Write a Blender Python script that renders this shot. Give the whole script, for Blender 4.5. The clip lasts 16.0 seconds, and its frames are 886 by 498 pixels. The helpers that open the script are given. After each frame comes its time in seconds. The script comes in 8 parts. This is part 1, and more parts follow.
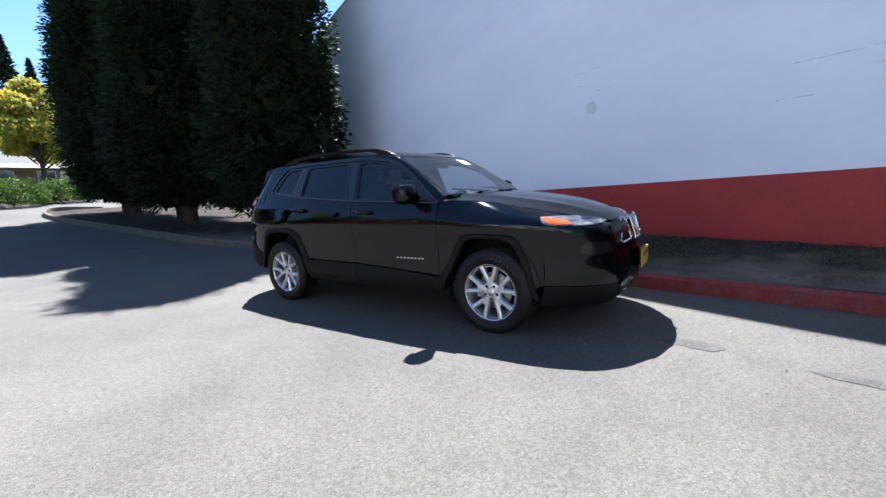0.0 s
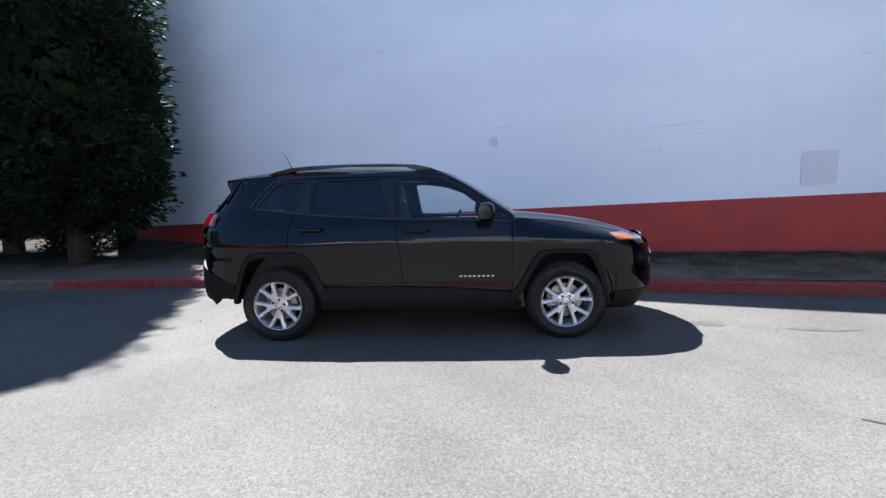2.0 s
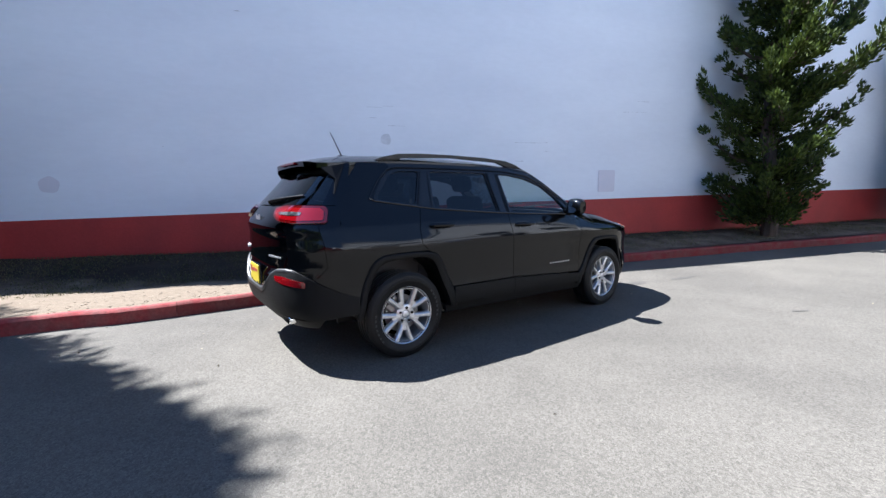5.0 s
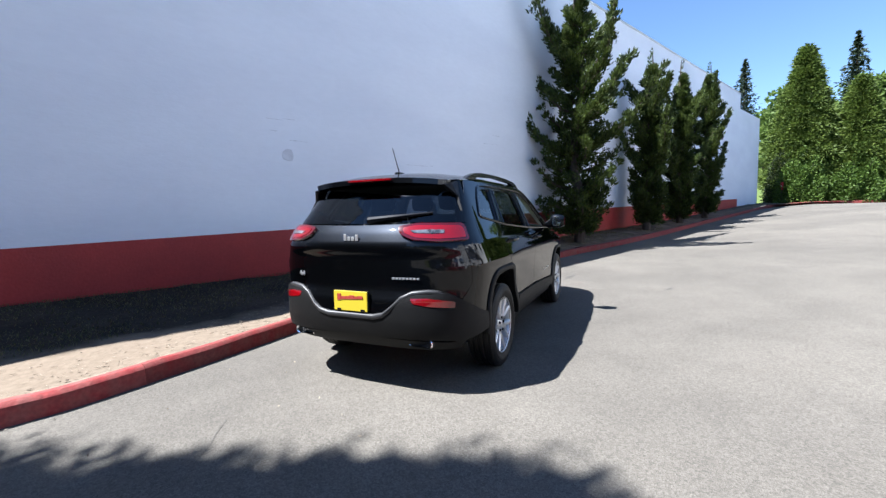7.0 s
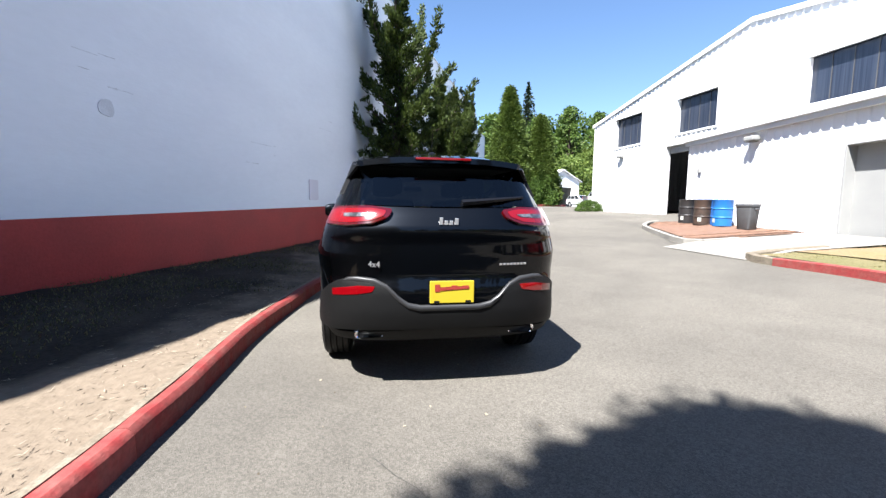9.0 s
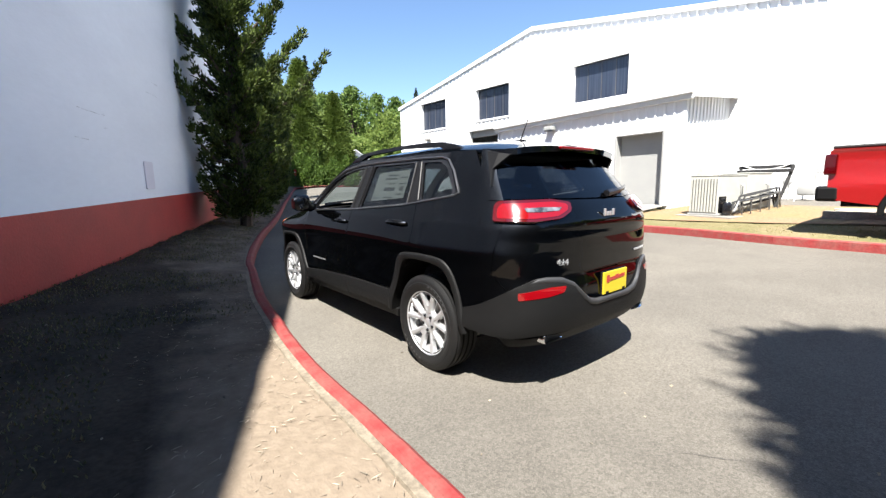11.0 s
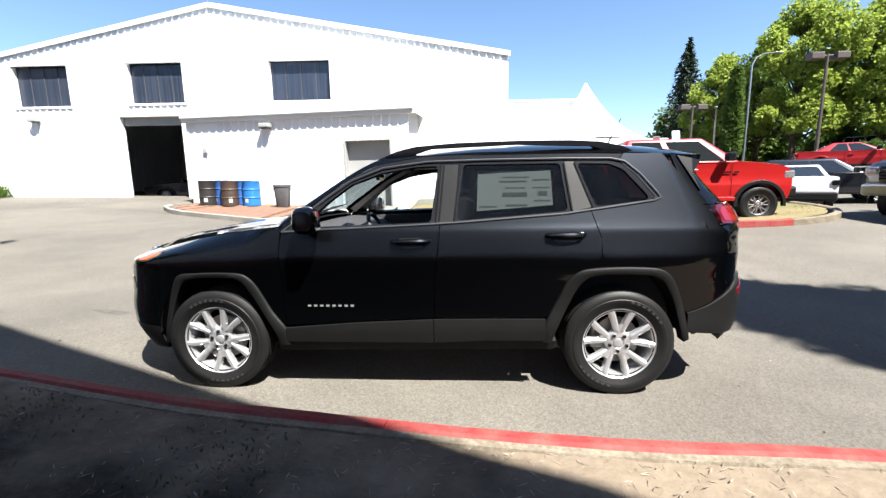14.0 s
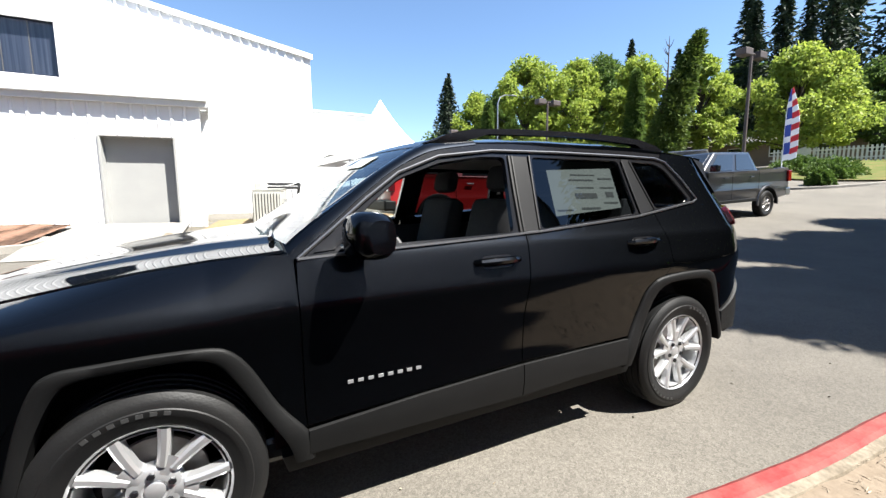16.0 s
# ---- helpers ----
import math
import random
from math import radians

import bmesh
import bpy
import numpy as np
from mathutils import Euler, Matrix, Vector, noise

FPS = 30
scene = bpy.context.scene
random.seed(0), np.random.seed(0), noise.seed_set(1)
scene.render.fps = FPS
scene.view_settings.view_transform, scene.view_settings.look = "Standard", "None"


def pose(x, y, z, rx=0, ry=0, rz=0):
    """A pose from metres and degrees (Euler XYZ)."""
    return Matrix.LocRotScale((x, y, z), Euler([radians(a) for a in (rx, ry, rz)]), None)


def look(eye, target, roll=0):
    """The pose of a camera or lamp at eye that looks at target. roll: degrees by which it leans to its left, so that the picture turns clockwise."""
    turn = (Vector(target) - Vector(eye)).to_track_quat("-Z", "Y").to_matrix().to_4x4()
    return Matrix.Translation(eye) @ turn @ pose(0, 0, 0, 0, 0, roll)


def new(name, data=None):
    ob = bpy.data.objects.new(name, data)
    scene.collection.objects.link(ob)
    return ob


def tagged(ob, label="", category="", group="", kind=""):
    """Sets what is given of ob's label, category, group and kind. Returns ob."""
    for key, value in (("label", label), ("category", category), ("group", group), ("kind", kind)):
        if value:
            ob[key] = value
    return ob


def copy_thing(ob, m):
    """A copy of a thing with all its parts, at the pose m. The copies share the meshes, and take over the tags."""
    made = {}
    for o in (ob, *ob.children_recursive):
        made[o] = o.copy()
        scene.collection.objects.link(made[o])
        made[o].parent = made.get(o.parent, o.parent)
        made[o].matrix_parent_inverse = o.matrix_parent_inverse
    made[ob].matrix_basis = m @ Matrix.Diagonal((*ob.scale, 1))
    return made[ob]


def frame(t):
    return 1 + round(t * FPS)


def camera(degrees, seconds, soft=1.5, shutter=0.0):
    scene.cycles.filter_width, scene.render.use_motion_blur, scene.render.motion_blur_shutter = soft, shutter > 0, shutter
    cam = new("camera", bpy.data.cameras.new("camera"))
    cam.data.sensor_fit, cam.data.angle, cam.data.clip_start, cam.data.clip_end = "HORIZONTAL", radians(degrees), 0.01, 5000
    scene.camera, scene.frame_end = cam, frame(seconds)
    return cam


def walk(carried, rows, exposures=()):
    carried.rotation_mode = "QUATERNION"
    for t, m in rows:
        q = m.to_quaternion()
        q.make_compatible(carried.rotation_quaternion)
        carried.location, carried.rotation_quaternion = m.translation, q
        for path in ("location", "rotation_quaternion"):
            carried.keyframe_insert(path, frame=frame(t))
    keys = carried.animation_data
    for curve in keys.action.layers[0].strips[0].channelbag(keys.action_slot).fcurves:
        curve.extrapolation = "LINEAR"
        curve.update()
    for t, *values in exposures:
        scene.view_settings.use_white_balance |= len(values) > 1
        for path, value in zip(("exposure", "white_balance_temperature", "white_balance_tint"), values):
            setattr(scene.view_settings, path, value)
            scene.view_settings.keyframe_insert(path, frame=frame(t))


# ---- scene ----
cam = camera(93.6, 16.0, soft=1.4)
PATH = [
    (0, (2.912, -3.825, 1.222), (1.799, -2.189, 0.931), -3.32),
    (0.5, (2.361, -4.181, 1.241), (1.502, -2.394, 0.977), -2.89),
    (1, (1.767, -4.431, 1.279), (1.175, -2.537, 1.023), -2.42),
    (1.5, (1.129, -4.566, 1.267), (0.806, -2.605, 1.042), -2.17),
    (2, (0.496, -4.645, 1.283), (0.361, -2.662, 1.059), -1.85),
    (2.5, (-0.122, -4.614, 1.292), (0.030, -2.633, 1.066), -1.99),
    (3, (-0.756, -4.549, 1.295), (-0.369, -2.604, 1.036), -0.93),
    (3.5, (-1.349, -4.437, 1.288), (-0.789, -2.535, 1.027), -0.79),
    (4, (-1.933, -4.262, 1.273), (-1.187, -2.422, 1.034), -0.43),
    (4.2, (-2.143, -4.195, 1.295), (-1.326, -2.388, 1.034), 0.17),
    (4.55, (-2.538, -4.003, 1.301), (-1.570, -2.272, 1.043), -0.12),
    (4.9, (-2.922, -3.780, 1.308), (-1.804, -2.142, 1.053), -0.39),
    (5.25, (-3.294, -3.526, 1.315), (-2.028, -1.998, 1.063), -0.63),
    (5.6, (-3.648, -3.242, 1.321), (-2.241, -1.843, 1.072), -0.85),
    (5.95, (-3.979, -2.932, 1.326), (-2.440, -1.678, 1.079), -1.05),
    (6.3, (-4.282, -2.596, 1.328), (-2.623, -1.506, 1.085), -1.21),
    (6.5, (-4.432, -2.411, 1.320), (-2.736, -1.375, 1.099), -1.80),
    (7, (-4.741, -1.894, 1.309), (-2.931, -1.059, 1.140), -1.33),
    (7.5, (-4.967, -1.337, 1.285), (-3.043, -0.816, 1.125), -0.38),
    (8, (-5.032, -0.735, 1.277), (-3.056, -0.484, 1.101), -0.22),
    (8.2, (-5.039, -0.484, 1.258), (-3.052, -0.346, 1.084), 0.45),
    (8.55, (-5.029, -0.048, 1.250), (-3.039, -0.123, 1.065), 0.56),
    (8.9, (-4.971, 0.385, 1.246), (-3.000, 0.106, 1.047), 0.62),
    (9.25, (-4.865, 0.809, 1.246), (-2.933, 0.338, 1.031), 0.64),
    (9.6, (-4.714, 1.218, 1.252), (-2.836, 0.570, 1.017), 0.61),
    (9.95, (-4.518, 1.605, 1.262), (-2.707, 0.796, 1.005), 0.53),
    (10.3, (-4.279, 1.966, 1.277), (-2.546, 1.007, 0.994), 0.40),
    (10.5, (-4.188, 2.203, 1.305), (-2.516, 1.132, 1.062), -0.73),
    (11, (-3.706, 2.613, 1.337), (-2.168, 1.371, 1.038), -0.95),
    (11.5, (-3.172, 2.954, 1.355), (-1.813, 1.514, 1.074), -2.01),
    (12, (-2.633, 3.219, 1.386), (-1.519, 1.588, 1.071), -2.55),
    (12.5, (-2.077, 3.406, 1.425), (-1.209, 1.624, 1.160), -2.48),
    (13, (-1.522, 3.534, 1.439), (-0.970, 1.634, 1.148), -1.83),
    (13.5, (-0.974, 3.562, 1.413), (-0.652, 1.612, 1.111), -0.40),
    (14, (-0.379, 3.520, 1.401), (-0.254, 1.549, 1.088), -0.86),
    (14.5, (0.173, 3.353, 1.375), (0.136, 1.377, 1.071), -0.74),
    (15, (0.627, 3.176, 1.353), (0.233, 1.242, 1.030), -2.04),
    (15.5, (0.949, 2.853, 1.328), (0.321, 0.979, 1.023), -2.26),
    (16, (1.063, 2.437, 1.325), (0.168, 0.666, 1.070), -0.37),
]
EXPOSURES = [
    (0.0, 2.22, 5500, 11), (4.2, 2.22, 5500, 11), (6.5, 2.20, 5650, 11), (8.2, 2.20, 5750, 11), (10.5, 2.22, 6250, 10),
    (16.0, 2.20, 6200, 9),
]
walk(cam, [(t, look(eye, target, roll)) for t, eye, target, roll in PATH], EXPOSURES)

# ---- world and sun ----
SUN_ELEVATION, SUN_TURN = radians(57.3), math.atan2(-0.645, 0.764)
world = bpy.data.worlds.new("sky")
scene.world = world
world.use_nodes = True
wn = world.node_tree.nodes
sky = wn.new("ShaderNodeTexSky")
sky.sky_type, sky.sun_disc = "NISHITA", False
sky.sun_elevation, sky.sun_rotation = SUN_ELEVATION, SUN_TURN % (2 * math.pi)
sky.altitude, sky.air_density, sky.dust_density, sky.ozone_density = 60, 1.0, 0.0, 3.0
wn["Background"].inputs["Strength"].default_value = 0.05
world.node_tree.links.new(sky.outputs[0], wn["Background"].inputs["Color"])
sun = new("sun", bpy.data.lights.new("sun", "SUN"))
sun.data.energy, sun.data.angle, sun.data.color = 5.0, radians(0.53), (1.0, 0.94, 0.85)
sun_way = Vector((-0.645 * math.cos(SUN_ELEVATION), 0.764 * math.cos(SUN_ELEVATION), math.sin(SUN_ELEVATION)))
sun.matrix_world = Matrix.Translation((0, 0, 30)) @ sun_way.to_track_quat("Z", "Y").to_matrix().to_4x4()


# ---- materials ----
def material(name, color, rough=0.6, metal=0.0, spec=0.5, second=None, scale=4.0, mix=0.5, grain=0.0, grain_scale=80.0,
             bump=0.0, bump_scale=60.0, coat=0.0, random_value=0.0, island=0.0, rough_var=0.0, stretch=(1, 1, 1)):
    """A principled surface: two tones in large patches, fine grain, relief, and tone by object or by piece."""
    m = bpy.data.materials.new(name)
    m.use_nodes = True
    nt, nodes = m.node_tree, m.node_tree.nodes
    p = nodes["Principled BSDF"]
    link = nt.links.new
    p.inputs["Roughness"].default_value, p.inputs["Metallic"].default_value = rough, metal
    p.inputs["Specular IOR Level"].default_value = spec
    p.inputs["Coat Weight"].default_value, p.inputs["Coat Roughness"].default_value = coat, 0.03
    tc = nodes.new("ShaderNodeTexCoord")
    mp = nodes.new("ShaderNodeMapping")
    mp.inputs["Scale"].default_value = stretch
    link(tc.outputs["Object"], mp.inputs["Vector"])
    rgb = nodes.new("ShaderNodeRGB")
    rgb.outputs[0].default_value = (*color, 1)
    out = rgb.outputs[0]

    def blend(kind, fac, a, b):
        n = nodes.new("ShaderNodeMix")
        n.data_type, n.blend_type = "RGBA", kind
        for sock, v in ((n.inputs[0], fac), (n.inputs[6], a), (n.inputs[7], b)):
            if isinstance(v, bpy.types.NodeSocket):
                link(v, sock)
            else:
                sock.default_value = v
        return n.outputs[2]

    def noise_of(s, detail=4.0, lo=0.35, hi=0.65):
        n = nodes.new("ShaderNodeTexNoise")
        n.inputs["Scale"].default_value, n.inputs["Detail"].default_value = s, detail
        link(mp.outputs[0], n.inputs["Vector"])
        r = nodes.new("ShaderNodeMapRange")
        r.inputs[1].default_value, r.inputs[2].default_value = lo, hi
        link(n.outputs[0], r.inputs[0])
        return r.outputs[0]

    def times(v, k, add=0.0):
        n = nodes.new("ShaderNodeMath")
        n.operation = "MULTIPLY_ADD"
        link(v, n.inputs[0])
        n.inputs[1].default_value, n.inputs[2].default_value = k, add
        return n.outputs[0]

    if second:
        out = blend("MIX", times(noise_of(scale), mix), out, (*second, 1))
    if grain:
        g = times(noise_of(grain_scale, 2.0, 0.2, 0.8), 2 * grain, 1 - grain)
        n = nodes.new("ShaderNodeMix")
        n.data_type, n.blend_type = "RGBA", "MULTIPLY"
        n.inputs[0].default_value = 1
        link(out, n.inputs[6])
        link(g, n.inputs[7])
        out = n.outputs[2]
    for amount, kind in ((random_value, "object"), (island, "island")):
        if amount:
            src = nodes.new("ShaderNodeObjectInfo" if kind == "object" else "ShaderNodeNewGeometry")
            hsv = nodes.new("ShaderNodeHueSaturation")
            link(times(src.outputs["Random" if kind == "object" else "Random Per Island"], 2 * amount, 1 - amount), hsv.inputs["Value"])
            link(out, hsv.inputs["Color"])
            out = hsv.outputs[0]
    link(out, p.inputs["Base Color"])
    if rough_var:
        link(times(noise_of(scale * 2), rough_var, rough - rough_var / 2), p.inputs["Roughness"])
    if bump:
        n = nodes.new("ShaderNodeTexNoise")
        n.inputs["Scale"].default_value, n.inputs["Detail"].default_value = bump_scale, 4
        link(mp.outputs[0], n.inputs["Vector"])
        b = nodes.new("ShaderNodeBump")
        b.inputs["Strength"].default_value, b.inputs["Distance"].default_value = bump, 0.01
        link(n.outputs[0], b.inputs["Height"])
        link(b.outputs[0], p.inputs["Normal"])
    return m


def foliage(name, color, second, through_light=0.35):
    """Leaf: two tones from piece to piece and some light coming through."""
    m = bpy.data.materials.new(name)
    m.use_nodes = True
    nt, nodes = m.node_tree, m.node_tree.nodes
    link = nt.links.new
    p = nodes["Principled BSDF"]
    geo = nodes.new("ShaderNodeNewGeometry")
    tc = nodes.new("ShaderNodeTexCoord")
    ns = nodes.new("ShaderNodeTexNoise")
    ns.inputs["Scale"].default_value = 0.9
    link(tc.outputs["Object"], ns.inputs["Vector"])
    add = nodes.new("ShaderNodeMath")
    add.operation = "ADD"
    link(geo.outputs["Random Per Island"], add.inputs[0])
    link(ns.outputs[0], add.inputs[1])
    rng = nodes.new("ShaderNodeMapRange")
    rng.inputs[1].default_value, rng.inputs[2].default_value = 0.4, 1.5
    link(add.outputs[0], rng.inputs[0])
    mix = nodes.new("ShaderNodeMix")
    mix.data_type = "RGBA"
    mix.inputs[6].default_value, mix.inputs[7].default_value = (*color, 1), (*second, 1)
    link(rng.outputs[0], mix.inputs[0])
    link(mix.outputs[2], p.inputs["Base Color"])
    p.inputs["Roughness"].default_value = 0.6
    p.inputs["Specular IOR Level"].default_value = 0.25
    tr = nodes.new("ShaderNodeBsdfTranslucent")
    link(mix.outputs[2], tr.inputs["Color"])
    ms = nodes.new("ShaderNodeMixShader")
    ms.inputs[0].default_value = through_light
    link(p.outputs[0], ms.inputs[1])
    link(tr.outputs[0], ms.inputs[2])
    link(ms.outputs[0], nodes["Material Output"].inputs["Surface"])
    return m


def glass(name, tint=(1, 1, 1), dark=0.0, rough=0.0, ior=1.6):
    """A thin pane: a clear or tinted film whose mirror gloss grows towards grazing view, alike from both sides."""
    m = bpy.data.materials.new(name)
    m.use_nodes = True
    nt, nodes = m.node_tree, m.node_tree.nodes
    link = nt.links.new
    tr = nodes.new("ShaderNodeBsdfTransparent")
    tr.inputs[0].default_value = (*[c * (1 - dark) for c in tint], 1)
    gl = nodes.new("ShaderNodeBsdfGlossy")
    gl.inputs["Roughness"].default_value = rough
    f0 = ((ior - 1) / (ior + 1)) ** 2
    lw = nodes.new("ShaderNodeLayerWeight")
    lw.inputs["Blend"].default_value = 0.5
    up = nodes.new("ShaderNodeMath")
    up.operation = "POWER"
    link(lw.outputs["Facing"], up.inputs[0])
    up.inputs[1].default_value = 5.0
    fr = nodes.new("ShaderNodeMath")
    fr.operation = "MULTIPLY_ADD"
    link(up.outputs[0], fr.inputs[0])
    fr.inputs[1].default_value, fr.inputs[2].default_value = 1 - f0, f0
    ms = nodes.new("ShaderNodeMixShader")
    link(fr.outputs[0], ms.inputs[0])
    link(tr.outputs[0], ms.inputs[1])
    link(gl.outputs[0], ms.inputs[2])
    link(ms.outputs[0], nodes["Material Output"].inputs["Surface"])
    return m


# ---- mesh helpers ----
def mesh_of(name, verts, faces, mat, smooth=False):
    me = bpy.data.meshes.new(name)
    me.from_pydata(verts, [], faces)
    if mat:
        me.materials.append(mat)
    if smooth:
        me.polygons.foreach_set("use_smooth", [True] * len(me.polygons))
    me.update()
    return me


def flush(bm, name, mat, smooth=False):
    bmesh.ops.recalc_face_normals(bm, faces=bm.faces)
    me = bpy.data.meshes.new(name)
    bm.to_mesh(me)
    bm.free()
    if mat:
        me.materials.append(mat)
    if smooth:
        me.polygons.foreach_set("use_smooth", [True] * len(me.polygons))
        me.set_sharp_from_angle(angle=radians(smooth if smooth is not True else 40))
    return me


def part(name, bm, mat, parent=None, label="", smooth=False):
    """One mesh object from a bmesh or a mesh, as part of a thing or, with no parent, as a thing."""
    me = flush(bm, name, mat, smooth) if isinstance(bm, bmesh.types.BMesh) else bm
    ob = new(name, me)
    ob.parent = parent
    if label:
        ob["label"] = label
    return ob


def thing(name, m, label, category, group="", kind=""):
    ob = new(name)
    ob.empty_display_size = 0.2
    ob.matrix_world = m
    return tagged(ob, label, category, group, kind)


def box(bm, x0, x1, y0, y1, z0, z1, bevel=0.0, m=None):
    r = bmesh.ops.create_cube(bm, size=1)
    vs = r["verts"]
    for v in vs:
        v.co = Vector(((x0 + x1) / 2 + v.co.x * (x1 - x0), (y0 + y1) / 2 + v.co.y * (y1 - y0), (z0 + z1) / 2 + v.co.z * (z1 - z0)))
    if bevel:
        es = list({e for v in vs for e in v.link_edges})
        out = bmesh.ops.bevel(bm, geom=es, offset=bevel, segments=2, profile=0.5, affect="EDGES")
        vs = list({v for f in out["faces"] for v in f.verts} | {v for v in vs if v.is_valid})
    if m is not None:
        bmesh.ops.transform(bm, matrix=m, verts=vs)
    return bm


def new_box(*a, **k):
    return box(bmesh.new(), *a, **k)


def tube(bm, points, radius, sides=8, caps=True):
    """A round bar through points; radius: one number or one for each point."""
    pts = [Vector(p) for p in points]
    radii = radius if isinstance(radius, (list, tuple)) else [radius] * len(pts)
    rings, side = [], None
    for i, p in enumerate(pts):
        way = (pts[min(i + 1, len(pts) - 1)] - pts[max(i - 1, 0)]).normalized()
        if side is None:
            side = way.orthogonal().normalized()
        side = (side - way * side.dot(way)).normalized()
        up = way.cross(side)
        rings.append([bm.verts.new(p + radii[i] * (math.cos(a) * side + math.sin(a) * up)) for a in (2 * math.pi * k / sides for k in range(sides))])
    for a, b in zip(rings, rings[1:]):
        for k in range(sides):
            bm.faces.new((a[k], a[(k + 1) % sides], b[(k + 1) % sides], b[k]))
    if caps:
        bm.faces.new(rings[0][::-1])
        bm.faces.new(rings[-1])
    return bm


def lathe(bm, profile, sides=32, axis="y", m=None, closed=False):
    """Turns (radius, offset) pairs round an axis."""
    rings = []
    for r, o in profile:
        ring = []
        for k in range(sides):
            a = 2 * math.pi * k / sides
            c, s = r * math.cos(a), r * math.sin(a)
            co = (c, o, s) if axis == "y" else (c, s, o)
            ring.append(bm.verts.new(m @ Vector(co) if m is not None else co))
        rings.append(ring)
    pairs = list(zip(rings, rings[1:])) + ([(rings[-1], rings[0])] if closed else [])
    for a, b in pairs:
        for k in range(sides):
            bm.faces.new((a[k], a[(k + 1) % sides], b[(k + 1) % sides], b[k]))
    if not closed:
        for ring, (r, _) in ((rings[0], profile[0]), (rings[-1], profile[-1])):
            if r > 1e-4:
                bm.faces.new(ring)
    return bm


def prism(bm, outline, lo, hi, axis="z", m=None):
    """An outline of 2D points drawn out along an axis."""
    def at(p, h):
        co = {"z": (p[0], p[1], h), "y": (p[0], h, p[1]), "x": (h, p[0], p[1])}[axis]
        return m @ Vector(co) if m is not None else Vector(co)
    a, b = [bm.verts.new(at(p, lo)) for p in outline], [bm.verts.new(at(p, hi)) for p in outline]
    n = len(outline)
    bm.faces.new(a[::-1])
    bm.faces.new(b)
    for k in range(n):
        bm.faces.new((a[k], a[(k + 1) % n], b[(k + 1) % n], b[k]))
    return bm


def lerp(pairs, x):
    """Straight-line interpolation in (x, value) pairs."""
    if x <= pairs[0][0]:
        return pairs[0][1]
    for (a, va), (b, vb) in zip(pairs, pairs[1:]):
        if x <= b:
            return va + (vb - va) * (x - a) / (b - a)
    return pairs[-1][1]


def curve_at(pairs, x):
    """Smooth (monotone cubic) interpolation in (x, value) pairs."""
    n = len(pairs)
    if x <= pairs[0][0]:
        return pairs[0][1]
    if x >= pairs[-1][0]:
        return pairs[-1][1]
    i = max(k for k in range(n - 1) if pairs[k][0] <= x)
    d = [(pairs[k + 1][1] - pairs[k][1]) / (pairs[k + 1][0] - pairs[k][0]) for k in range(n - 1)]

    def slope(k):
        if k == 0 or k == n - 1:
            return d[0] if k == 0 else d[-1]
        return 0.0 if d[k - 1] * d[k] <= 0 else 2 * d[k - 1] * d[k] / (d[k - 1] + d[k])
    h = pairs[i + 1][0] - pairs[i][0]
    s = (x - pairs[i][0]) / h
    return ((2 * s**3 - 3 * s**2 + 1) * pairs[i][1] + (s**3 - 2 * s**2 + s) * h * slope(i)
            + (-2 * s**3 + 3 * s**2) * pairs[i + 1][1] + (s**3 - s**2) * h * slope(i + 1))


# ---- surfaces of the place ----
ASPHALT = material("asphalt", (0.1119, 0.1019, 0.08621), 0.9, spec=0.25, second=(0.07675, 0.07011, 0.06017), scale=0.35, mix=0.72, grain=0.42, grain_scale=170, bump=0.5, bump_scale=190)
DIRT = material("dirt", (0.04967, 0.03903, 0.02838), 0.95, spec=0.1, second=(0.02129, 0.01774, 0.01419), scale=1.6, mix=0.8, grain=0.35, grain_scale=30, bump=0.9, bump_scale=25)


def add_sunlit_sand(m):
    """Pale sand over darker soil by the sheet's own mask, ragged at its edge; sunlight on the soil is put into this
    colour.
    """
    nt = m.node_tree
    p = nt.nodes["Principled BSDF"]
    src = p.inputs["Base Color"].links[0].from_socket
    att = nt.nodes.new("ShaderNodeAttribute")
    att.attribute_name = "sunlit_sand"
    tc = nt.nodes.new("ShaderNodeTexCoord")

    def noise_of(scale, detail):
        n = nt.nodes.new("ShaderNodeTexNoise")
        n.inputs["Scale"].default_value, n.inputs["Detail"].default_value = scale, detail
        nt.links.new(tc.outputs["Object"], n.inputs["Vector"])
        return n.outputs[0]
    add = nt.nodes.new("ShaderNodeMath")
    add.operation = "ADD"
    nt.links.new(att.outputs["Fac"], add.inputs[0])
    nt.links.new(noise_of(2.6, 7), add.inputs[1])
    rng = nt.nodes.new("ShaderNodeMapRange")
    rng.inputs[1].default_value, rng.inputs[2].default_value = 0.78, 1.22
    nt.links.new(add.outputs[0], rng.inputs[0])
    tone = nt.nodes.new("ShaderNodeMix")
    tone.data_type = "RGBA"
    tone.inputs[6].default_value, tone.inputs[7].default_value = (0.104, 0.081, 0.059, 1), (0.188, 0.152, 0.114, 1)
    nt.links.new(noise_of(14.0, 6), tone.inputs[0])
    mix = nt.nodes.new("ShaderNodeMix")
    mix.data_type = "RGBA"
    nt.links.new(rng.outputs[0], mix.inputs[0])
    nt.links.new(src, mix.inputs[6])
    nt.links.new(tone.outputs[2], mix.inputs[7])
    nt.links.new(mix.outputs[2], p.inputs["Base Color"])


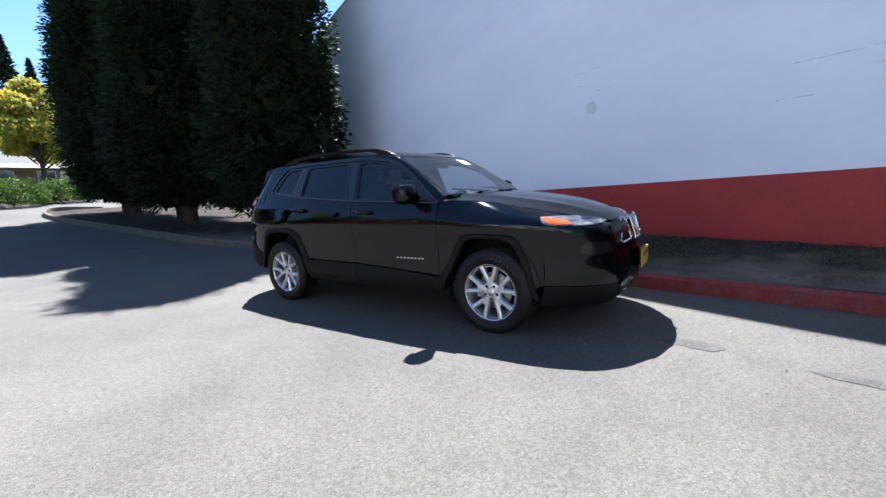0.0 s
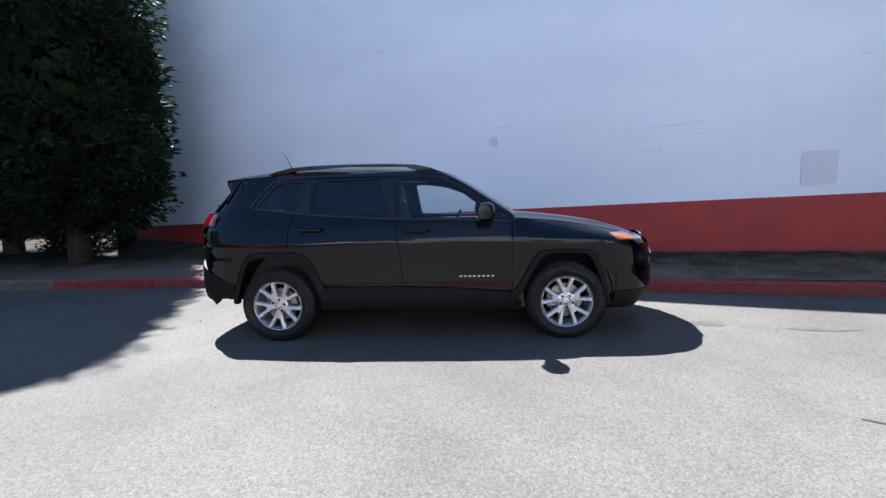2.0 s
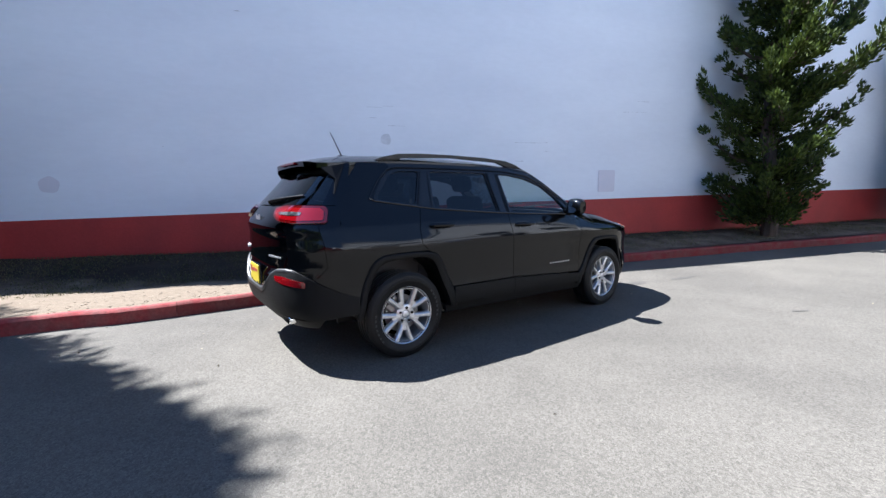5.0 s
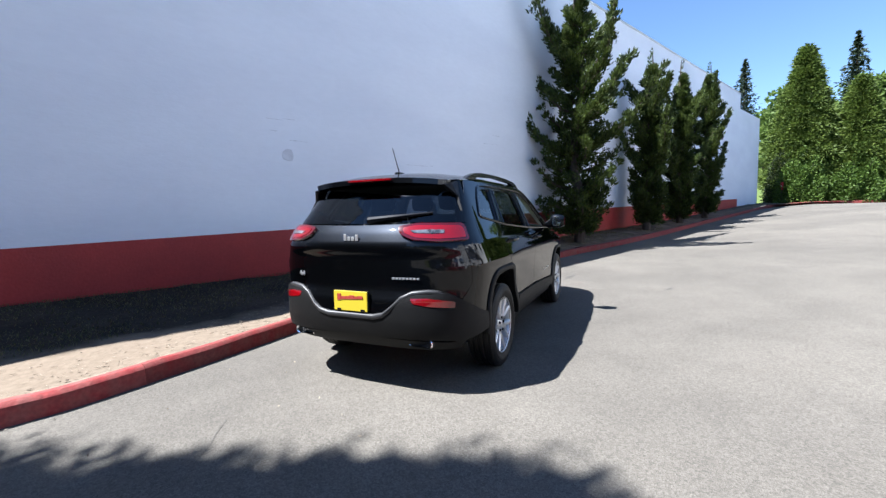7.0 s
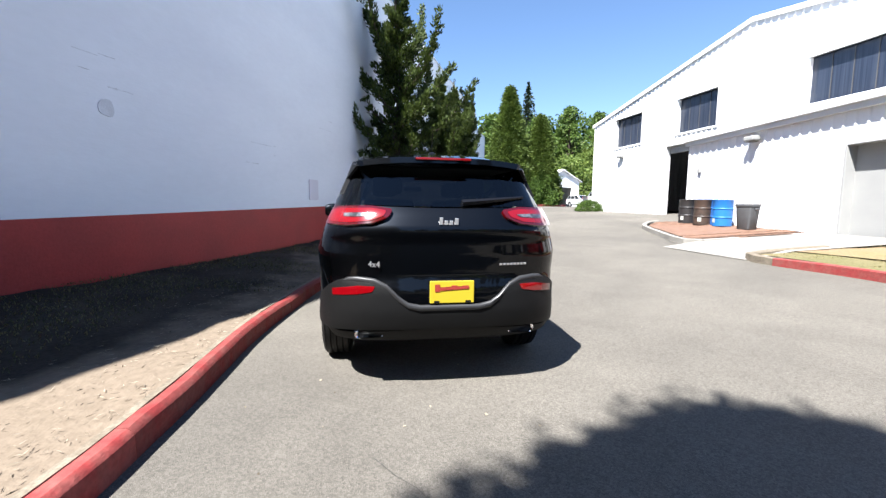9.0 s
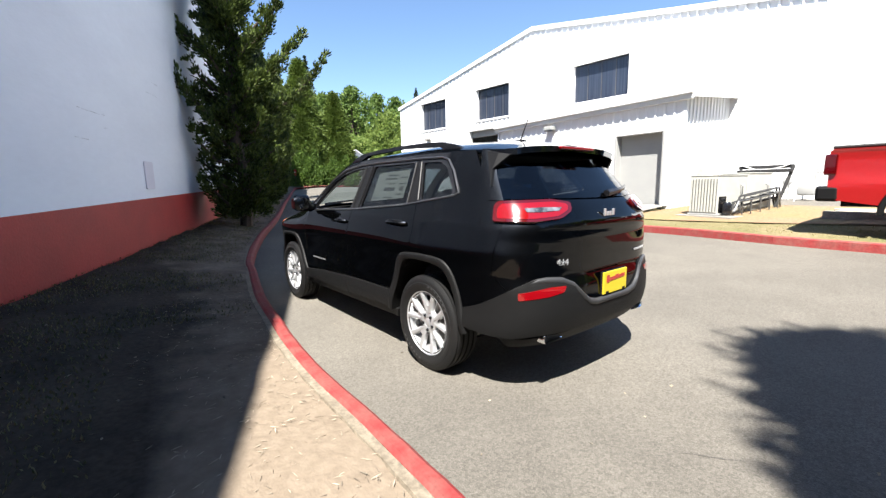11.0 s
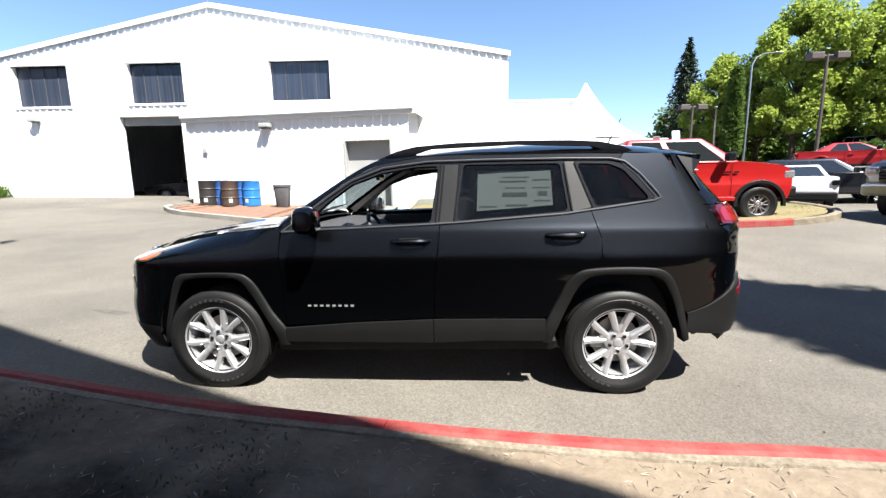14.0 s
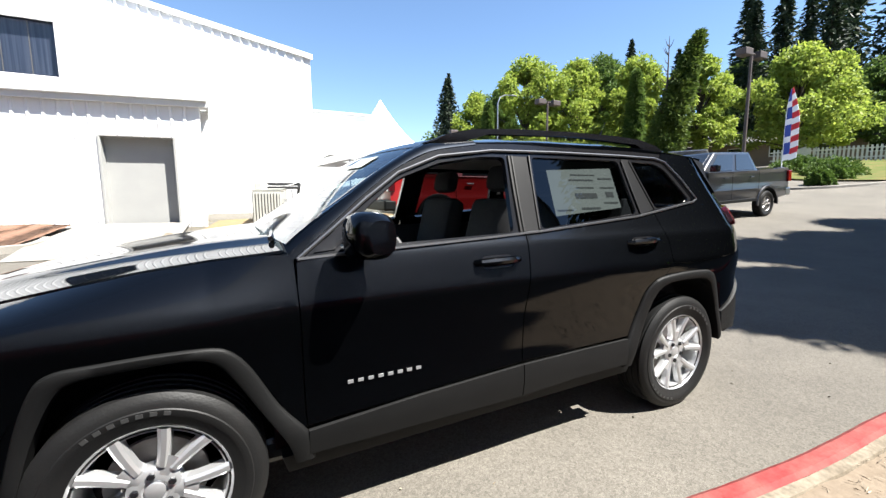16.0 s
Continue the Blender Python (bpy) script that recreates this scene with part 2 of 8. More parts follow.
add_sunlit_sand(DIRT)
RED_KERB = material("red_kerb_paint", (0.205, 0.027, 0.026), 0.75, spec=0.25, second=(0.17, 0.075, 0.062), scale=7, mix=0.6, grain=0.22, grain_scale=38, bump=0.6, bump_scale=28, random_value=0.16)
CONCRETE = material("concrete", (0.2128, 0.2016, 0.1792), 0.9, spec=0.3, second=(0.1512, 0.14, 0.1232), scale=2, mix=0.7, grain=0.15, grain_scale=60, bump=0.4, bump_scale=50, random_value=0.08)
WHITE_PAINT = material("white_wall_paint", (0.82, 0.85, 0.90), 0.75, spec=0.3, second=(0.72, 0.75, 0.81), scale=0.7, mix=0.6, grain=0.02, grain_scale=12, bump=0.2, bump_scale=30, stretch=(0.45, 0.45, 1.3))
RED_PAINT = material("red_wall_paint", (0.38, 0.042, 0.036), 0.6, spec=0.35, second=(0.30, 0.038, 0.034), scale=1.5, mix=0.8, grain=0.1, grain_scale=30, bump=0.35, bump_scale=40)
WHITE_METAL = material("white_metal_siding", (0.731, 0.731, 0.7268), 0.5, spec=0.4, second=(0.68, 0.68, 0.6715), scale=0.8, mix=0.5, grain=0.03)
WHITE_TRIM = material("white_trim_paint", (0.6105, 0.6105, 0.594), 0.5, second=(0.5115, 0.5115, 0.495), scale=2, mix=0.5)
GREY_PAINT = material("grey_door_paint", (0.28, 0.28, 0.2688), 0.55, second=(0.2464, 0.2464, 0.2408), scale=2, mix=0.5)
GRASS = material("lawn", (0.056, 0.0784, 0.0196), 0.95, spec=0.1, second=(0.1232, 0.0952, 0.0392), scale=1.2, mix=0.8, grain=0.4, grain_scale=40, bump=0.8, bump_scale=30)
DRY_GRASS = material("dry_grass", (0.161, 0.1288, 0.07406), 0.95, spec=0.1, second=(0.08372, 0.09016, 0.0322), scale=0.6, mix=0.85, grain=0.4, grain_scale=30, bump=0.8, bump_scale=30)
BARK_CHIPS = material("bark_chips", (0.1512, 0.084, 0.0532), 0.95, second=(0.1008, 0.0532, 0.0336), scale=6, mix=0.8, grain=0.45, grain_scale=40, bump=0.9, bump_scale=30)
ISLAND_SOIL = material("island_soil", (0.20, 0.128, 0.080), 0.95, spec=0.1, second=(0.155, 0.135, 0.066), scale=0.9, mix=0.9, grain=0.4, grain_scale=30, bump=0.8, bump_scale=30)
BARK = material("bark", (0.075, 0.053, 0.04), 0.95, second=(0.035, 0.027, 0.022), scale=5, mix=0.8, grain=0.3, bump=0.9, bump_scale=14, stretch=(3, 3, 0.6))
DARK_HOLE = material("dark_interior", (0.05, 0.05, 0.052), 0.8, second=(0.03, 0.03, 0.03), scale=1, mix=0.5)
BLACK_RUBBER = material("black_rubber", (0.028, 0.028, 0.028), 0.75, spec=0.3, grain=0.2, grain_scale=50, bump=0.1)
STEEL = material("galvanised_steel", (0.308, 0.3136, 0.3192), 0.4, metal=1.0, second=(0.224, 0.2296, 0.2352), scale=6, mix=0.6)
WINDOW_GLASS = material("slate_window_panel", (0.014, 0.019, 0.032), 0.16, spec=0.45, second=(0.035, 0.042, 0.06), scale=5, mix=0.8, stretch=(2.5, 1, 0.05))


def add_aggregate(m, cells, low, high):
    """Stone-by-stone tone of worn asphalt, and faint cloudy wear over it."""
    nt = m.node_tree
    p = nt.nodes["Principled BSDF"]
    out = p.inputs["Base Color"].links[0].from_socket
    tc = nt.nodes.new("ShaderNodeTexCoord")
    vor = nt.nodes.new("ShaderNodeTexVoronoi")
    vor.inputs["Scale"].default_value = cells
    cloud = nt.nodes.new("ShaderNodeTexNoise")
    cloud.inputs["Scale"].default_value, cloud.inputs["Detail"].default_value = 1.9, 8
    for tex, sock, a, b, lo, hi in ((vor, "Color", 0.0, 1.0, low, high), (cloud, 0, 0.3, 0.7, 0.92, 1.07)):
        nt.links.new(tc.outputs["Object"], tex.inputs["Vector"])
        rng = nt.nodes.new("ShaderNodeMapRange")
        for k, v in enumerate((a, b, lo, hi)):
            rng.inputs[k + 1].default_value = v
        nt.links.new(tex.outputs[sock], rng.inputs[0])
        mul = nt.nodes.new("ShaderNodeMix")
        mul.data_type, mul.blend_type = "RGBA", "MULTIPLY"
        mul.inputs[0].default_value = 1
        nt.links.new(out, mul.inputs[6])
        nt.links.new(rng.outputs[0], mul.inputs[7])
        out = mul.outputs[2]
    nt.links.new(out, p.inputs["Base Color"])


add_aggregate(ASPHALT, 90, 0.72, 1.30)


def gz(x, y):
    """Height of the paved ground: lowest round the parked car, rising to all sides."""
    def soft(v):
        return math.log1p(math.exp(max(-50.0, min(50.0, 1.5 * v)))) / 1.5
    def ease(v):
        v = max(0.0, min(1.0, v))
        return v * v * (3 - 2 * v)
    w = max(0.0, min(1.0, (1 - y) / 5))
    hollow = 0.85 * ease((-x - 8.7) / 5) * ease((-y - 6) / 6) * ease((x + 21) / 4) * ease((y + 24) / 5)
    bank = 0.07 * min(soft(-x - 17), 6) * ease((-y - 11) / 4)
    return bank - hollow + 0.022 * min(soft(x - 3), 40) + 0.05 * min(soft(-x - (3.5 * w + 9 * (1 - w))), 25) + 0.055 * min(soft(-y - 2.2), 13) + 0.07 * min(soft(-x - 24), 60)


def spread():
    """Grid lines: close near the car, wide towards the horizon."""
    near = [i * 0.8 for i in range(-40, 41)]
    far = [40 * 1.28**k for k in range(1, 17)]
    return [-f for f in far[::-1]] + near + far


lines = spread()
n = len(lines)
tagged(new("ground", mesh_of("ground", [(x, y, gz(x, y) + 0.0) for y in lines for x in lines],
                [(j * n + i, j * n + i + 1, (j + 1) * n + i + 1, (j + 1) * n + i) for j in range(n - 1) for i in range(n - 1)], ASPHALT, True)),
                "sun-bleached grey asphalt of a parking lot", "ground", kind="structure")

# ---- the white wall with its red base ----
WALL_TURN = radians(-21.5)
WALL_P = Vector((0.976, 3.76, 0))
WALL = Matrix.Translation(WALL_P) @ Matrix.Rotation(WALL_TURN, 4, "Z")


def wall_y(x):
    return WALL_P.y + math.tan(WALL_TURN) * (x - WALL_P.x)


def strip_z(x, y):
    """Height of the planted strip, which rises from the kerb to the wall."""
    d = max(0.0, min(1.0, 1 - (wall_y(x) - y) * math.cos(WALL_TURN) / 2.2))
    return gz(x, min(y, 0)) + 0.13 + 0.17 * d * d * (3 - 2 * d)


W0, W1, W2 = -13.2, 34.4, 42.0


def red_top(u):
    return 1.09 + 0.0235 * u


def white_top(u):
    return 8.13 + 0.041 * u


def wall_slab(name, segments, mat, depth=0.3, front=0.0, label=""):
    """Upright slab along the wall line; segments: (u, low, high) stations."""
    bm = bmesh.new()
    rows = []
    for u, lo, hi in segments:
        rows.append([bm.verts.new(WALL @ Vector(c)) for c in ((u, front, lo), (u, front, hi), (u, depth, hi), (u, depth, lo))])
    for a, b in zip(rows, rows[1:]):
        for k in range(4):
            bm.faces.new((a[k], a[(k + 1) % 4], b[(k + 1) % 4], b[k]))
    bm.faces.new(rows[0][::-1])
    bm.faces.new(rows[-1])
    return tagged(part(name, bm, mat), label, "wall", kind="structure")


us = [W0 + (W1 - W0) * k / 24 for k in range(25)]
wall_slab("wall_white", [(u, red_top(u), white_top(u)) for u in us], WHITE_PAINT, label="tall white-painted concrete wall, scuffed and patched")
wall_slab("wall_red_base", [(u, -0.3, red_top(u)) for u in us], RED_PAINT, label="red-painted base band of the white wall")
wall_slab("wall_far", [(W1, 0.2, 8.55), (W2, 0.3, 8.8)], WHITE_PAINT, front=0.05, label="lower white wall beyond the red band")
wall_slab("wall_end", [(W0, -0.3, white_top(W0)), (W0 + 0.3, -0.3, white_top(W0))], WHITE_PAINT, depth=14, front=0.3, label="white end wall of the store")
wall_slab("roof_white", [(W0, white_top(W0) - 0.5, white_top(W0) - 0.3), (W2, 8.0, 8.3)], CONCRETE, depth=14, front=0.3, label="flat roof behind the white parapet")
wall_slab("parapet_cap", [(u, white_top(u), white_top(u) + 0.06) for u in us], WHITE_TRIM, depth=0.34, front=-0.03, label="thin metal cap along the wall top")


# ---- kerbs and planted strips ----
KERB_MAIN = [(-26.5, 5.2), (-27.6, 3.6), (-26.0, 2.5), (-22, 2.25), (-16, 2.1), (-9, 1.96), (-4.5, 1.885), (-3.2, 1.675), (-2.0, 1.60), (-1.2, 1.58),
             (-0.44, 1.515), (0.1, 1.44), (1.03, 1.31), (1.75, 1.17), (2.8, 0.94), (3.6, 0.78), (5.3, 0.25), (7.8, -0.66), (12, -2.35), (18.4, -4.75), (27, -8.1), (36, -11.6), (38.7, -12.8), (39.9, -14.4), (40.3, -17.0), (40.8, -20.0), (42.5, -22.5)]
KERB_ISLAND = [(2.3, -9.0), (2.25, -7.6), (1.9, -6.85), (0, -6.8), (-2.2, -6.5), (-5, -6.2), (-7.2, -5.95), (-8.4, -6.3), (-9.1, -7.2), (-9.2, -8.6)]
KERB_BARREL = [(4.6, -8.9), (4.55, -8.15), (4.9, -7.75), (7.1, -8.6), (9.0, -9.5), (10.2, -10.6), (10.3, -11.0)]


def resample(points, step):
    """Points along a smooth line through the given ones, about step apart."""
    pts = [Vector((*p, 0)) for p in points]
    fine = []
    for i in range(len(pts) - 1):
        p0, p1, p2, p3 = pts[max(i - 1, 0)], pts[i], pts[i + 1], pts[min(i + 2, len(pts) - 1)]
        for k in range(16):
            t = k / 16
            fine.append(0.5 * (2 * p1 + (p2 - p0) * t + (2 * p0 - 5 * p1 + 4 * p2 - p3) * t * t + (3 * p1 - p0 - 3 * p2 + p3) * t**3))
    fine.append(pts[-1])
    out, gone = [fine[0]], 0.0
    for a, b in zip(fine, fine[1:]):
        gone += (b - a).length
        if gone >= step:
            out.append(b)
            gone = 0.0
    return out + [fine[-1]]


def kerb(name, points, mat_of, label, inside, width=0.16, height=0.14, piece=2.4, step=0.3, backed=None):
    """A run of kerb stones. inside: +1 where the planted side lies to the left of the line."""
    top = tagged(new(name), label, "kerb", kind="structure")
    line = resample(points, step)
    sides = []
    for i, p in enumerate(line):
        way = (line[min(i + 1, len(line) - 1)] - line[max(i - 1, 0)]).normalized()
        sides.append(Vector((-way.y, way.x, 0)) * inside)
    per = max(2, round(piece / step))
    for start in range(0, len(line) - 1, per):
        idx = list(range(start, min(start + per, len(line) - 1) + 1))
        bm = bmesh.new()
        rows = []
        for j, i in enumerate(idx):
            p, s = line[i].copy(), sides[i]
            end = j in (0, len(idx) - 1)
            way = Vector((s.y, -s.x, 0)) * inside
            if j == 0:
                p += way * 0.0022
            if j == len(idx) - 1:
                p -= way * 0.0022
            wob = 0.008 * noise.noise((p.x * 2.3, p.y * 2.3, 3))
            chip = 0.007 * noise.noise((p.x * 9.1, p.y * 9.1, 5)) + 0.012 * max(0.0, noise.noise((p.x * 3.7, p.y * 3.7, 9)) - 0.35)
            z = gz(p.x, min(p.y, 0) if name == "kerb_main" else p.y)
            h = height + wob - (0.004 if end else 0)
            prof = ((0.0, -0.12), (0.006 + 0.5 * chip, h * 0.8), (0.018 + chip, h - 0.014), (0.04 + chip, h), (width - 0.02 + chip, h + 0.3 * chip), (width, h - 0.015), (width, -0.12))
            rows.append([bm.verts.new((p.x + s.x * (a + wob), p.y + s.y * (a + wob), z + b)) for a, b in prof])
        for a, b in zip(rows, rows[1:]):
            for k in range(len(a) - 1):
                bm.faces.new((a[k], a[k + 1], b[k + 1], b[k]))
        bm.faces.new(rows[0])
        bm.faces.new(rows[-1][::-1])
        mid = line[idx[len(idx) // 2]]
        part("kerb_stone", bm, mat_of(mid.x, mid.y), top, smooth=30)
        if backed and backed(mid.x):
            bm = bmesh.new()
            rows = []
            for i in idx:
                p, s = line[i], sides[i]
                wob = 0.012 * noise.noise((p.x * 5.3, p.y * 5.3, 8))
                z = gz(p.x, min(p.y, 0)) + height
                rows.append([bm.verts.new((p.x + s.x * a, p.y + s.y * a, z + b)) for a, b in ((width + 0.003, -0.2), (width + 0.003, -0.012 + wob * 0.3), (width + 0.05 + wob, -0.014 + wob * 0.5), (width + 0.062 + wob, -0.05), (width + 0.062, -0.2))])
            for a, b in zip(rows, rows[1:]):
                for k in range(4):
                    bm.faces.new((a[k], a[k + 1], b[k + 1], b[k]))
            part("kerb_backing", bm, BACKING, top, smooth=30)
    return top


BACKING = material("worn_shaded_kerb", (0.17, 0.145, 0.11), 0.95, spec=0.2, second=(0.11, 0.09, 0.066), scale=9, mix=0.8, grain=0.3, grain_scale=45, bump=0.9, bump_scale=30)
# grey stretch before x = -8.4 is darker than concrete: shade put into its colour
kerb("kerb_main", KERB_MAIN, lambda x, y: BACKING if x < -8.4 else RED_KERB, "red-painted concrete kerb, chipped along its edge", 1, width=0.115, height=0.158, step=0.12, backed=lambda x: -7 < x < 8)
kerb("kerb_island", KERB_ISLAND, lambda x, y: RED_KERB if -7.9 < x < 2.1 else BACKING, "red-painted kerb round the grass island", -1)
kerb("kerb_planter", KERB_BARREL, lambda x, y: RED_KERB if x < 4.95 and y > -8.2 else CONCRETE, "low concrete kerb with a red end", 1, piece=0.9)


def bed(name, outline_low, outline_high, height, mat, label, cols=60, rows=12, rough=0.02):
    """A planted sheet between two lines."""
    lo, hi = resample(outline_low, 0.2), resample(outline_high, 0.2)
    verts = []
    for j in range(rows + 1):
        for i in range(cols + 1):
            a = lo[round(i * (len(lo) - 1) / cols)]
            b = hi[round(i * (len(hi) - 1) / cols)]
            p = a.lerp(b, j / rows)
            verts.append((p.x, p.y, height(p.x, p.y) + (rough * noise.noise((p.x * 1.7, p.y * 1.7, 0)) + rough * 0.6 * noise.noise((p.x * 6, p.y * 6, 0)) if j else 0)))
    w = cols + 1
    faces = [(j * w + i, j * w + i + 1, (j + 1) * w + i + 1, (j + 1) * w + i) for j in range(rows) for i in range(cols)]
    return tagged(new(name, mesh_of(name, verts, faces, mat, True)), label, "ground", kind="structure")


inner = [(x + (0.03 if x < 38 else 0.13), y + 0.13) for x, y in KERB_MAIN[2:]]
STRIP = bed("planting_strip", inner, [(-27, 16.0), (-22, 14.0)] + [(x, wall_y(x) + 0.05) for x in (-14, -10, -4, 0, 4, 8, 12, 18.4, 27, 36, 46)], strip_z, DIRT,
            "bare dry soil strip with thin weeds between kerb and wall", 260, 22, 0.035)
# sand mask: pale along the kerb where sun falls, darker towards the wall; light and shade put into colour
sunlit_sand = STRIP.data.attributes.new("sunlit_sand", "FLOAT", "POINT")
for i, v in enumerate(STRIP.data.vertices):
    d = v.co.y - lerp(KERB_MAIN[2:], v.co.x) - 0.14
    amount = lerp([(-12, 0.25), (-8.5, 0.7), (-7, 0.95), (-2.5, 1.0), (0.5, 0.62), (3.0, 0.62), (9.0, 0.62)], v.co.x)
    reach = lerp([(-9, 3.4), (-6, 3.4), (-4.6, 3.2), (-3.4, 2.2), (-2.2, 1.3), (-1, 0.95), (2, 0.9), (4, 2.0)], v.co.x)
    sunlit_sand.data[i].value = amount * max(0.0, 1 - (d / reach) ** 2)
bed("grass_island", [(2.1, -7.0), (0, -6.9), (-2.2, -6.6), (-5, -6.3), (-7.2, -6.05), (-8.4, -6.4), (-9.05, -7.2)],
    [(1.4, -11.5), (0, -12), (-2.2, -12), (-5, -12), (-7.2, -11.6), (-8.4, -10.8), (-9.1, -9.2)], lambda x, y: gz(x, y) + 0.115, DRY_GRASS,
    "patchy half-dry grass island", 60, 16)
bed("island_soil", [(2.0, -7.75), (0, -7.9), (-2.2, -8.35), (-4.6, -9.0)], [(1.4, -11.4), (0, -11.7), (-2.2, -11.8), (-4.6, -11.9)], lambda x, y: gz(x, y) + 0.139, ISLAND_SOIL,
    "dry brown soil with thin grass round the cooling units", 40, 16, 0.015)
bed("bark_bed", [(4.7, -8.0), (5.0, -7.9), (7.1, -8.75), (9.0, -9.6), (10.1, -10.7)], [(4.7, -11.45), (5.5, -11.55), (7, -11.75), (8.6, -11.9), (10.1, -11.95)],
    lambda x, y: gz(x, y) + 0.10, BARK_CHIPS, "reddish bark chip bed", 40, 14, 0.03)
bm = bmesh.new()
for i in range(9):
    y = -6.75 - i * 0.58
    for x in (2.12, 4.5):
        bm.verts.new((x, y, gz(x, y) + 0.012 + min(0.1, 0.05 * i)))
bm.verts.ensure_lookup_table()
for i in range(8):
    bm.faces.new([bm.verts[k] for k in (2 * i, 2 * i + 1, 2 * i + 3, 2 * i + 2)])
tagged(part("apron", bm, CONCRETE), "pale concrete apron in front of a grey door", "pavement", kind="structure")

# ---- white metal workshop ----
B = Matrix.Translation((5.5, -15.1, 0)) @ Matrix.Rotation(radians(2), 4, "Z")
BL, BR, RIDGE = 16.6, -7.55, 5.1
EAVE, TOP = 6.75, 8.97


def roofline(u):
    return TOP - (TOP - EAVE) * ((u - RIDGE) / (BL - RIDGE) if u > RIDGE else (RIDGE - u) / (RIDGE - BR))


def ribbed(bm, m, u0, u1, base, top, holes=(), pitch=0.305, rib=0.042, front=1):
    """Ribbed metal siding with openings, in the u-z plane of m, ribs towards +y."""
    us = {u0, u1}
    k = math.ceil(u0 / pitch)
    while k * pitch < u1:
        for d in (0, 0.03, 0.07, 0.10):
            if u0 < k * pitch + d < u1:
                us.add(k * pitch + d)
        k += 1
    for a, b, _, _ in holes:
        us |= {a, b}
    us = sorted(us)

    def depth(u):
        r = u - math.floor(u / pitch + 1e-6) * pitch
        return rib * front if 0.03 - 1e-4 <= r <= 0.07 + 1e-4 else 0.0
    for a, b in zip(us, us[1:]):
        if b - a < 1e-5:
            continue
        mid, gaps = (a + b) / 2, []
        for h in holes:
            if h[0] - 1e-6 < mid < h[1] + 1e-6:
                gaps.append((h[2], h[3]))
        z = base
        for lo, hi in sorted(gaps) + [(None, None)]:
            ta, tb = (lo, lo) if lo is not None else (top(a), top(b))
            if (ta if lo is not None else max(ta, tb)) > z:
                bm.faces.new([bm.verts.new(m @ Vector(c)) for c in ((a, depth(a), z), (b, depth(b), z), (b, depth(b), tb), (a, depth(a), ta))])
            z = hi if hi is not None else z
    return bm


WINDOWS = [(11.68, 14.2, 5.0, 6.72), (6.56, 9.03, 5.05, 6.74), (0.09, 2.75, 5.05, 6.71)]
BAY = (6.82, 9.6, 0.55, 4.5)
shop = thing("workshop_building", B, "white ribbed-metal gabled workshop with an open bay and a lean-to", "building")
part("front_wall", ribbed(bmesh.new(), Matrix(), BR, BL, 0.0, roofline, WINDOWS + [BAY]), WHITE_METAL, shop)
part("side_wall", ribbed(bmesh.new(), Matrix.Translation((BR, 0, 0)) @ Matrix.Rotation(radians(-90), 4, "Z"), 0, 24, 0.0, lambda u: EAVE, front=-1), WHITE_METAL, shop)
part("side_wall", ribbed(bmesh.new(), Matrix.Translation((BL, 0, 0)) @ Matrix.Rotation(radians(-90), 4, "Z"), 0, 24, 0.0, lambda u: EAVE), WHITE_METAL, shop)
for sgn, end in ((1, BL), (-1, BR)):
    bm = bmesh.new()
    e = end + 0.12 * sgn
    ez = EAVE + 0.05
    outline = [(RIDGE, TOP + 0.1), (e, ez + 0.05), (e, ez - 0.05), (RIDGE, TOP)]
    prism(bm, outline, -24, 0.075, "y")
    part("roof", bm, WHITE_METAL, shop)
    bm = bmesh.new()
    prism(bm, [(RIDGE, TOP + 0.13), (e, ez + 0.08), (e, ez - 0.12), (RIDGE, TOP - 0.07)], 0.077, 0.105, "y")
    part("rake_trim", bm, WHITE_TRIM, shop)
for a, b, lo, hi in WINDOWS:
    w = part("window", new_box(a - 0.06, b + 0.06, 0.0, 0.06, lo - 0.09, lo - 0.002, 0.01), WHITE_TRIM, shop)
    for x0, x1, z0, z1 in ((a - 0.07, a, lo, hi), (b, b + 0.07, lo, hi), (a - 0.07, b + 0.07, hi, hi + 0.07)):
        part("window_frame", new_box(x0, x1, -0.05, 0.06, z0, z1, 0.008), WHITE_TRIM, w)
    for k in range(4):
        x0, x1 = a + (b - a) * k / 4, a + (b - a) * (k + 1) / 4
        part("pane", new_box(x0 + 0.015, x1 - 0.015, -0.20, -0.19, lo, hi), WINDOW_GLASS, w)
    for k in range(1, 4):
        x = a + (b - a) * k / 4
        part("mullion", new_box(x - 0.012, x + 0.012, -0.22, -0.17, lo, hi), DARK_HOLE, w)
    for x0, x1 in ((a, a + 0.02), (b - 0.02, b)):
        part("reveal", new_box(x0, x1, -0.3, -0.001, lo, hi), WHITE_METAL, w)
    part("reveal", new_box(a + 0.021, b - 0.021, -0.3, -0.001, lo, lo + 0.02), WHITE_METAL, w)
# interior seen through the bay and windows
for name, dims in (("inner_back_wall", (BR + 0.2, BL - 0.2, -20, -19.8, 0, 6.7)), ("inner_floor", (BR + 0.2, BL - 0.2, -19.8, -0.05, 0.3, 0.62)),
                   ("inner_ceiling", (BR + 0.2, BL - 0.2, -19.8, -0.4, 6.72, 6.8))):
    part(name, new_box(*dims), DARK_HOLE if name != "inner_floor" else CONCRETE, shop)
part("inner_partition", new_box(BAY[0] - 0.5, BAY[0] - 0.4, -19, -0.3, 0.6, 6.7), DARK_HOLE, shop)
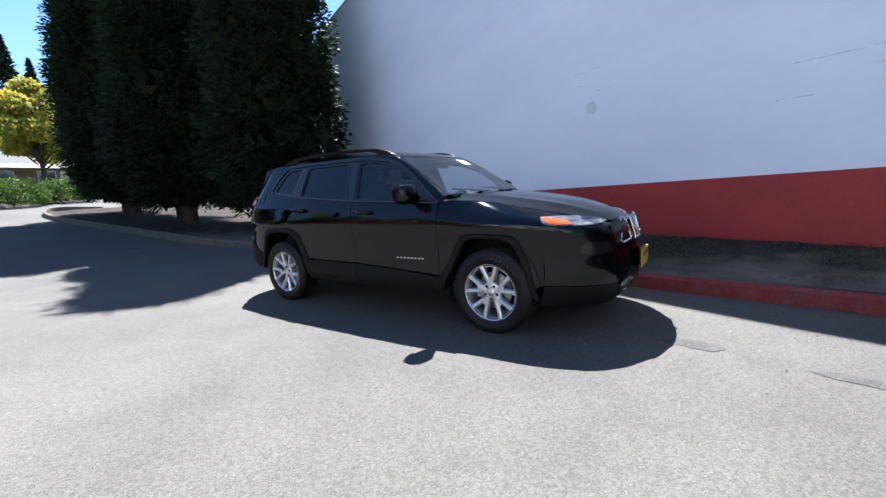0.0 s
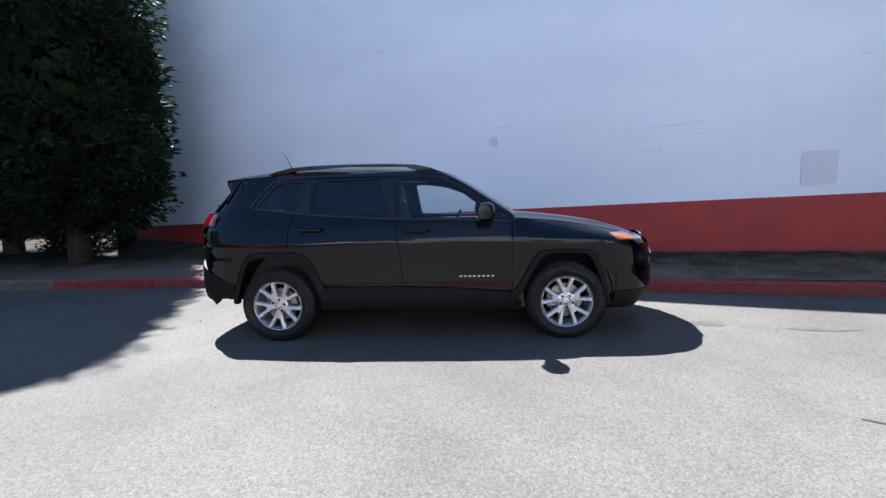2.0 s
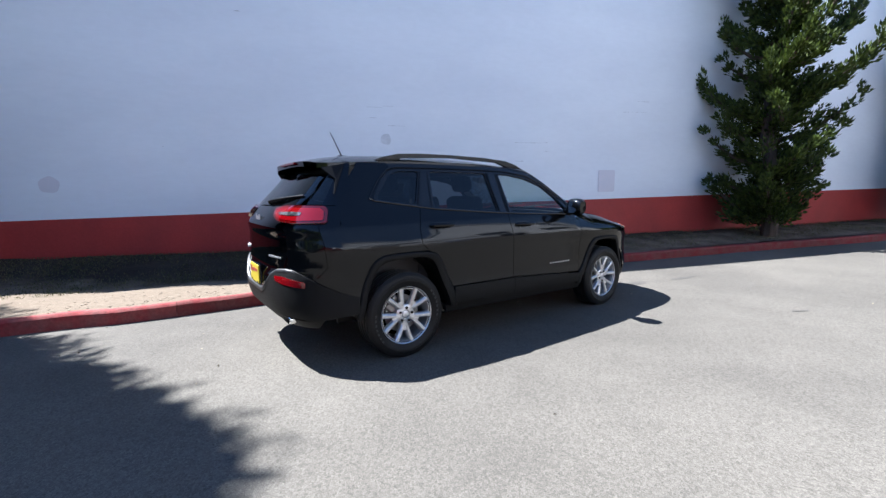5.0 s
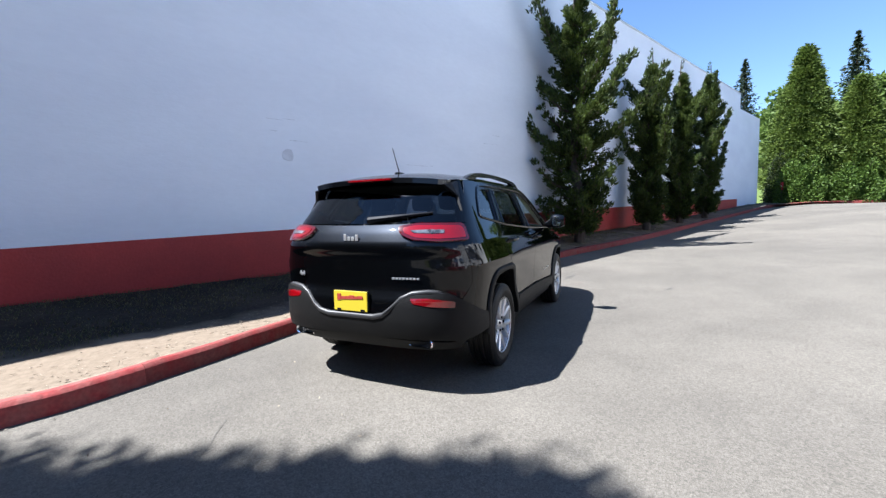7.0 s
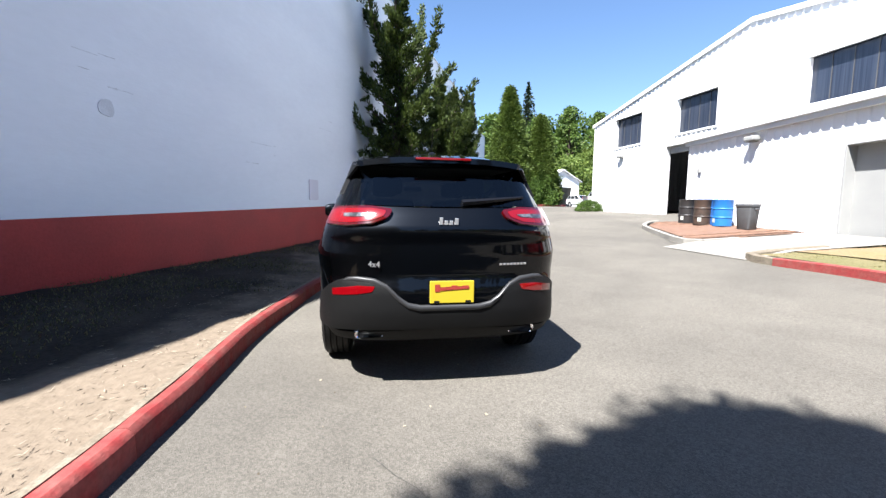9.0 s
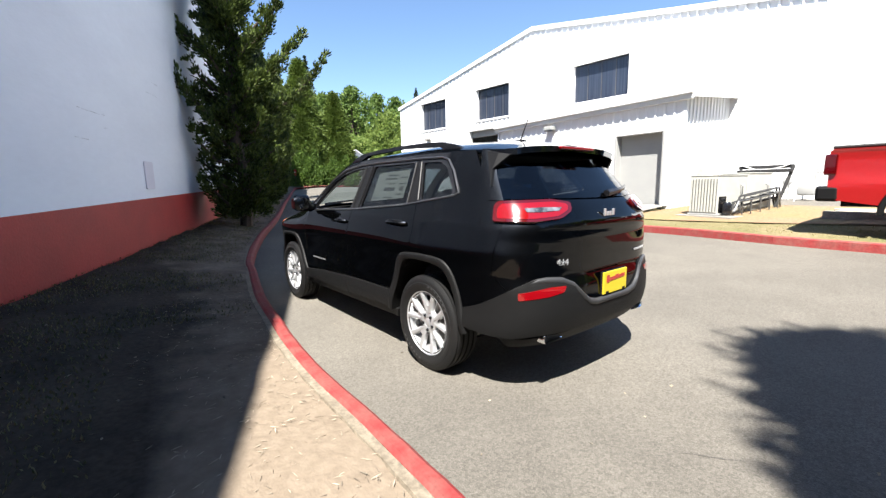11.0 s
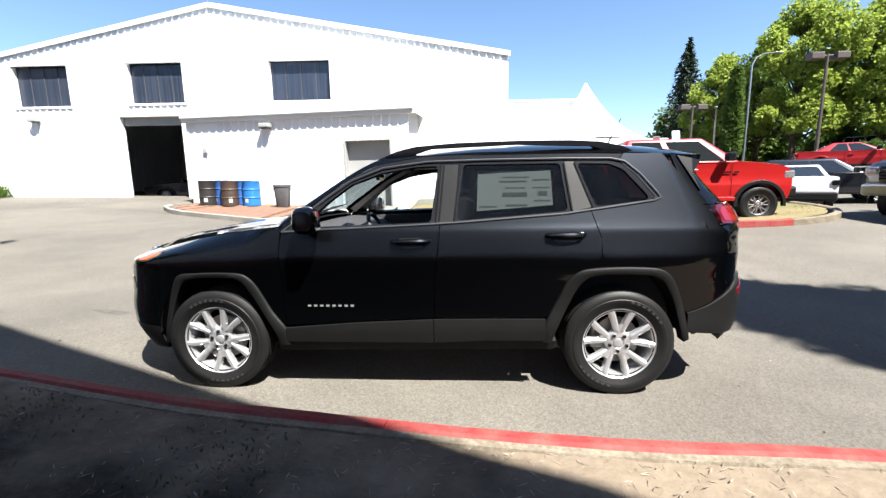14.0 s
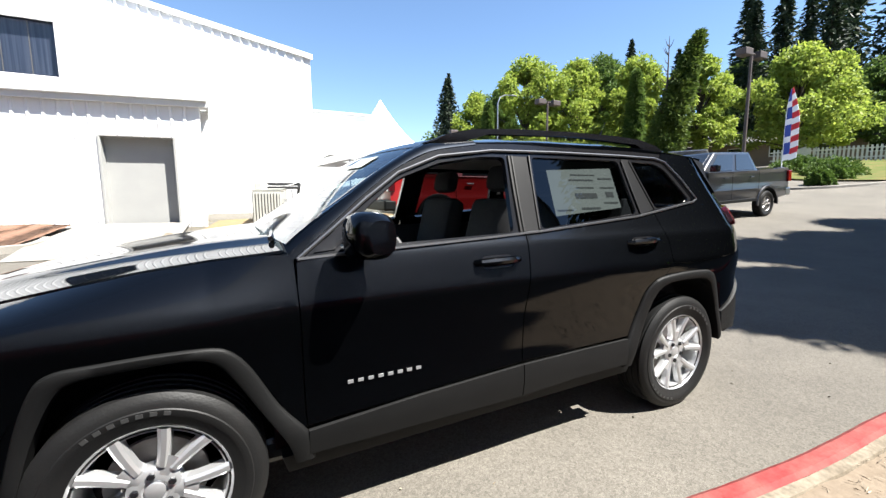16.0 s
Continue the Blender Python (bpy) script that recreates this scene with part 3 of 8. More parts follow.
for x0, x1, z0, z1 in ((BAY[0] - 0.1, BAY[0], 0.5, BAY[3]), (BAY[1], BAY[1] + 0.1, 0.5, BAY[3]), (BAY[0] - 0.1, BAY[1] + 0.1, BAY[3], BAY[3] + 0.1)):
    part("bay_trim", new_box(x0, x1, -0.25, 0.05, z0, z1, 0.01), WHITE_TRIM, shop)
part("bay_shutter", new_box(BAY[0], BAY[1], -0.35, -0.2, BAY[3] - 0.35, BAY[3] + 0.3, 0.03), GREY_PAINT, shop)
TUBE_LIGHT = material("tube_light", (0.9, 0.9, 0.9), 0.4)
TUBE_LIGHT.node_tree.nodes["Principled BSDF"].inputs["Emission Color"].default_value = (1, 1, 1, 1)
TUBE_LIGHT.node_tree.nodes["Principled BSDF"].inputs["Emission Strength"].default_value = 0.7
for x, y, z in ((7.6, -7, 4.3), (9.2, -8, 4.3), (8.6, -12, 4.4), (10.4, -12, 4.4)):
    part("tube_light", new_box(x - 0.65, x + 0.65, y - 0.05, y + 0.05, z, z + 0.06, 0.02), TUBE_LIGHT, shop)

# lean-to, its front not square to the workshop
LEAN = (-3.62, 4.9, 4.02)
DOOR = (-3.02, -1.33, 0.45, 2.92)
L = Matrix.Translation((LEAN[0], LEAN[2], 0)) @ Matrix.Rotation(radians(-8.1), 4, "Z") @ Matrix.Translation((-LEAN[0], 0, 0))
LEFT_DEPTH = (L @ Vector((LEAN[1], 0, 0))).y
lean = thing("lean_to", B, "white ribbed-metal lean-to with a grey roller door", "building")


def on_front(name, x0, x1, y0, y1, z0, z1, mat, parent=None, bevel=0.0, label=""):
    return part(name, new_box(x0, x1, y0, y1, z0, z1, bevel, L), mat, parent or lean, label)


part("front_wall", ribbed(bmesh.new(), L, LEAN[0], LEAN[1], 0.2, lambda u: 3.775, [DOOR], rib=0.03), WHITE_METAL, lean)
part("side_wall", ribbed(bmesh.new(), Matrix.Translation((LEAN[0], 0, 0)) @ Matrix.Rotation(radians(90), 4, "Z"), 0.04, LEAN[2], 0.2, lambda u: 4.41 - 0.106 * u, rib=0.035, front=1), WHITE_METAL, lean)
part("side_wall", ribbed(bmesh.new(), Matrix.Translation(((L @ Vector((LEAN[1], 0, 0))).x, 0, 0)) @ Matrix.Rotation(radians(90), 4, "Z"), 0.04, LEFT_DEPTH, 0.2, lambda u: 4.41 - 0.148 * u, rib=0.035, front=-1), WHITE_METAL, lean)
for x in (LEAN[0], LEAN[1]):
    on_front("corner_trim", x - 0.05, x + 0.05, -0.06, 0.034, 0.2, 3.756, WHITE_METAL, None, 0.006)
fr_r, fr_l = L @ Vector((LEAN[0] - 0.28, 0.12, 0)), L @ Vector((LEAN[1] + 0.13, 0.12, 0))
bm = bmesh.new()
top = [bm.verts.new((x, y, z)) for x, y, z in ((fr_r.x, 0.04, 4.48), (fr_r.x, fr_r.y, 4.06), (fr_l.x, fr_l.y, 4.06), (fr_l.x, 0.04, 4.48))]
low = [bm.verts.new(v.co - Vector((0, 0, 0.07))) for v in top]
bm.faces.new(top)
bm.faces.new(low[::-1])
for k in range(4):
    bm.faces.new((top[k], low[k], low[(k + 1) % 4], top[(k + 1) % 4]))
part("roof", bm, WHITE_METAL, lean)
on_front("fascia", LEAN[0] - 0.28, LEAN[1] + 0.13, 0.122, 0.16, 3.76, 4.08, WHITE_TRIM, None, 0.008)
on_front("gutter", LEAN[0] - 0.28, LEAN[1] + 0.13, 0.162, 0.24, 3.90, 4.07, WHITE_TRIM, None, 0.02)
on_front("soffit", LEAN[0] - 0.26, LEAN[1] + 0.11, 0.04, 0.12, 3.76, 3.79, WHITE_TRIM)
for x, y in ((fr_r.x - 0.032, fr_r.y), (fr_l.x + 0.002, fr_l.y)):
    bm = bmesh.new()
    prism(bm, [(0.04, 4.51), (y, 4.08), (y, 3.80), (0.04, 4.24)], x, x + 0.03, "x")
    part("rake_trim", bm, WHITE_TRIM, lean)
for k in range(28):
    x = LEAN[0] - 0.2 + k * 0.31
    on_front("roof_rib", x, x + 0.06, 0.02, 0.18, 4.066, 4.105, WHITE_METAL, None, 0.008)
d = on_front("roller_door", DOOR[0], DOOR[1], -0.3, -0.26, DOOR[2], DOOR[3], GREY_PAINT, None, 0.0, "grey painted roller door, shut")
for k in range(16):
    z = DOOR[2] + 0.08 + k * 0.154
    on_front("slat", DOOR[0] + 0.01, DOOR[1] - 0.01, -0.26, -0.255, z, z + 0.153, GREY_PAINT, d, 0.0008)
for x in (DOOR[0], DOOR[1]):
    on_front("door_jamb", x - 0.03, x + 0.03, -0.3, 0.04, DOOR[2] - 0.2, DOOR[3] + 0.03, GREY_PAINT, None, 0.006)
on_front("door_head", DOOR[0] + 0.031, DOOR[1] - 0.031, -0.3, 0.04, DOOR[3], DOOR[3] + 0.03, GREY_PAINT)


def wall_light(m, label):
    t = thing("wall_light", m, label, "lamp")
    part("housing", new_box(-0.2, 0.2, 0.0, 0.28, 0.05, 0.2, 0.03), GREY_PAINT, t)
    part("lens", new_box(-0.17, 0.17, 0.03, 0.26, 0.0, 0.05, 0.015), glass("lamp_lens", (0.9, 0.9, 0.85), 0.2, 0.3), t)
    return t


wall_light(B @ L @ Matrix.Translation((1.6, 0.035, 3.42)), "grey box floodlight on the lean-to wall")
wall_light(B @ Matrix.Translation((13.4, 0.03, 4.3)), "grey box floodlight on the workshop wall")
t = thing("wall_conduit_box", B @ L @ Matrix.Translation((4.2, 0.035, 2.66)), "small grey electrical box on the wall", "electrical box")
part("box", new_box(-0.08, 0.08, 0, 0.08, 0, 0.16, 0.01), GREY_PAINT, t)


# ---- plants ----
THUJA = foliage("arborvitae_leaf", (0.0084, 0.01512, 0.00588), (0.0252, 0.03864, 0.01092), 0.2)
JUNIPER = foliage("juniper_leaf", (0.013, 0.024, 0.008), (0.075, 0.105, 0.018), 0.2)
CEDAR = foliage("bright_cedar_leaf", (0.038, 0.068, 0.012), (0.098, 0.135, 0.023), 0.33)
MAPLE = foliage("light_green_leaf", (0.1523, 0.224, 0.03136), (0.3226, 0.3763, 0.0672), 0.5)
BROAD = foliage("mid_green_leaf", (0.04914, 0.09072, 0.0189), (0.1134, 0.1663, 0.03402), 0.4)
FIR = foliage("dark_fir_leaf", (0.01008, 0.0196, 0.01008), (0.0252, 0.0392, 0.0168), 0.15)
AUTUMN = foliage("orange_tinged_leaf", (0.2285, 0.3427, 0.0476), (0.4379, 0.2856, 0.03808), 0.45)
HEDGE = foliage("shrub_leaf", (0.03629, 0.07258, 0.0121), (0.09072, 0.1452, 0.02419), 0.35)


def leaf_mesh(name, centres, ways, lengths, widths, mat, rng):
    """Many pointed leaves: one slim rhombus each, along ways."""
    c, w = np.asarray(centres, float), np.asarray(ways, float)
    w /= np.linalg.norm(w, axis=1, keepdims=True) + 1e-9
    side = np.cross(w, rng.normal(size=w.shape))
    side /= np.linalg.norm(side, axis=1, keepdims=True) + 1e-9
    le, wi = np.asarray(lengths)[:, None], np.asarray(widths)[:, None]
    v = np.stack([c - w * le * 0.4, c + side * wi * 0.5, c + w * le * 0.6, c - side * wi * 0.5], 1).reshape(-1, 3)
    me = bpy.data.meshes.new(name)
    n = len(c)
    me.vertices.add(4 * n)
    me.vertices.foreach_set("co", v.ravel())
    me.loops.add(4 * n)
    me.loops.foreach_set("vertex_index", np.arange(4 * n))
    me.polygons.add(n)
    me.polygons.foreach_set("loop_start", np.arange(n) * 4)
    me.polygons.foreach_set("loop_total", np.full(n, 4))
    me.materials.append(mat)
    me.update()
    me.validate()
    return me


def column_tree(name, m, height, radius, leaves, mat, label, seed, bare=1.0, trunk=0.28, leaf=0.17, lean=(0.0, 0.0), group="", taper=0.5):
    """A dense upright conifer: stacked tufts round a trunk."""
    rng = np.random.default_rng(seed)
    t = thing(name, m, label, "tree", group)
    bm = tube(bmesh.new(), [(0, 0, -0.3), (0.03, 0.02, height * 0.3), (0, 0.04, height * 0.65), (0, 0, height * 0.97)], [trunk, trunk * 0.75, trunk * 0.4, 0.02], 10)
    for k in range(int(height * 3)):
        z = bare * 0.7 + (height * 0.9 - bare * 0.7) * rng.random()
        b = rng.random() * 6.283
        r = radius * 0.7 * (1 - z / height) ** 0.5
        tube(bm, [(0, 0, z), (r * 0.5 * math.cos(b), r * 0.5 * math.sin(b), z + 0.15), (r * math.cos(b), r * math.sin(b), z + 0.6)], [0.05, 0.035, 0.01], 5)
    part("trunk", bm, BARK, t, smooth=True)
    tufts = int(420 + 70 * height)
    f = rng.random(tufts) ** 0.9
    h = bare + (height - bare) * f

    def envelope(f_, h_, a_):
        prof = radius * np.minimum(1, 0.62 + 3.2 * f_) * np.clip(1 - f_, 0, 1) ** taper
        return prof * (0.90 + 0.13 * np.sin(a_ * 3 + h_ * 1.1 + seed) * np.sin(h_ * 1.7 + a_) + 0.07 * np.sin(a_ * 7 + h_ * 3.1))
    a = rng.random(tufts) * 2 * math.pi
    rr = envelope(f, h, a) * (0.74 + 0.26 * rng.random(tufts) ** 0.6)
    tc = np.stack([rr * np.cos(a), rr * np.sin(a), h], 1)
    per = leaves // tufts
    size = (0.15 + 0.17 * rng.random(tufts)) * radius / 1.7 + 0.07
    c = np.repeat(tc, per, 0)
    off = rng.normal(size=c.shape)
    off /= np.linalg.norm(off, axis=1, keepdims=True)
    s = np.repeat(size, per)[:, None] * rng.random((len(c), 1)) ** 0.45
    out = np.stack([np.cos(np.repeat(a, per)), np.sin(np.repeat(a, per)), np.full(len(c), -0.15)], 1)
    c = c + off * s * np.array([1, 1, 0.85])
    ways = out + 0.9 * off
    ln, wd = leaf * (0.7 + 0.8 * rng.random(len(c))), leaf * 0.42 * (0.6 + 0.8 * rng.random(len(c)))
    # older sprays deep inside, larger and dense
    n = int(240 * height)
    f2 = rng.random(n) ** 0.9
    h2, a2 = bare + (height - bare) * f2, rng.random(n) * 2 * math.pi
    r2 = envelope(f2, h2, a2) * 0.68 * rng.random(n) ** 0.5
    c = np.concatenate([c, np.stack([r2 * np.cos(a2), r2 * np.sin(a2), h2], 1)])
    ways = np.concatenate([ways, rng.normal(size=(n, 3))])
    ln, wd = np.concatenate([ln, np.full(n, 0.27 * radius)]), np.concatenate([wd, np.full(n, 0.15 * radius)])
    c[:, :2] += np.outer((np.clip(c[:, 2], 0, None) / height) ** 1.6, lean)
    part("crown", leaf_mesh("crown", c, ways, ln, wd, mat, rng), None, t)
    return t


def juniper_tree(m, height, spread_r, leaves, label, seed, group=""):
    """A twisted juniper: a leader, long arms that sweep out and turn up, and short dense boughs below, all in bumpy tufts."""
    rng = np.random.default_rng(seed)
    t = thing("juniper_tree", m, label, "tree", group)
    axis = [(0.12 * math.sin(k * 1.3 + seed), 0.12 * math.cos(k * 1.7 + seed), height * k / 7 - (0.2 if k == 0 else 0)) for k in range(8)]
    bm = tube(bmesh.new(), axis, [0.17, 0.15, 0.13, 0.11, 0.09, 0.06, 0.04, 0.015], 9)
    tufts, dirs, sizes = [], [], []

    def limb(z, a, length, rise, fat, n):
        line = []
        for s in np.linspace(0, 1, n):
            bend = a + 0.45 * s * math.sin(seed * 1.7 + z * 3)
            line.append(np.array([length * s ** 0.8 * math.cos(bend), length * s ** 0.8 * math.sin(bend), z + rise * s ** 1.7]))
        tube(bm, line[::2], [0.05 * (1 - k / len(line[::2])) + 0.006 for k in range(len(line[::2]))], 5)
        for k in range(1, n):
            s = k / (n - 1)
            way = line[k] - line[k - 1]
            way /= np.linalg.norm(way) + 1e-6
            for _ in range(4):
                size = fat * (1 - 0.72 * s) + 0.05
                off = rng.normal(size=3) * np.array([1, 1, 0.8]) * size * 0.42
                tufts.append(line[k] + off)
                dirs.append(way + np.array([0, 0, 0.6]) + 1.4 * off)
                sizes.append((0.09 + 0.09 * rng.random()) * (1.2 - 0.5 * s))
    def girth(f):
        return spread_r * 0.46 * (1 - f) ** 0.75 * min(1.0, 0.55 + 3 * f)
    arms = 11
    for k in range(arms):
        f = (k + 0.5) / arms
        length = spread_r * (1.12 - 0.55 * f) * (0.62 + 0.42 * rng.random())
        limb(height * (0.30 + 0.46 * f), k * 2.4 + 0.7 * rng.random() + seed, length, length * (0.55 + 0.6 * rng.random()) + 0.2, 0.15, 19)
    short = 50
    for k in range(short):
        f = ((k + 0.5) / short) ** 1.15
        length = girth(f) * (0.75 + 0.55 * rng.random()) + 0.08
        limb(0.3 + (height - 0.9) * f, k * 2.4 + rng.random(), length * 1.1, length * (0.35 + 0.55 * rng.random()), 0.17 - 0.10 * f, 6)
    for _ in range(380):
        f = rng.random() ** 1.4
        r, a = girth(f) * 0.7 * rng.random() ** 0.5, 6.283 * rng.random()
        r *= 1 + 0.3 * math.sin(3 * a + 9 * f + seed)
        tufts.append(np.array([r * math.cos(a), r * math.sin(a), 0.35 + (height * 0.86 - 0.35) * f]))
        dirs.append(np.array([math.cos(a), math.sin(a), 0.9]))
        sizes.append((0.13 + 0.11 * rng.random()) * (1 - 0.5 * f))
    for s in np.linspace(0.25, 1, 40):
        tufts.append(np.array([0.1 * math.sin(s * 9) + 0.12 * rng.normal() * (1 - s), 0.1 * math.cos(s * 8) + 0.12 * rng.normal() * (1 - s), height * s]))
        dirs.append(np.array([0, 0, 1.0]))
        sizes.append(0.20 * (1 - s) + 0.08)
    part("trunk", bm, BARK, t, smooth=True)
    tufts, dirs, sizes = np.array(tufts), np.array(dirs), np.array(sizes)
    dirs /= np.linalg.norm(dirs, axis=1, keepdims=True)
    share = sizes ** 2
    idx = rng.choice(len(tufts), leaves, p=share / share.sum())
    off = rng.normal(size=(leaves, 3))
    off /= np.linalg.norm(off, axis=1, keepdims=True)
    c = tufts[idx] + (off * rng.random((leaves, 1)) ** 0.4 + 0.5 * dirs[idx]) * sizes[idx][:, None]
    part("crown", leaf_mesh("crown", c, dirs[idx] * 1.3 + 0.8 * off, 0.075 + 0.055 * rng.random(leaves), 0.036 + 0.022 * rng.random(leaves), JUNIPER, rng), None, t)
    return t


def broad_tree(name, m, height, radius, leaves, mat, label, seed, leaf=0.3, bare=0.25, group="", squash=1.0):
    """A leafy tree: trunk, forks and many clumps of leaves."""
    rng = np.random.default_rng(seed)
    t = thing(name, m, label, "tree", group)
    bm = tube(bmesh.new(), [(0, 0, -0.4), (0.05, 0, height * bare), (0, 0.1, height * 0.8)], [height * 0.022, height * 0.018, 0.02], 8)
    clumps = 46
    cc, cr = [], []
    for k in range(clumps):
        f = (k + 0.5) / clumps
        z = height * (bare + 0.08 + (0.86 - bare) * f)
        env = math.sin(math.pi * min(1, 0.22 + 0.78 * f)) ** 0.7
        a, r = k * 2.4 + rng.random(), radius * env * (0.25 + 0.78 * rng.random())
        cc.append((r * math.cos(a), r * math.sin(a), z))
        cr.append(radius * (0.15 + 0.19 * rng.random()))
        tube(bm, [(0, 0, z * 0.6), (r * 0.5 * math.cos(a), r * 0.5 * math.sin(a), z * 0.85), cc[-1]], [height * 0.008, height * 0.005, 0.01], 5)
    part("trunk", bm, BARK, t, smooth=True)
    cc, cr = np.array(cc), np.array(cr)
    idx = rng.integers(0, clumps, leaves)
    off = rng.normal(size=(leaves, 3))
    off /= np.linalg.norm(off, axis=1, keepdims=True)
    rad = cr[idx] * (0.5 + 0.5 * rng.random(leaves) ** 0.5) * (1 + 0.25 * np.sin(off[:, 0] * 7 + idx) * np.sin(off[:, 2] * 6))
    c = cc[idx] + off * rad[:, None] * np.array([1, 1, 0.8 * squash])
    part("crown", leaf_mesh("crown", c, off + rng.normal(size=off.shape) * 0.8 - np.array([0, 0, 0.3]), leaf * (0.7 + 0.6 * rng.random(leaves)), leaf * 0.6 * (0.7 + 0.6 * rng.random(leaves)), mat, rng), None, t)
    return t


def fir_tree(m, height, radius, leaves, label, seed, mat=None, name="fir_tree", group=""):
    """A layered fir: whorls of drooping boughs with gaps between."""
    rng = np.random.default_rng(seed)
    t = thing(name, m, label, "tree", group)
    part("trunk", tube(bmesh.new(), [(0, 0, -0.5), (0, 0, height * 0.5), (0, 0, height)], [height * 0.016, height * 0.01, 0.02], 8), BARK, t, smooth=True)
    n = leaves
    f = rng.random(n) ** 0.75
    layer = np.floor(f * height / 0.8) * 0.8
    z = np.clip(height - layer + 0.25 * rng.normal(size=n), height * 0.1, height)
    fr = np.clip(1 - z / height, 0, 1)
    boughs = 9
    a = np.floor(rng.random(n) * boughs) / boughs * 6.283 + layer * 2.1 + 0.16 * rng.normal(size=n)
    reach = radius * fr ** 0.8 * (0.75 + 0.4 * np.sin(a * 5 + layer * 7))
    r = reach * rng.random(n) ** 0.6
    c = np.stack([r * np.cos(a), r * np.sin(a), z - 0.22 * r + 0.06 * r * r / max(radius, 0.1)], 1)
    ways = np.stack([np.cos(a), np.sin(a), np.full(n, -0.25)], 1) + 0.5 * rng.normal(size=(n, 3))
    s = height * 0.03
    part("crown", leaf_mesh("crown", c, ways, s * (0.7 + 0.8 * rng.random(n)), s * 0.4 * (0.6 + 0.8 * rng.random(n)), mat or FIR, rng), None, t)
    return t


def shrub(name, m, radius, height, leaves, mat, label, seed, leaf=0.07, group=""):
    rng = np.random.default_rng(seed)
    t = thing(name, m, label, "shrub", group)
    bm = bmesh.new()
    for k in range(7):
        a = k * 0.9
        tube(bm, [(0, 0, -0.1), (radius * 0.3 * math.cos(a), radius * 0.3 * math.sin(a), height * 0.5), (radius * 0.6 * math.cos(a), radius * 0.6 * math.sin(a), height * 0.85)], [0.03, 0.02, 0.008], 5)
    part("stem", bm, BARK, t)
    off = rng.normal(size=(leaves, 3))
    off[:, 2] = np.abs(off[:, 2])
    off /= np.linalg.norm(off, axis=1, keepdims=True)
    k = (0.55 + 0.45 * rng.random(leaves) ** 0.5) * (1 + 0.18 * np.sin(off[:, 0] * 9 + seed) * np.sin(off[:, 1] * 8 + off[:, 2] * 5))
    c = off * k[:, None] * np.array([radius, radius, height])
    part("leafage", leaf_mesh("leafage", c, off + 0.7 * rng.normal(size=off.shape), leaf * (0.7 + 0.6 * rng.random(leaves)), leaf * 0.5 * (0.7 + 0.6 * rng.random(leaves)), mat, rng), None, t)
    return t


def at(x, y, dz=0.0, turn=0.0):
    return pose(x, y, gz(x, y) + dz, 0, 0, turn)


# dark row by the wall end
for x, y, h, r, s in ((-8.5, 4.3, 12.1, 2.25, 3), (-11.4, 5.4, 12.8, 2.2, 4), (-13.6, 3.9, 12.9, 2.4, 5), (-16.6, 4.9, 14.0, 2.6, 6), (-19.6, 4.3, 14.0, 2.6, 7), (-22.6, 5.0, 13.5, 2.5, 8)):
    column_tree("arborvitae_tree", pose(x, y, strip_z(x, y)), h, r, 60000, THUJA, "tall dark green arborvitae with a bare lower trunk", s, bare=0.75, trunk=0.22, leaf=0.15, group="conifer row by the wall", taper=0.36)
# junipers along the wall
for u, h, r, s in ((8.45, 8.0, 2.75, 2), (14.1, 6.9, 1.6, 5), (17.8, 7.2, 1.55, 8), (22.0, 7.9, 1.7, 11)):
    p = WALL @ Vector((u, -1.05, 0))
    juniper_tree(pose(p.x, p.y, strip_z(p.x, p.y) - 0.05), h, r, 60000, "twisted dark green juniper against the white wall", s, "junipers along the wall")
# bright cedars beyond the wall
for x, y, h, r, s in ((44.7, -15.9, 13.9, 3.9, 21), (43.7, -19.5, 10.6, 3.2, 22)):
    column_tree("cedar_tree", at(x, y), h, r, 42000, CEDAR, "bright green cone-shaped cedar", s, bare=0.2, trunk=0.3, leaf=0.27, group="cedars beyond the wall", taper=0.8)
for x, y, r, h, s in ((42.6, -15.3, 2.2, 4.4, 31), (42.4, -18.9, 2.2, 4.0, 32)):
    shrub("laurel_shrub", at(x, y), r, h, 12000, HEDGE, "bright leafy laurel bush below the cedars", s, 0.22, "laurels beyond the wall")
shrub("dark_shrub", pose(-10.4, 6.6, 0.3), 1.0, 1.3, 5000, THUJA, "dark low bush at the wall end", 33, 0.1)
# added bush: its dark leaves stand for the shadow between wall and cedars
shrub("dark_shrub", at(43.0, -14.0), 1.3, 4.6, 6000, THUJA, "dark bush added in place of the shadowed gap at the wall end", 36, 0.16)
shrub("sunlit_shrub", pose(-15.5, 10.6, 0.4), 2.2, 3.0, 9000, HEDGE, "sunlit leafy bush behind the conifers", 34, 0.16)
shrub("kerbside_shrub", at(21.2, -13.9), 0.9, 0.75, 4000, HEDGE, "low round green bush by the workshop corner", 35, 0.09)


from mathutils.geometry import delaunay_2d_cdt

# ---- the parked dark SUV ----
PAINT = material("black_metallic_paint", (0.0074, 0.0083, 0.0102), 0.41, metal=1.0, spec=0.3, coat=1.0, grain=0.3, grain_scale=900)
PAINT.node_tree.nodes["Principled BSDF"].inputs["Coat IOR"].default_value = 1.35
PAINT.node_tree.nodes["Principled BSDF"].inputs["Specular Tint"].default_value = (0.06, 0.06, 0.065, 1)
CLADDING = material("grey_plastic_cladding", (0.004435, 0.004516, 0.004637), 0.55, spec=0.17, second=(0.006048, 0.006048, 0.006048), scale=8, mix=0.5, bump=0.15, bump_scale=400)
LIP = material("satin_grey_lip", (0.026, 0.0265, 0.028), 0.42, spec=0.4)
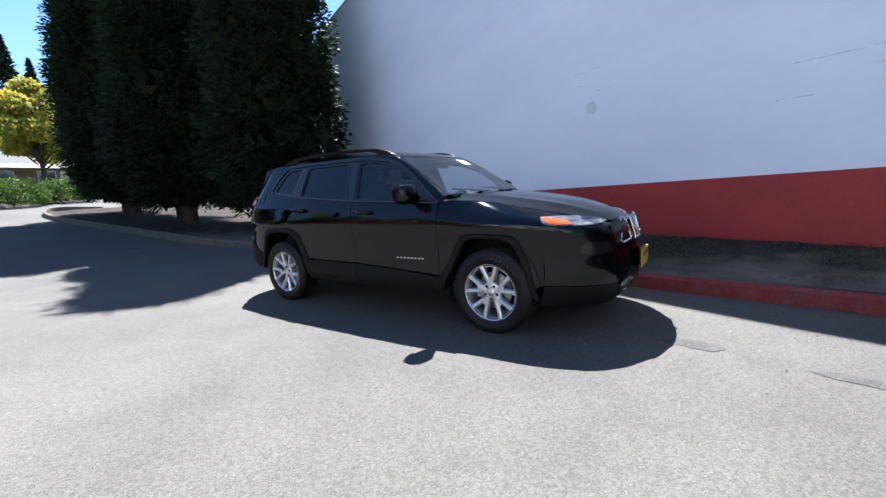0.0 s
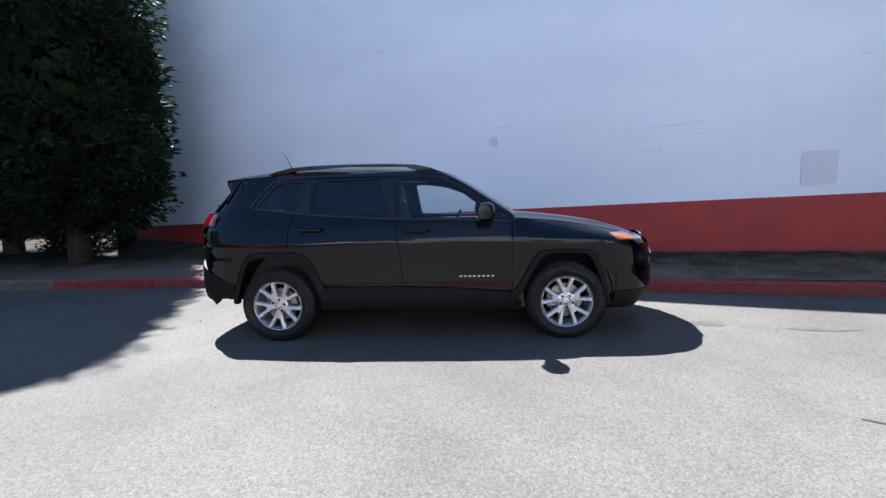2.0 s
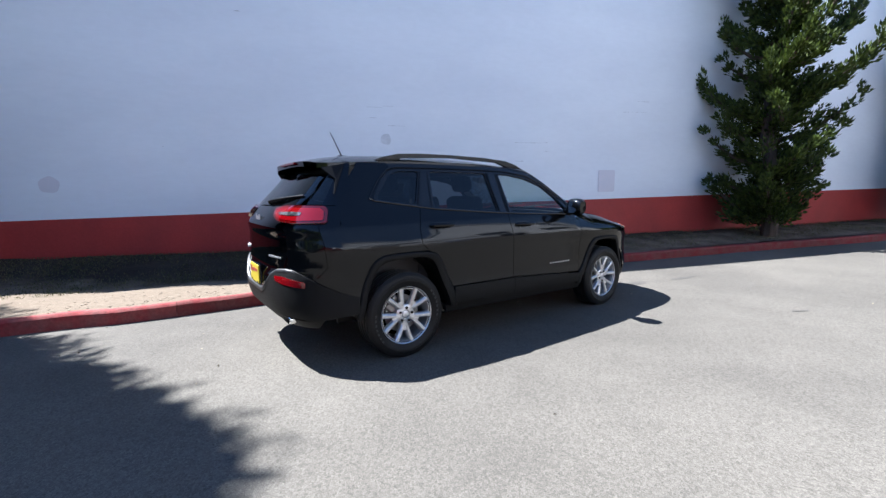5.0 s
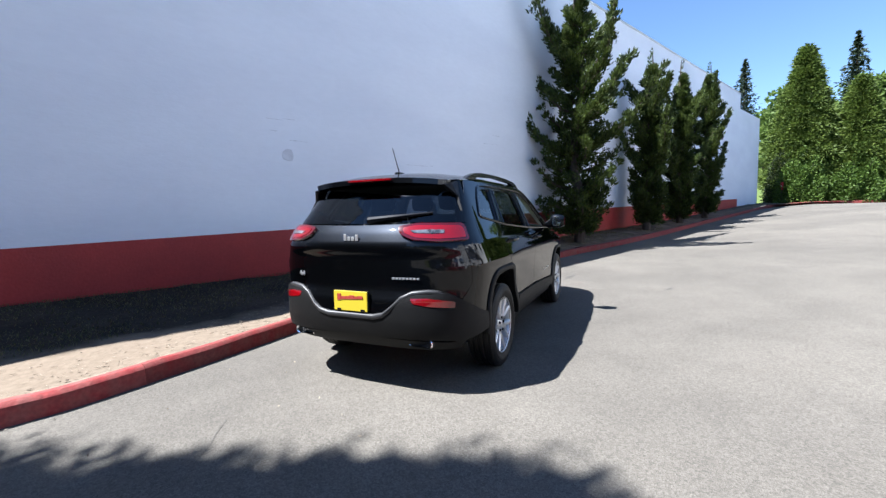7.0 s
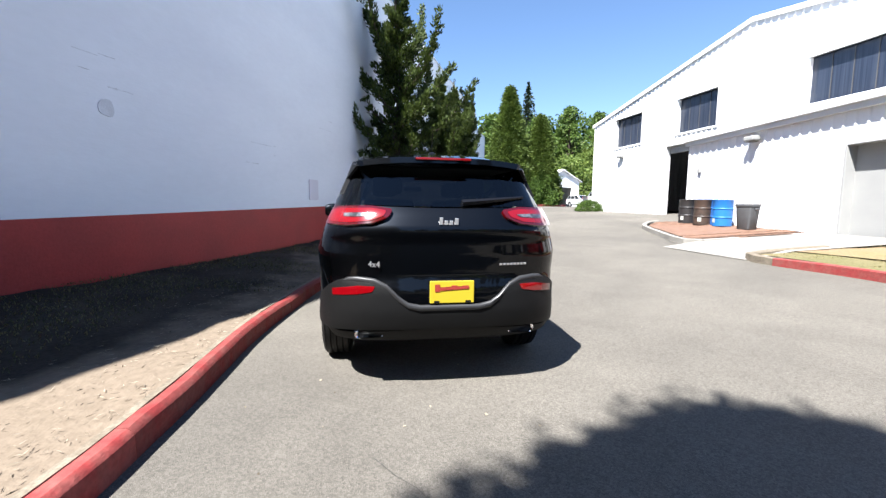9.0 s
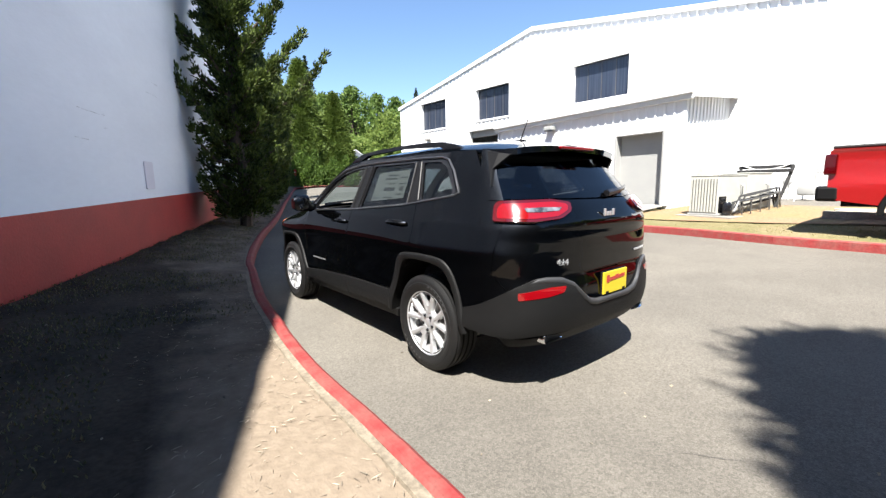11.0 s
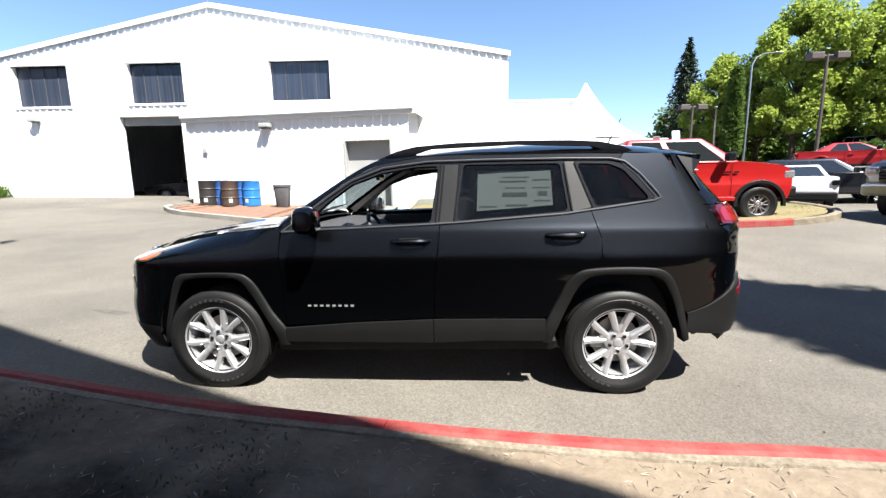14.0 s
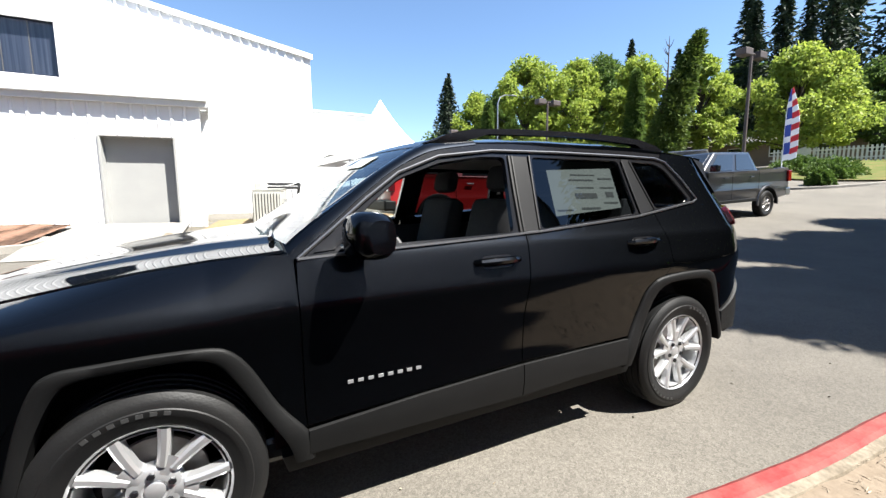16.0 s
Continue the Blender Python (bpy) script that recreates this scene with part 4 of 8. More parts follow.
RAIL = material("satin_black_rail", (0.006, 0.006, 0.007), 0.25, spec=0.3)
PILLAR = material("satin_black_pillar", (0.006, 0.006, 0.0065), 0.42, spec=0.16)
GLOSS_BLACK = material("gloss_black_trim", (0.008, 0.008, 0.009), 0.12, spec=0.5)
CHROME = material("bright_chrome", (0.80, 0.81, 0.82), 0.08, metal=1.0)
SATIN = material("satin_window_trim", (0.17, 0.17, 0.175), 0.32, metal=0.9)
ALLOY = material("silver_alloy", (0.60, 0.605, 0.615), 0.30, metal=0.78)
DISC = material("brake_disc", (0.35, 0.34, 0.33), 0.45, metal=0.9, second=(0.22, 0.2, 0.18), scale=15, mix=0.6)
TYRE = material("tyre_rubber", (0.0065, 0.0065, 0.0067), 0.5, spec=0.22, second=(0.011, 0.0106, 0.0102), scale=5, mix=0.6, bump=0.1, bump_scale=120)
DARK_LENS = material("dark_red_lamp_lens", (0.05, 0.0005, 0.001), 0.08, coat=1.0)
RED_LENS = material("red_lamp_lens", (0.1445, 0.00085, 0.00255), 0.1, coat=1.0)
CLEAR_LENS = material("clear_lamp_lens", (0.42, 0.42, 0.44), 0.15, metal=0.6, coat=1.0, second=(0.16, 0.16, 0.17), scale=30, mix=0.7)
HEAD_LENS = material("headlight_lens", (0.30, 0.31, 0.33), 0.12, metal=0.6, coat=1.0, second=(0.02, 0.02, 0.022), scale=16, mix=0.9)
AMBER = material("amber_lens", (0.42, 0.0896, 0.0112), 0.15, coat=1.0)
SEAT_CLOTH = material("dark_seat_cloth", (0.022, 0.022, 0.024), 0.85, second=(0.034, 0.034, 0.035), scale=20, mix=0.5, bump=0.3, bump_scale=200)
DASH = material("dashboard_plastic", (0.032, 0.032, 0.034), 0.6, bump=0.15, bump_scale=200)
HEADLINER = material("pale_headliner", (0.34, 0.33, 0.31), 0.9)
CLEAR_GLASS = glass("clear_car_glass", (0.86, 0.93, 0.90), 0.12)
SCREEN_GLASS = glass("windscreen_glass", (0.74, 0.90, 0.97), 0.34, 0.0, 2.3)
TINT_GLASS = glass("tinted_car_glass", (0.5, 0.58, 0.64), 0.82)
PAPER = material("printed_paper", (0.3472, 0.364, 0.3248), 0.8, second=(0.308, 0.3248, 0.2912), scale=9, mix=0.5)
PRINT = material("grey_print", (0.1176, 0.1215, 0.1137), 0.8)
PLATE_YELLOW = material("yellow_plate", (0.40, 0.31, 0.014), 0.45)
PLATE_RED = material("dark_red_print", (0.25, 0.03, 0.02), 0.5)

FX, RX, FP, RP = 1.45, -1.6, 2.5, 3.4
NOSE = [(0.18, 2.14), (0.3, 2.26), (0.42, 2.325), (0.55, 2.34), (0.66, 2.315), (0.78, 2.30), (0.88, 2.27), (0.96, 2.22), (1.1, 2.1)]
TAIL = [(0.30, -2.13), (0.36, -2.205), (0.45, -2.262), (0.58, -2.286), (0.70, -2.28), (0.78, -2.256), (0.90, -2.255), (1.01, -2.252), (1.07, -2.266), (1.085, -2.266), (1.10, -2.255), (1.18, -2.212), (1.27, -2.14),
        (1.36, -2.05), (1.47, -1.95), (1.58, -1.85), (1.64, -1.80)]
WIDE = [(0.2, 0.84), (0.32, 0.875), (0.45, 0.893), (0.6, 0.884), (0.75, 0.889), (0.87, 0.902), (0.932, 0.906), (0.946, 0.9035), (1.0, 0.8895), (1.06, 0.8725), (1.10, 0.859), (1.14, 0.838), (1.6, 0.645)]
CROWN = [(0.7, 1.15), (0.9, 1.125), (1.14, 1.098), (1.36, 1.07), (1.65, 1.015), (1.87, 0.965), (2.05, 0.92), (2.16, 0.89), (2.3, 0.85)]
CENTRE = [(0.7, 1.19), (0.92, 1.165), (1.11, 1.15), (1.47, 1.105), (1.76, 1.055), (1.99, 0.995), (2.14, 0.94), (2.2, 0.905), (2.3, 0.85)]


def crown(x):
    return curve_at(CROWN, x)


def flank(x, z):
    """Half width of the body before its rounded ends."""
    w = curve_at(WIDE, z)
    w -= 0.012 * max(0.0, (abs(x + 0.1) - 0.9)) ** 2
    for ax in (1.33, -1.33):
        w += 0.013 * math.exp(-((x - ax) / 0.42) ** 2 - ((z - 0.86) / 0.13) ** 2)
    if x > 0.8:
        s = max(0.0, min(1.15, (z - 0.86) / (crown(x) - 0.86)))
        k = min(1.0, (x - 0.8) / 0.35)
        roll = w - (w - lerp([(0.8, 0.76), (1.4, 0.71), (1.9, 0.64), (2.3, 0.56)], x)) * s**3.2
        w = w * (1 - k) + roll * k
    return w


def half(x, z):
    """Half width of the body with its rounded ends."""
    w = flank(x, z)
    if x > FX:
        t = min(1.0, (x - FX) / (curve_at(NOSE, z) - FX))
        w *= (1 - t**FP) ** (1 / FP)
    if x < RX:
        t = min(1.0, (RX - x) / (RX - curve_at(TAIL, z)))
        w *= (1 - t**RP) ** (1 / RP)
    return w


def side_point(sgn, out=0.0):
    return lambda x, z: Vector((x, sgn * (half(x, z) + out), z))


def end_point(front, out=0.0):
    """Surface of the nose or tail over (s, z): s from -1 (one flank) through 0 (middle) to 1 (other flank)."""
    def at_s(s, z):
        phi = (1 - min(1.0, abs(s))) * math.pi / 2
        p = FP if front else RP
        a = FX if front else RX
        tip = curve_at(NOSE if front else TAIL, z)
        x = a + (tip - a) * max(0.0, math.sin(phi)) ** (2 / p)
        zz = min(z, crown(x)) if front else z
        y = flank(x, zz) * max(0.0, math.cos(phi)) ** (2 / p)
        n = Vector(((1 if front else -1) * math.sin(phi), (1 if s > 0 else -1) * math.cos(phi), 0))
        return Vector((x, math.copysign(y, s), z)) + n * out
    return at_s


def s_of(y, z, front):
    """The end-surface coordinate of a sideways place."""
    x = 1.9 if front else -1.9
    p = FP if front else RP
    c = min(1.0, abs(y) / flank(x, z)) ** (p / 2)
    return math.copysign(1 - math.acos(c) / (math.pi / 2), y)


def inside(p, poly):
    x, y = p
    hit = False
    for (x0, y0), (x1, y1) in zip(poly, poly[1:] + poly[:1]):
        if (y0 > y) != (y1 > y) and x < (x1 - x0) * (y - y0) / (y1 - y0) + x0:
            hit = not hit
    return hit


def dense(poly, step):
    out = []
    for a, b in zip(poly, poly[1:] + poly[:1]):
        n = max(1, math.ceil(math.dist(a, b) / step))
        out += [(a[0] + (b[0] - a[0]) * k / n, a[1] + (b[1] - a[1]) * k / n) for k in range(n)]
    return out


def rounded(poly, r, n=4):
    """An outline with its corners rounded by about r."""
    out, m = [], len(poly)
    for i in range(m):
        p, a, b = Vector(poly[i]), Vector(poly[i - 1]), Vector(poly[(i + 1) % m])
        da, db = min(r, (a - p).length * 0.45), min(r, (b - p).length * 0.45)
        q0, q1 = p + (a - p).normalized() * da, p + (b - p).normalized() * db
        for k in range(n + 1):
            t = k / n
            out.append(tuple((1 - t) ** 2 * q0 + 2 * t * (1 - t) * p + t * t * q1))
    return out


def patch(name, outline, surf, mat, parent, holes=(), step=0.05, fold=0.014, label="", lift=0.0):
    """A sheet of the body over an outline in surface coordinates, with holes, turned-in edges and true normals."""
    loops = [dense(list(outline), step)] + [dense(list(h), step) for h in holes]
    pts, edges = [], []
    for lp in loops:
        b = len(pts)
        pts += [Vector(p) for p in lp]
        edges += [(b + k, b + (k + 1) % len(lp)) for k in range(len(lp))]
    xs, ys = [p[0] for p in loops[0]], [p[1] for p in loops[0]]
    gx, gy = min(xs) + step * 0.5, None
    while gx < max(xs):
        gy = min(ys) + step * 0.5
        while gy < max(ys):
            if inside((gx, gy), loops[0]) and not any(inside((gx, gy), h) for h in loops[1:]):
                if min((p[0] - gx) ** 2 + (p[1] - gy) ** 2 for p in pts[: sum(map(len, loops))]) > (0.4 * step) ** 2:
                    pts.append(Vector((gx, gy)))
            gy += step
        gx += step
    vs, _, fs, *_ = delaunay_2d_cdt(pts, edges, [], 0, 1e-6)
    keep = []
    for f in fs:
        c = (sum(vs[i][0] for i in f) / len(f), sum(vs[i][1] for i in f) / len(f))
        if inside(c, loops[0]) and not any(inside(c, h) for h in loops[1:]):
            keep.append(list(f))

    def normal(u, v):
        h = 0.004
        a, b = surf(u + h, v) - surf(u - h, v), surf(u, v + h) - surf(u, v - h)
        n = a.cross(b)
        return n.normalized() if n.length > 1e-12 else Vector((0, 0, 1))
    norms = [normal(*v) for v in vs]
    mid = Vector((0.0, 0.0, 0.9))
    place = [surf(*v) for v in vs]
    c = sum(place, Vector()) / len(place)
    flip = sum((norms[i].dot(place[i] - mid) for i in range(len(vs)))) < 0
    if flip:
        norms = [-n for n in norms]
    if lift:
        place = [p + n * lift for p, n in zip(place, norms)]
    faces = []
    for f in keep:
        n = (place[f[1]] - place[f[0]]).cross(place[f[2]] - place[f[0]])
        faces.append(f if n.dot(norms[f[0]]) > 0 else f[::-1])
    if fold:
        count = {}
        for f in faces:
            for a, b in zip(f, f[1:] + f[:1]):
                count[(a, b)] = 1
        rim = [(a, b) for (a, b) in count if (b, a) not in count]
        for a, b in rim:
            out = (place[b] - place[a]).cross(norms[a])
            out = (out.normalized() * 0.9 + norms[a] * 0.3).normalized() if out.length > 1e-9 else norms[a]
            k = len(place)
            for i, d in ((a, 0.0), (b, 0.0), (b, 1.0), (a, 1.0)):
                place.append(place[i] - norms[i] * d * (fold + lift))
                norms.append(out)
            faces.append([k + 1, k, k + 3, k + 2])
    me = mesh_of(name, place, faces, mat, True)
    me.normals_split_custom_set_from_vertices(norms)
    ob = part(name, me, None, parent)
    if label:
        ob["label"] = label
    return ob


def both(fn):
    for sgn in (1, -1):
        fn(sgn)


suv = thing("suv", pose(0, 0, 0), "black metallic compact SUV with grey cladding parked by the red kerb", "car")

ARCH_F = [(0.85, 0.44), (0.95, 0.57), (1.035, 0.73), (1.09, 0.80), (1.15, 0.828), (1.30, 0.835), (1.45, 0.83), (1.56, 0.82), (1.62, 0.77), (1.68, 0.62), (1.735, 0.40)]
ARCH_FI = [(0.955, 0.42), (1.03, 0.56), (1.105, 0.69), (1.15, 0.755), (1.21, 0.785), (1.30, 0.79), (1.43, 0.785), (1.51, 0.77), (1.555, 0.73), (1.62, 0.60), (1.675, 0.42)]
ARCH_R = [(-0.865, 0.48), (-0.94, 0.64), (-1.00, 0.77), (-1.06, 0.83), (-1.13, 0.855), (-1.30, 0.868), (-1.48, 0.865), (-1.58, 0.85), (-1.655, 0.79), (-1.72, 0.65), (-1.76, 0.50)]
ARCH_RI = [(-0.96, 0.44), (-1.02, 0.58), (-1.08, 0.71), (-1.13, 0.775), (-1.19, 0.80), (-1.30, 0.808), (-1.46, 0.802), (-1.545, 0.785), (-1.60, 0.74), (-1.665, 0.61), (-1.71, 0.44)]
BELT = [(0.86, 1.095), (0.58, 1.107), (-0.2, 1.137), (-1.0, 1.195), (-1.59, 1.275), (-1.9, 1.30)]


def belt(x):
    return lerp(BELT[::-1], x)


def one_side(sgn):
    surf = side_point(sgn)
    # front wing
    line = [(x, crown(x) - 0.004) for x in (1.9, 1.75, 1.55, 1.36, 1.14, 0.98)]
    patch("front_wing", [(0.862, 0.46)] + [(x, z + 0.004) for x, z in ARCH_F[1:]] + [(1.745, 0.42), (1.794, 0.44), (1.795, 0.86), (1.80, crown(1.80) - 0.006)] + line[1:] + [(0.875, 1.112), (0.872, 1.0), (0.866, 0.8)], surf, PAINT, suv, step=0.032)
    # doors
    front = [(0.857, 0.47), (0.861, 0.8), (0.867, 1.0), (0.862, 1.09)] + [(x, belt(x)) for x in (0.58, 0.2, -0.187)] + [(-0.183, 1.05), (-0.148, 0.75), (-0.143, 0.53)]
    d1 = patch("front_door", front, surf, PAINT, suv, step=0.03)
    rear = [(-0.149, 0.53), (-0.154, 0.75), (-0.189, 1.05), (-0.193, belt(-0.193))] + [(x, belt(x)) for x in (-0.6, -1.0, -1.155)] + [(-1.175, 1.15), (-1.205, 1.05), (-1.205, 0.93), (-1.14, 0.862)] + [(x, z + 0.004) for x, z in ARCH_R[3:0:-1]] + [(-0.88, 0.535)]
    d2 = patch("rear_door", rear, surf, PAINT, suv, step=0.03)
    quarter = [(-1.161, belt(-1.161)), (-1.181, 1.15), (-1.211, 1.05), (-1.211, 0.93), (-1.15, 0.868)] + [(x, z + 0.004) for x, z in ARCH_R[5:]] + [(-1.80, 0.42), (-1.93, 0.45), (-1.935, 0.66), (-1.935, 0.80), (-1.915, 1.08), (-1.86, 1.10), (-1.855, 1.235), (-1.875, 1.245)] + \
        [(-1.80, 1.35), (-1.72, 1.47), (-1.64, 1.575), (-1.40, 1.585), (-1.36, 1.53), (-1.46, 1.44), (-1.565, 1.30), (-1.55, 1.268)]
    patch("rear_quarter", quarter, surf, PAINT, suv, step=0.032)
    # pillars and roof side
    frame_out = [(0.862, 1.098), (0.70, 1.235), (0.56, 1.345), (0.41, 1.447), (0.22, 1.532), (0.0, 1.572), (-0.4, 1.592), (-0.9, 1.592), (-1.395, 1.583), (-1.355, 1.53), (-1.46, 1.44), (-1.56, 1.30), (-1.545, 1.272), (-1.163, belt(-1.163) + 0.003), (-0.19, belt(-0.19) + 0.003), (0.4, belt(0.4) + 0.003)]
    g1 = rounded([(0.71, 1.125), (0.58, 1.27), (0.41, 1.40), (0.2, 1.475), (-0.02, 1.51), (-0.175, 1.515), (-0.13, 1.15)], 0.03)
    g2 = rounded([(-0.345, 1.52), (-0.98, 1.52), (-1.015, 1.215), (-0.30, 1.158)], 0.03)
    g3 = rounded([(-1.09, 1.518), (-1.30, 1.512), (-1.385, 1.475), (-1.53, 1.30), (-1.515, 1.275), (-1.19, 1.24)], 0.03)
    patch("window_surround", frame_out, side_point(sgn, -0.004), GLOSS_BLACK, suv, [g1, g2, g3], step=0.045, fold=0.03)
    for glass_out, parent, mat, nm in ((g1, d1, CLEAR_GLASS, "front_door_glass"), (g2, d2, TINT_GLASS, "rear_door_glass"), (g3, suv, TINT_GLASS, "quarter_glass")):
        if sgn > 0 and nm == "front_door_glass":
            continue
        ob = patch(nm, glass_out, side_point(sgn, -0.016), mat, parent, step=0.08, fold=0.0)
        ob.visible_shadow = False
    # trim round the windows: bright on the sunlit side, the other side's shade put in as black
    def strip(points, out, rad, nm, mat, width=0.008):
        bm = bmesh.new()
        tube(bm, [side_point(sgn, out)(x, z) for x, z in points], rad, 6)
        part(nm, bm, mat, suv, smooth=True)
    strip([(0.86, 1.096)] + [(x, belt(x) + 0.004) for x in (0.6, 0.3, 0, -0.3, -0.7, -1.0, -1.2, -1.4, -1.56)] + [(-1.60, 1.292), (-1.575, 1.33), (-1.49, 1.44), (-1.395, 1.525), (-1.31, 1.545), (-1.0, 1.55), (-0.5, 1.55), (-0.1, 1.543), (0.2, 1.505), (0.41, 1.425), (0.57, 1.315), (0.72, 1.20), (0.86, 1.096)], 0.004, 0.0075, "window_trim", SATIN if sgn > 0 else GLOSS_BLACK)
    for pts in ([(-0.195, 1.52), (-0.165, 1.15)], [(-0.215, 1.52), (-0.185, 1.15)], [(-0.325, 1.525), (-0.282, 1.16)], [(-1.005, 1.52), (-1.04, 1.215)], [(-1.072, 1.52), (-1.17, 1.238)]):
        strip([pts[0], ((pts[0][0] + pts[1][0]) / 2, (pts[0][1] + pts[1][1]) / 2), pts[1]], 0.002, 0.006, "pillar_trim", PILLAR if sgn > 0 else GLOSS_BLACK)
    for a, b in (((-0.19, 1.52), (-0.31, 1.52)), ((-1.01, 1.53), (-1.07, 1.53))):
        bot = (-0.16, 1.148, -0.285, 1.153) if a[0] > -0.5 else (-1.045, 1.21, -1.165, 1.235)
        patch("pillar_cover", [a, b, (bot[2], bot[3]), (bot[0], bot[1])], side_point(sgn, 0.0), PILLAR if sgn > 0 else GLOSS_BLACK, suv, step=0.06, fold=0.006)
    # cladding
    def flare(outer, inner, nm, drop):
        """A rounded arch trim between two smoothed lines, turned in towards the wheel."""
        def flow(pts, n):
            out = []
            for k in range(n + 1):
                f = k / n * (len(pts) - 1)
                i = min(int(f), len(pts) - 2)
                t = f - i
                p0, p1, p2, p3 = (Vector(pts[max(0, min(len(pts) - 1, i + d))]) for d in (-1, 0, 1, 2))
                out.append(0.5 * (2 * p1 + (p2 - p0) * t + (2 * p0 - 5 * p1 + 4 * p2 - p3) * t * t + (3 * p1 - p0 - 3 * p2 + p3) * t**3))
            return out
        bm = bmesh.new()
        rows = []
        for o, i in zip(flow(outer, 48), flow(inner, 48)):
            i = o.lerp(i, 0.8)
            row = []
            for f, up in ((0.0, -0.004), (0.03, 0.008), (0.18, 0.015), (0.85, 0.018), (0.98, 0.014), (1.0, -0.06)):
                p = o.lerp(i, f)
                row.append(bm.verts.new((p.x, sgn * (half(max(-1.78, min(1.76, p.x)), p.y) + up), p.y)))
            rows.append(row)
        for a_, b_ in zip(rows, rows[1:]):
            for k in range(5):
                bm.faces.new((a_[k], a_[k + 1], b_[k + 1], b_[k]))
        part(nm, bm, CLADDING, suv, smooth=50)
    flare([(0.832, 0.33)] + ARCH_F + [(1.765, 0.31)], [(0.925, 0.33)] + ARCH_FI + [(1.70, 0.33)], "wheel_arch_trim", 0)
    flare([(-0.845, 0.36)] + ARCH_R + [(-1.785, 0.39)], [(-0.93, 0.36)] + ARCH_RI + [(-1.735, 0.37)], "wheel_arch_trim", 0)
    for xs in (((0.855, 0.452), (0.4, 0.488), (-0.142, 0.515)), ((-0.148, 0.515), (-0.5, 0.52), (-0.87, 0.522))):
        low = [(x, 0.355 + 0.02 * (x < -0.2)) for x, _ in xs[::-1]]
        patch("door_cladding", list(xs) + low, side_point(sgn, 0.016), CLADDING, suv, step=0.04, fold=0.02)
    patch("sill", [(0.95, 0.345), (-0.95, 0.362), (-0.93, 0.30), (0.93, 0.27)], side_point(sgn, -0.02), CLADDING, suv, step=0.06, fold=0.06)
    # handles
    for x, z, d in ((0.0, 1.032, d1), (-0.985, 1.066, d2)):
        base = half(x, z)
        bm = bmesh.new()
        tube(bm, [(x + 0.118, sgn * (base - 0.002), z - 0.003), (x + 0.10, sgn * (base + 0.026), z), (x + 0.04, sgn * (base + 0.038), z + 0.002), (x - 0.04, sgn * (base + 0.038), z + 0.003), (x - 0.10, sgn * (base + 0.026), z + 0.002), (x - 0.122, sgn * (base - 0.002), z)], [0.012, 0.016, 0.018, 0.018, 0.016, 0.012], 8)
        part("door_handle", bm, PAINT, d, smooth=True)
        patch("handle_cup", rounded([(x - 0.085, z - 0.035), (x + 0.085, z - 0.035), (x + 0.085, z + 0.022), (x - 0.085, z + 0.022)], 0.03), side_point(sgn, 0.0015), GLOSS_BLACK, d, step=0.04, fold=0.0)
    # side badge as plain bright bars
    for k in range(8):
        x = (0.70 - k * 0.0415) if sgn > 0 else (0.385 + k * 0.0415)
        patch("badge_bar", [(x, 0.597), (x - 0.022 * sgn, 0.597), (x - 0.022 * sgn, 0.610), (x, 0.610)], side_point(sgn, 0.004), ALLOY, d1, step=0.05, fold=0.003)
    # mirror
    bm = bmesh.new()
    rows = []
    for k, (dx, dy, w, h) in enumerate(((0, 0.02, 0.045, 0.03), (0.0, 0.07, 0.06, 0.055), (-0.005, 0.10, 0.075, 0.082), (-0.01, 0.16, 0.078, 0.088), (-0.02, 0.22, 0.072, 0.08), (-0.03, 0.255, 0.05, 0.058))):
        c = Vector((0.645 + dx, sgn * (0.845 + dy), 1.165 + (0.02 if k > 1 else -0.02)))
        rows.append([bm.verts.new(c + Vector((w * math.copysign(abs(math.cos(a)) ** 0.7, math.cos(a)), 0, h * math.copysign(abs(math.sin(a)) ** 0.7, math.sin(a))))) for a in (2 * math.pi * j / 16 for j in range(16))])
    for a, b in zip(rows, rows[1:]):
        for j in range(16):
            bm.faces.new((a[j], a[(j + 1) % 16], b[(j + 1) % 16], b[j]))
    bm.faces.new(rows[0])
    bm.faces.new(rows[-1])
    mir = part("door_mirror", bm, PAINT, d1, smooth=50)
    bm = bmesh.new()
    prism(bm, rounded([(0.962, 1.122), (1.06, 1.125), (1.06, 1.245), (0.962, 1.24)], 0.035), 0.5565, 0.5595, "x", Matrix.Diagonal((1, sgn, 1, 1)))
    part("mirror_glass", bm, CHROME, mir).matrix_local = Matrix.Translation((0.56, 0, 1.18)) @ Matrix.Rotation(radians(5), 4, "Y") @ Matrix.Translation((-0.56, 0, -1.18))
    patch("mirror_sail", [(0.80, 1.118), (0.72, 1.125), (0.60, 1.25), (0.63, 1.27)], side_point(sgn, 0.003), GLOSS_BLACK, d1, step=0.05, fold=0.004)
    # roof rail
    bm = bmesh.new()
    rail = [(0.24, 1.572), (0.12, 1.618), (-0.02, 1.650), (-0.3, 1.668), (-0.7, 1.675), (-1.05, 1.672), (-1.25, 1.66), (-1.40, 1.628), (-1.50, 1.590), (-1.47, 1.575), (-1.26, 1.60), (-1.20, 1.640), (-0.7, 1.650), (-0.12, 1.640), (-0.02, 1.60), (0.1, 1.57)]
    prism(bm, rail, 0.572, 0.618, "y", Matrix.Diagonal((1, sgn, 1, 1)))
    bmesh.ops.bevel(bm, geom=[e for e in bm.edges if abs(e.verts[0].co.y - e.verts[1].co.y) < 0.01], offset=0.009, segments=2, profile=0.5, affect="EDGES")
    part("roof_rail", bm, RAIL, suv, smooth=40)
    # headlamp, indicator and lower lamp
    ef = end_point(True)
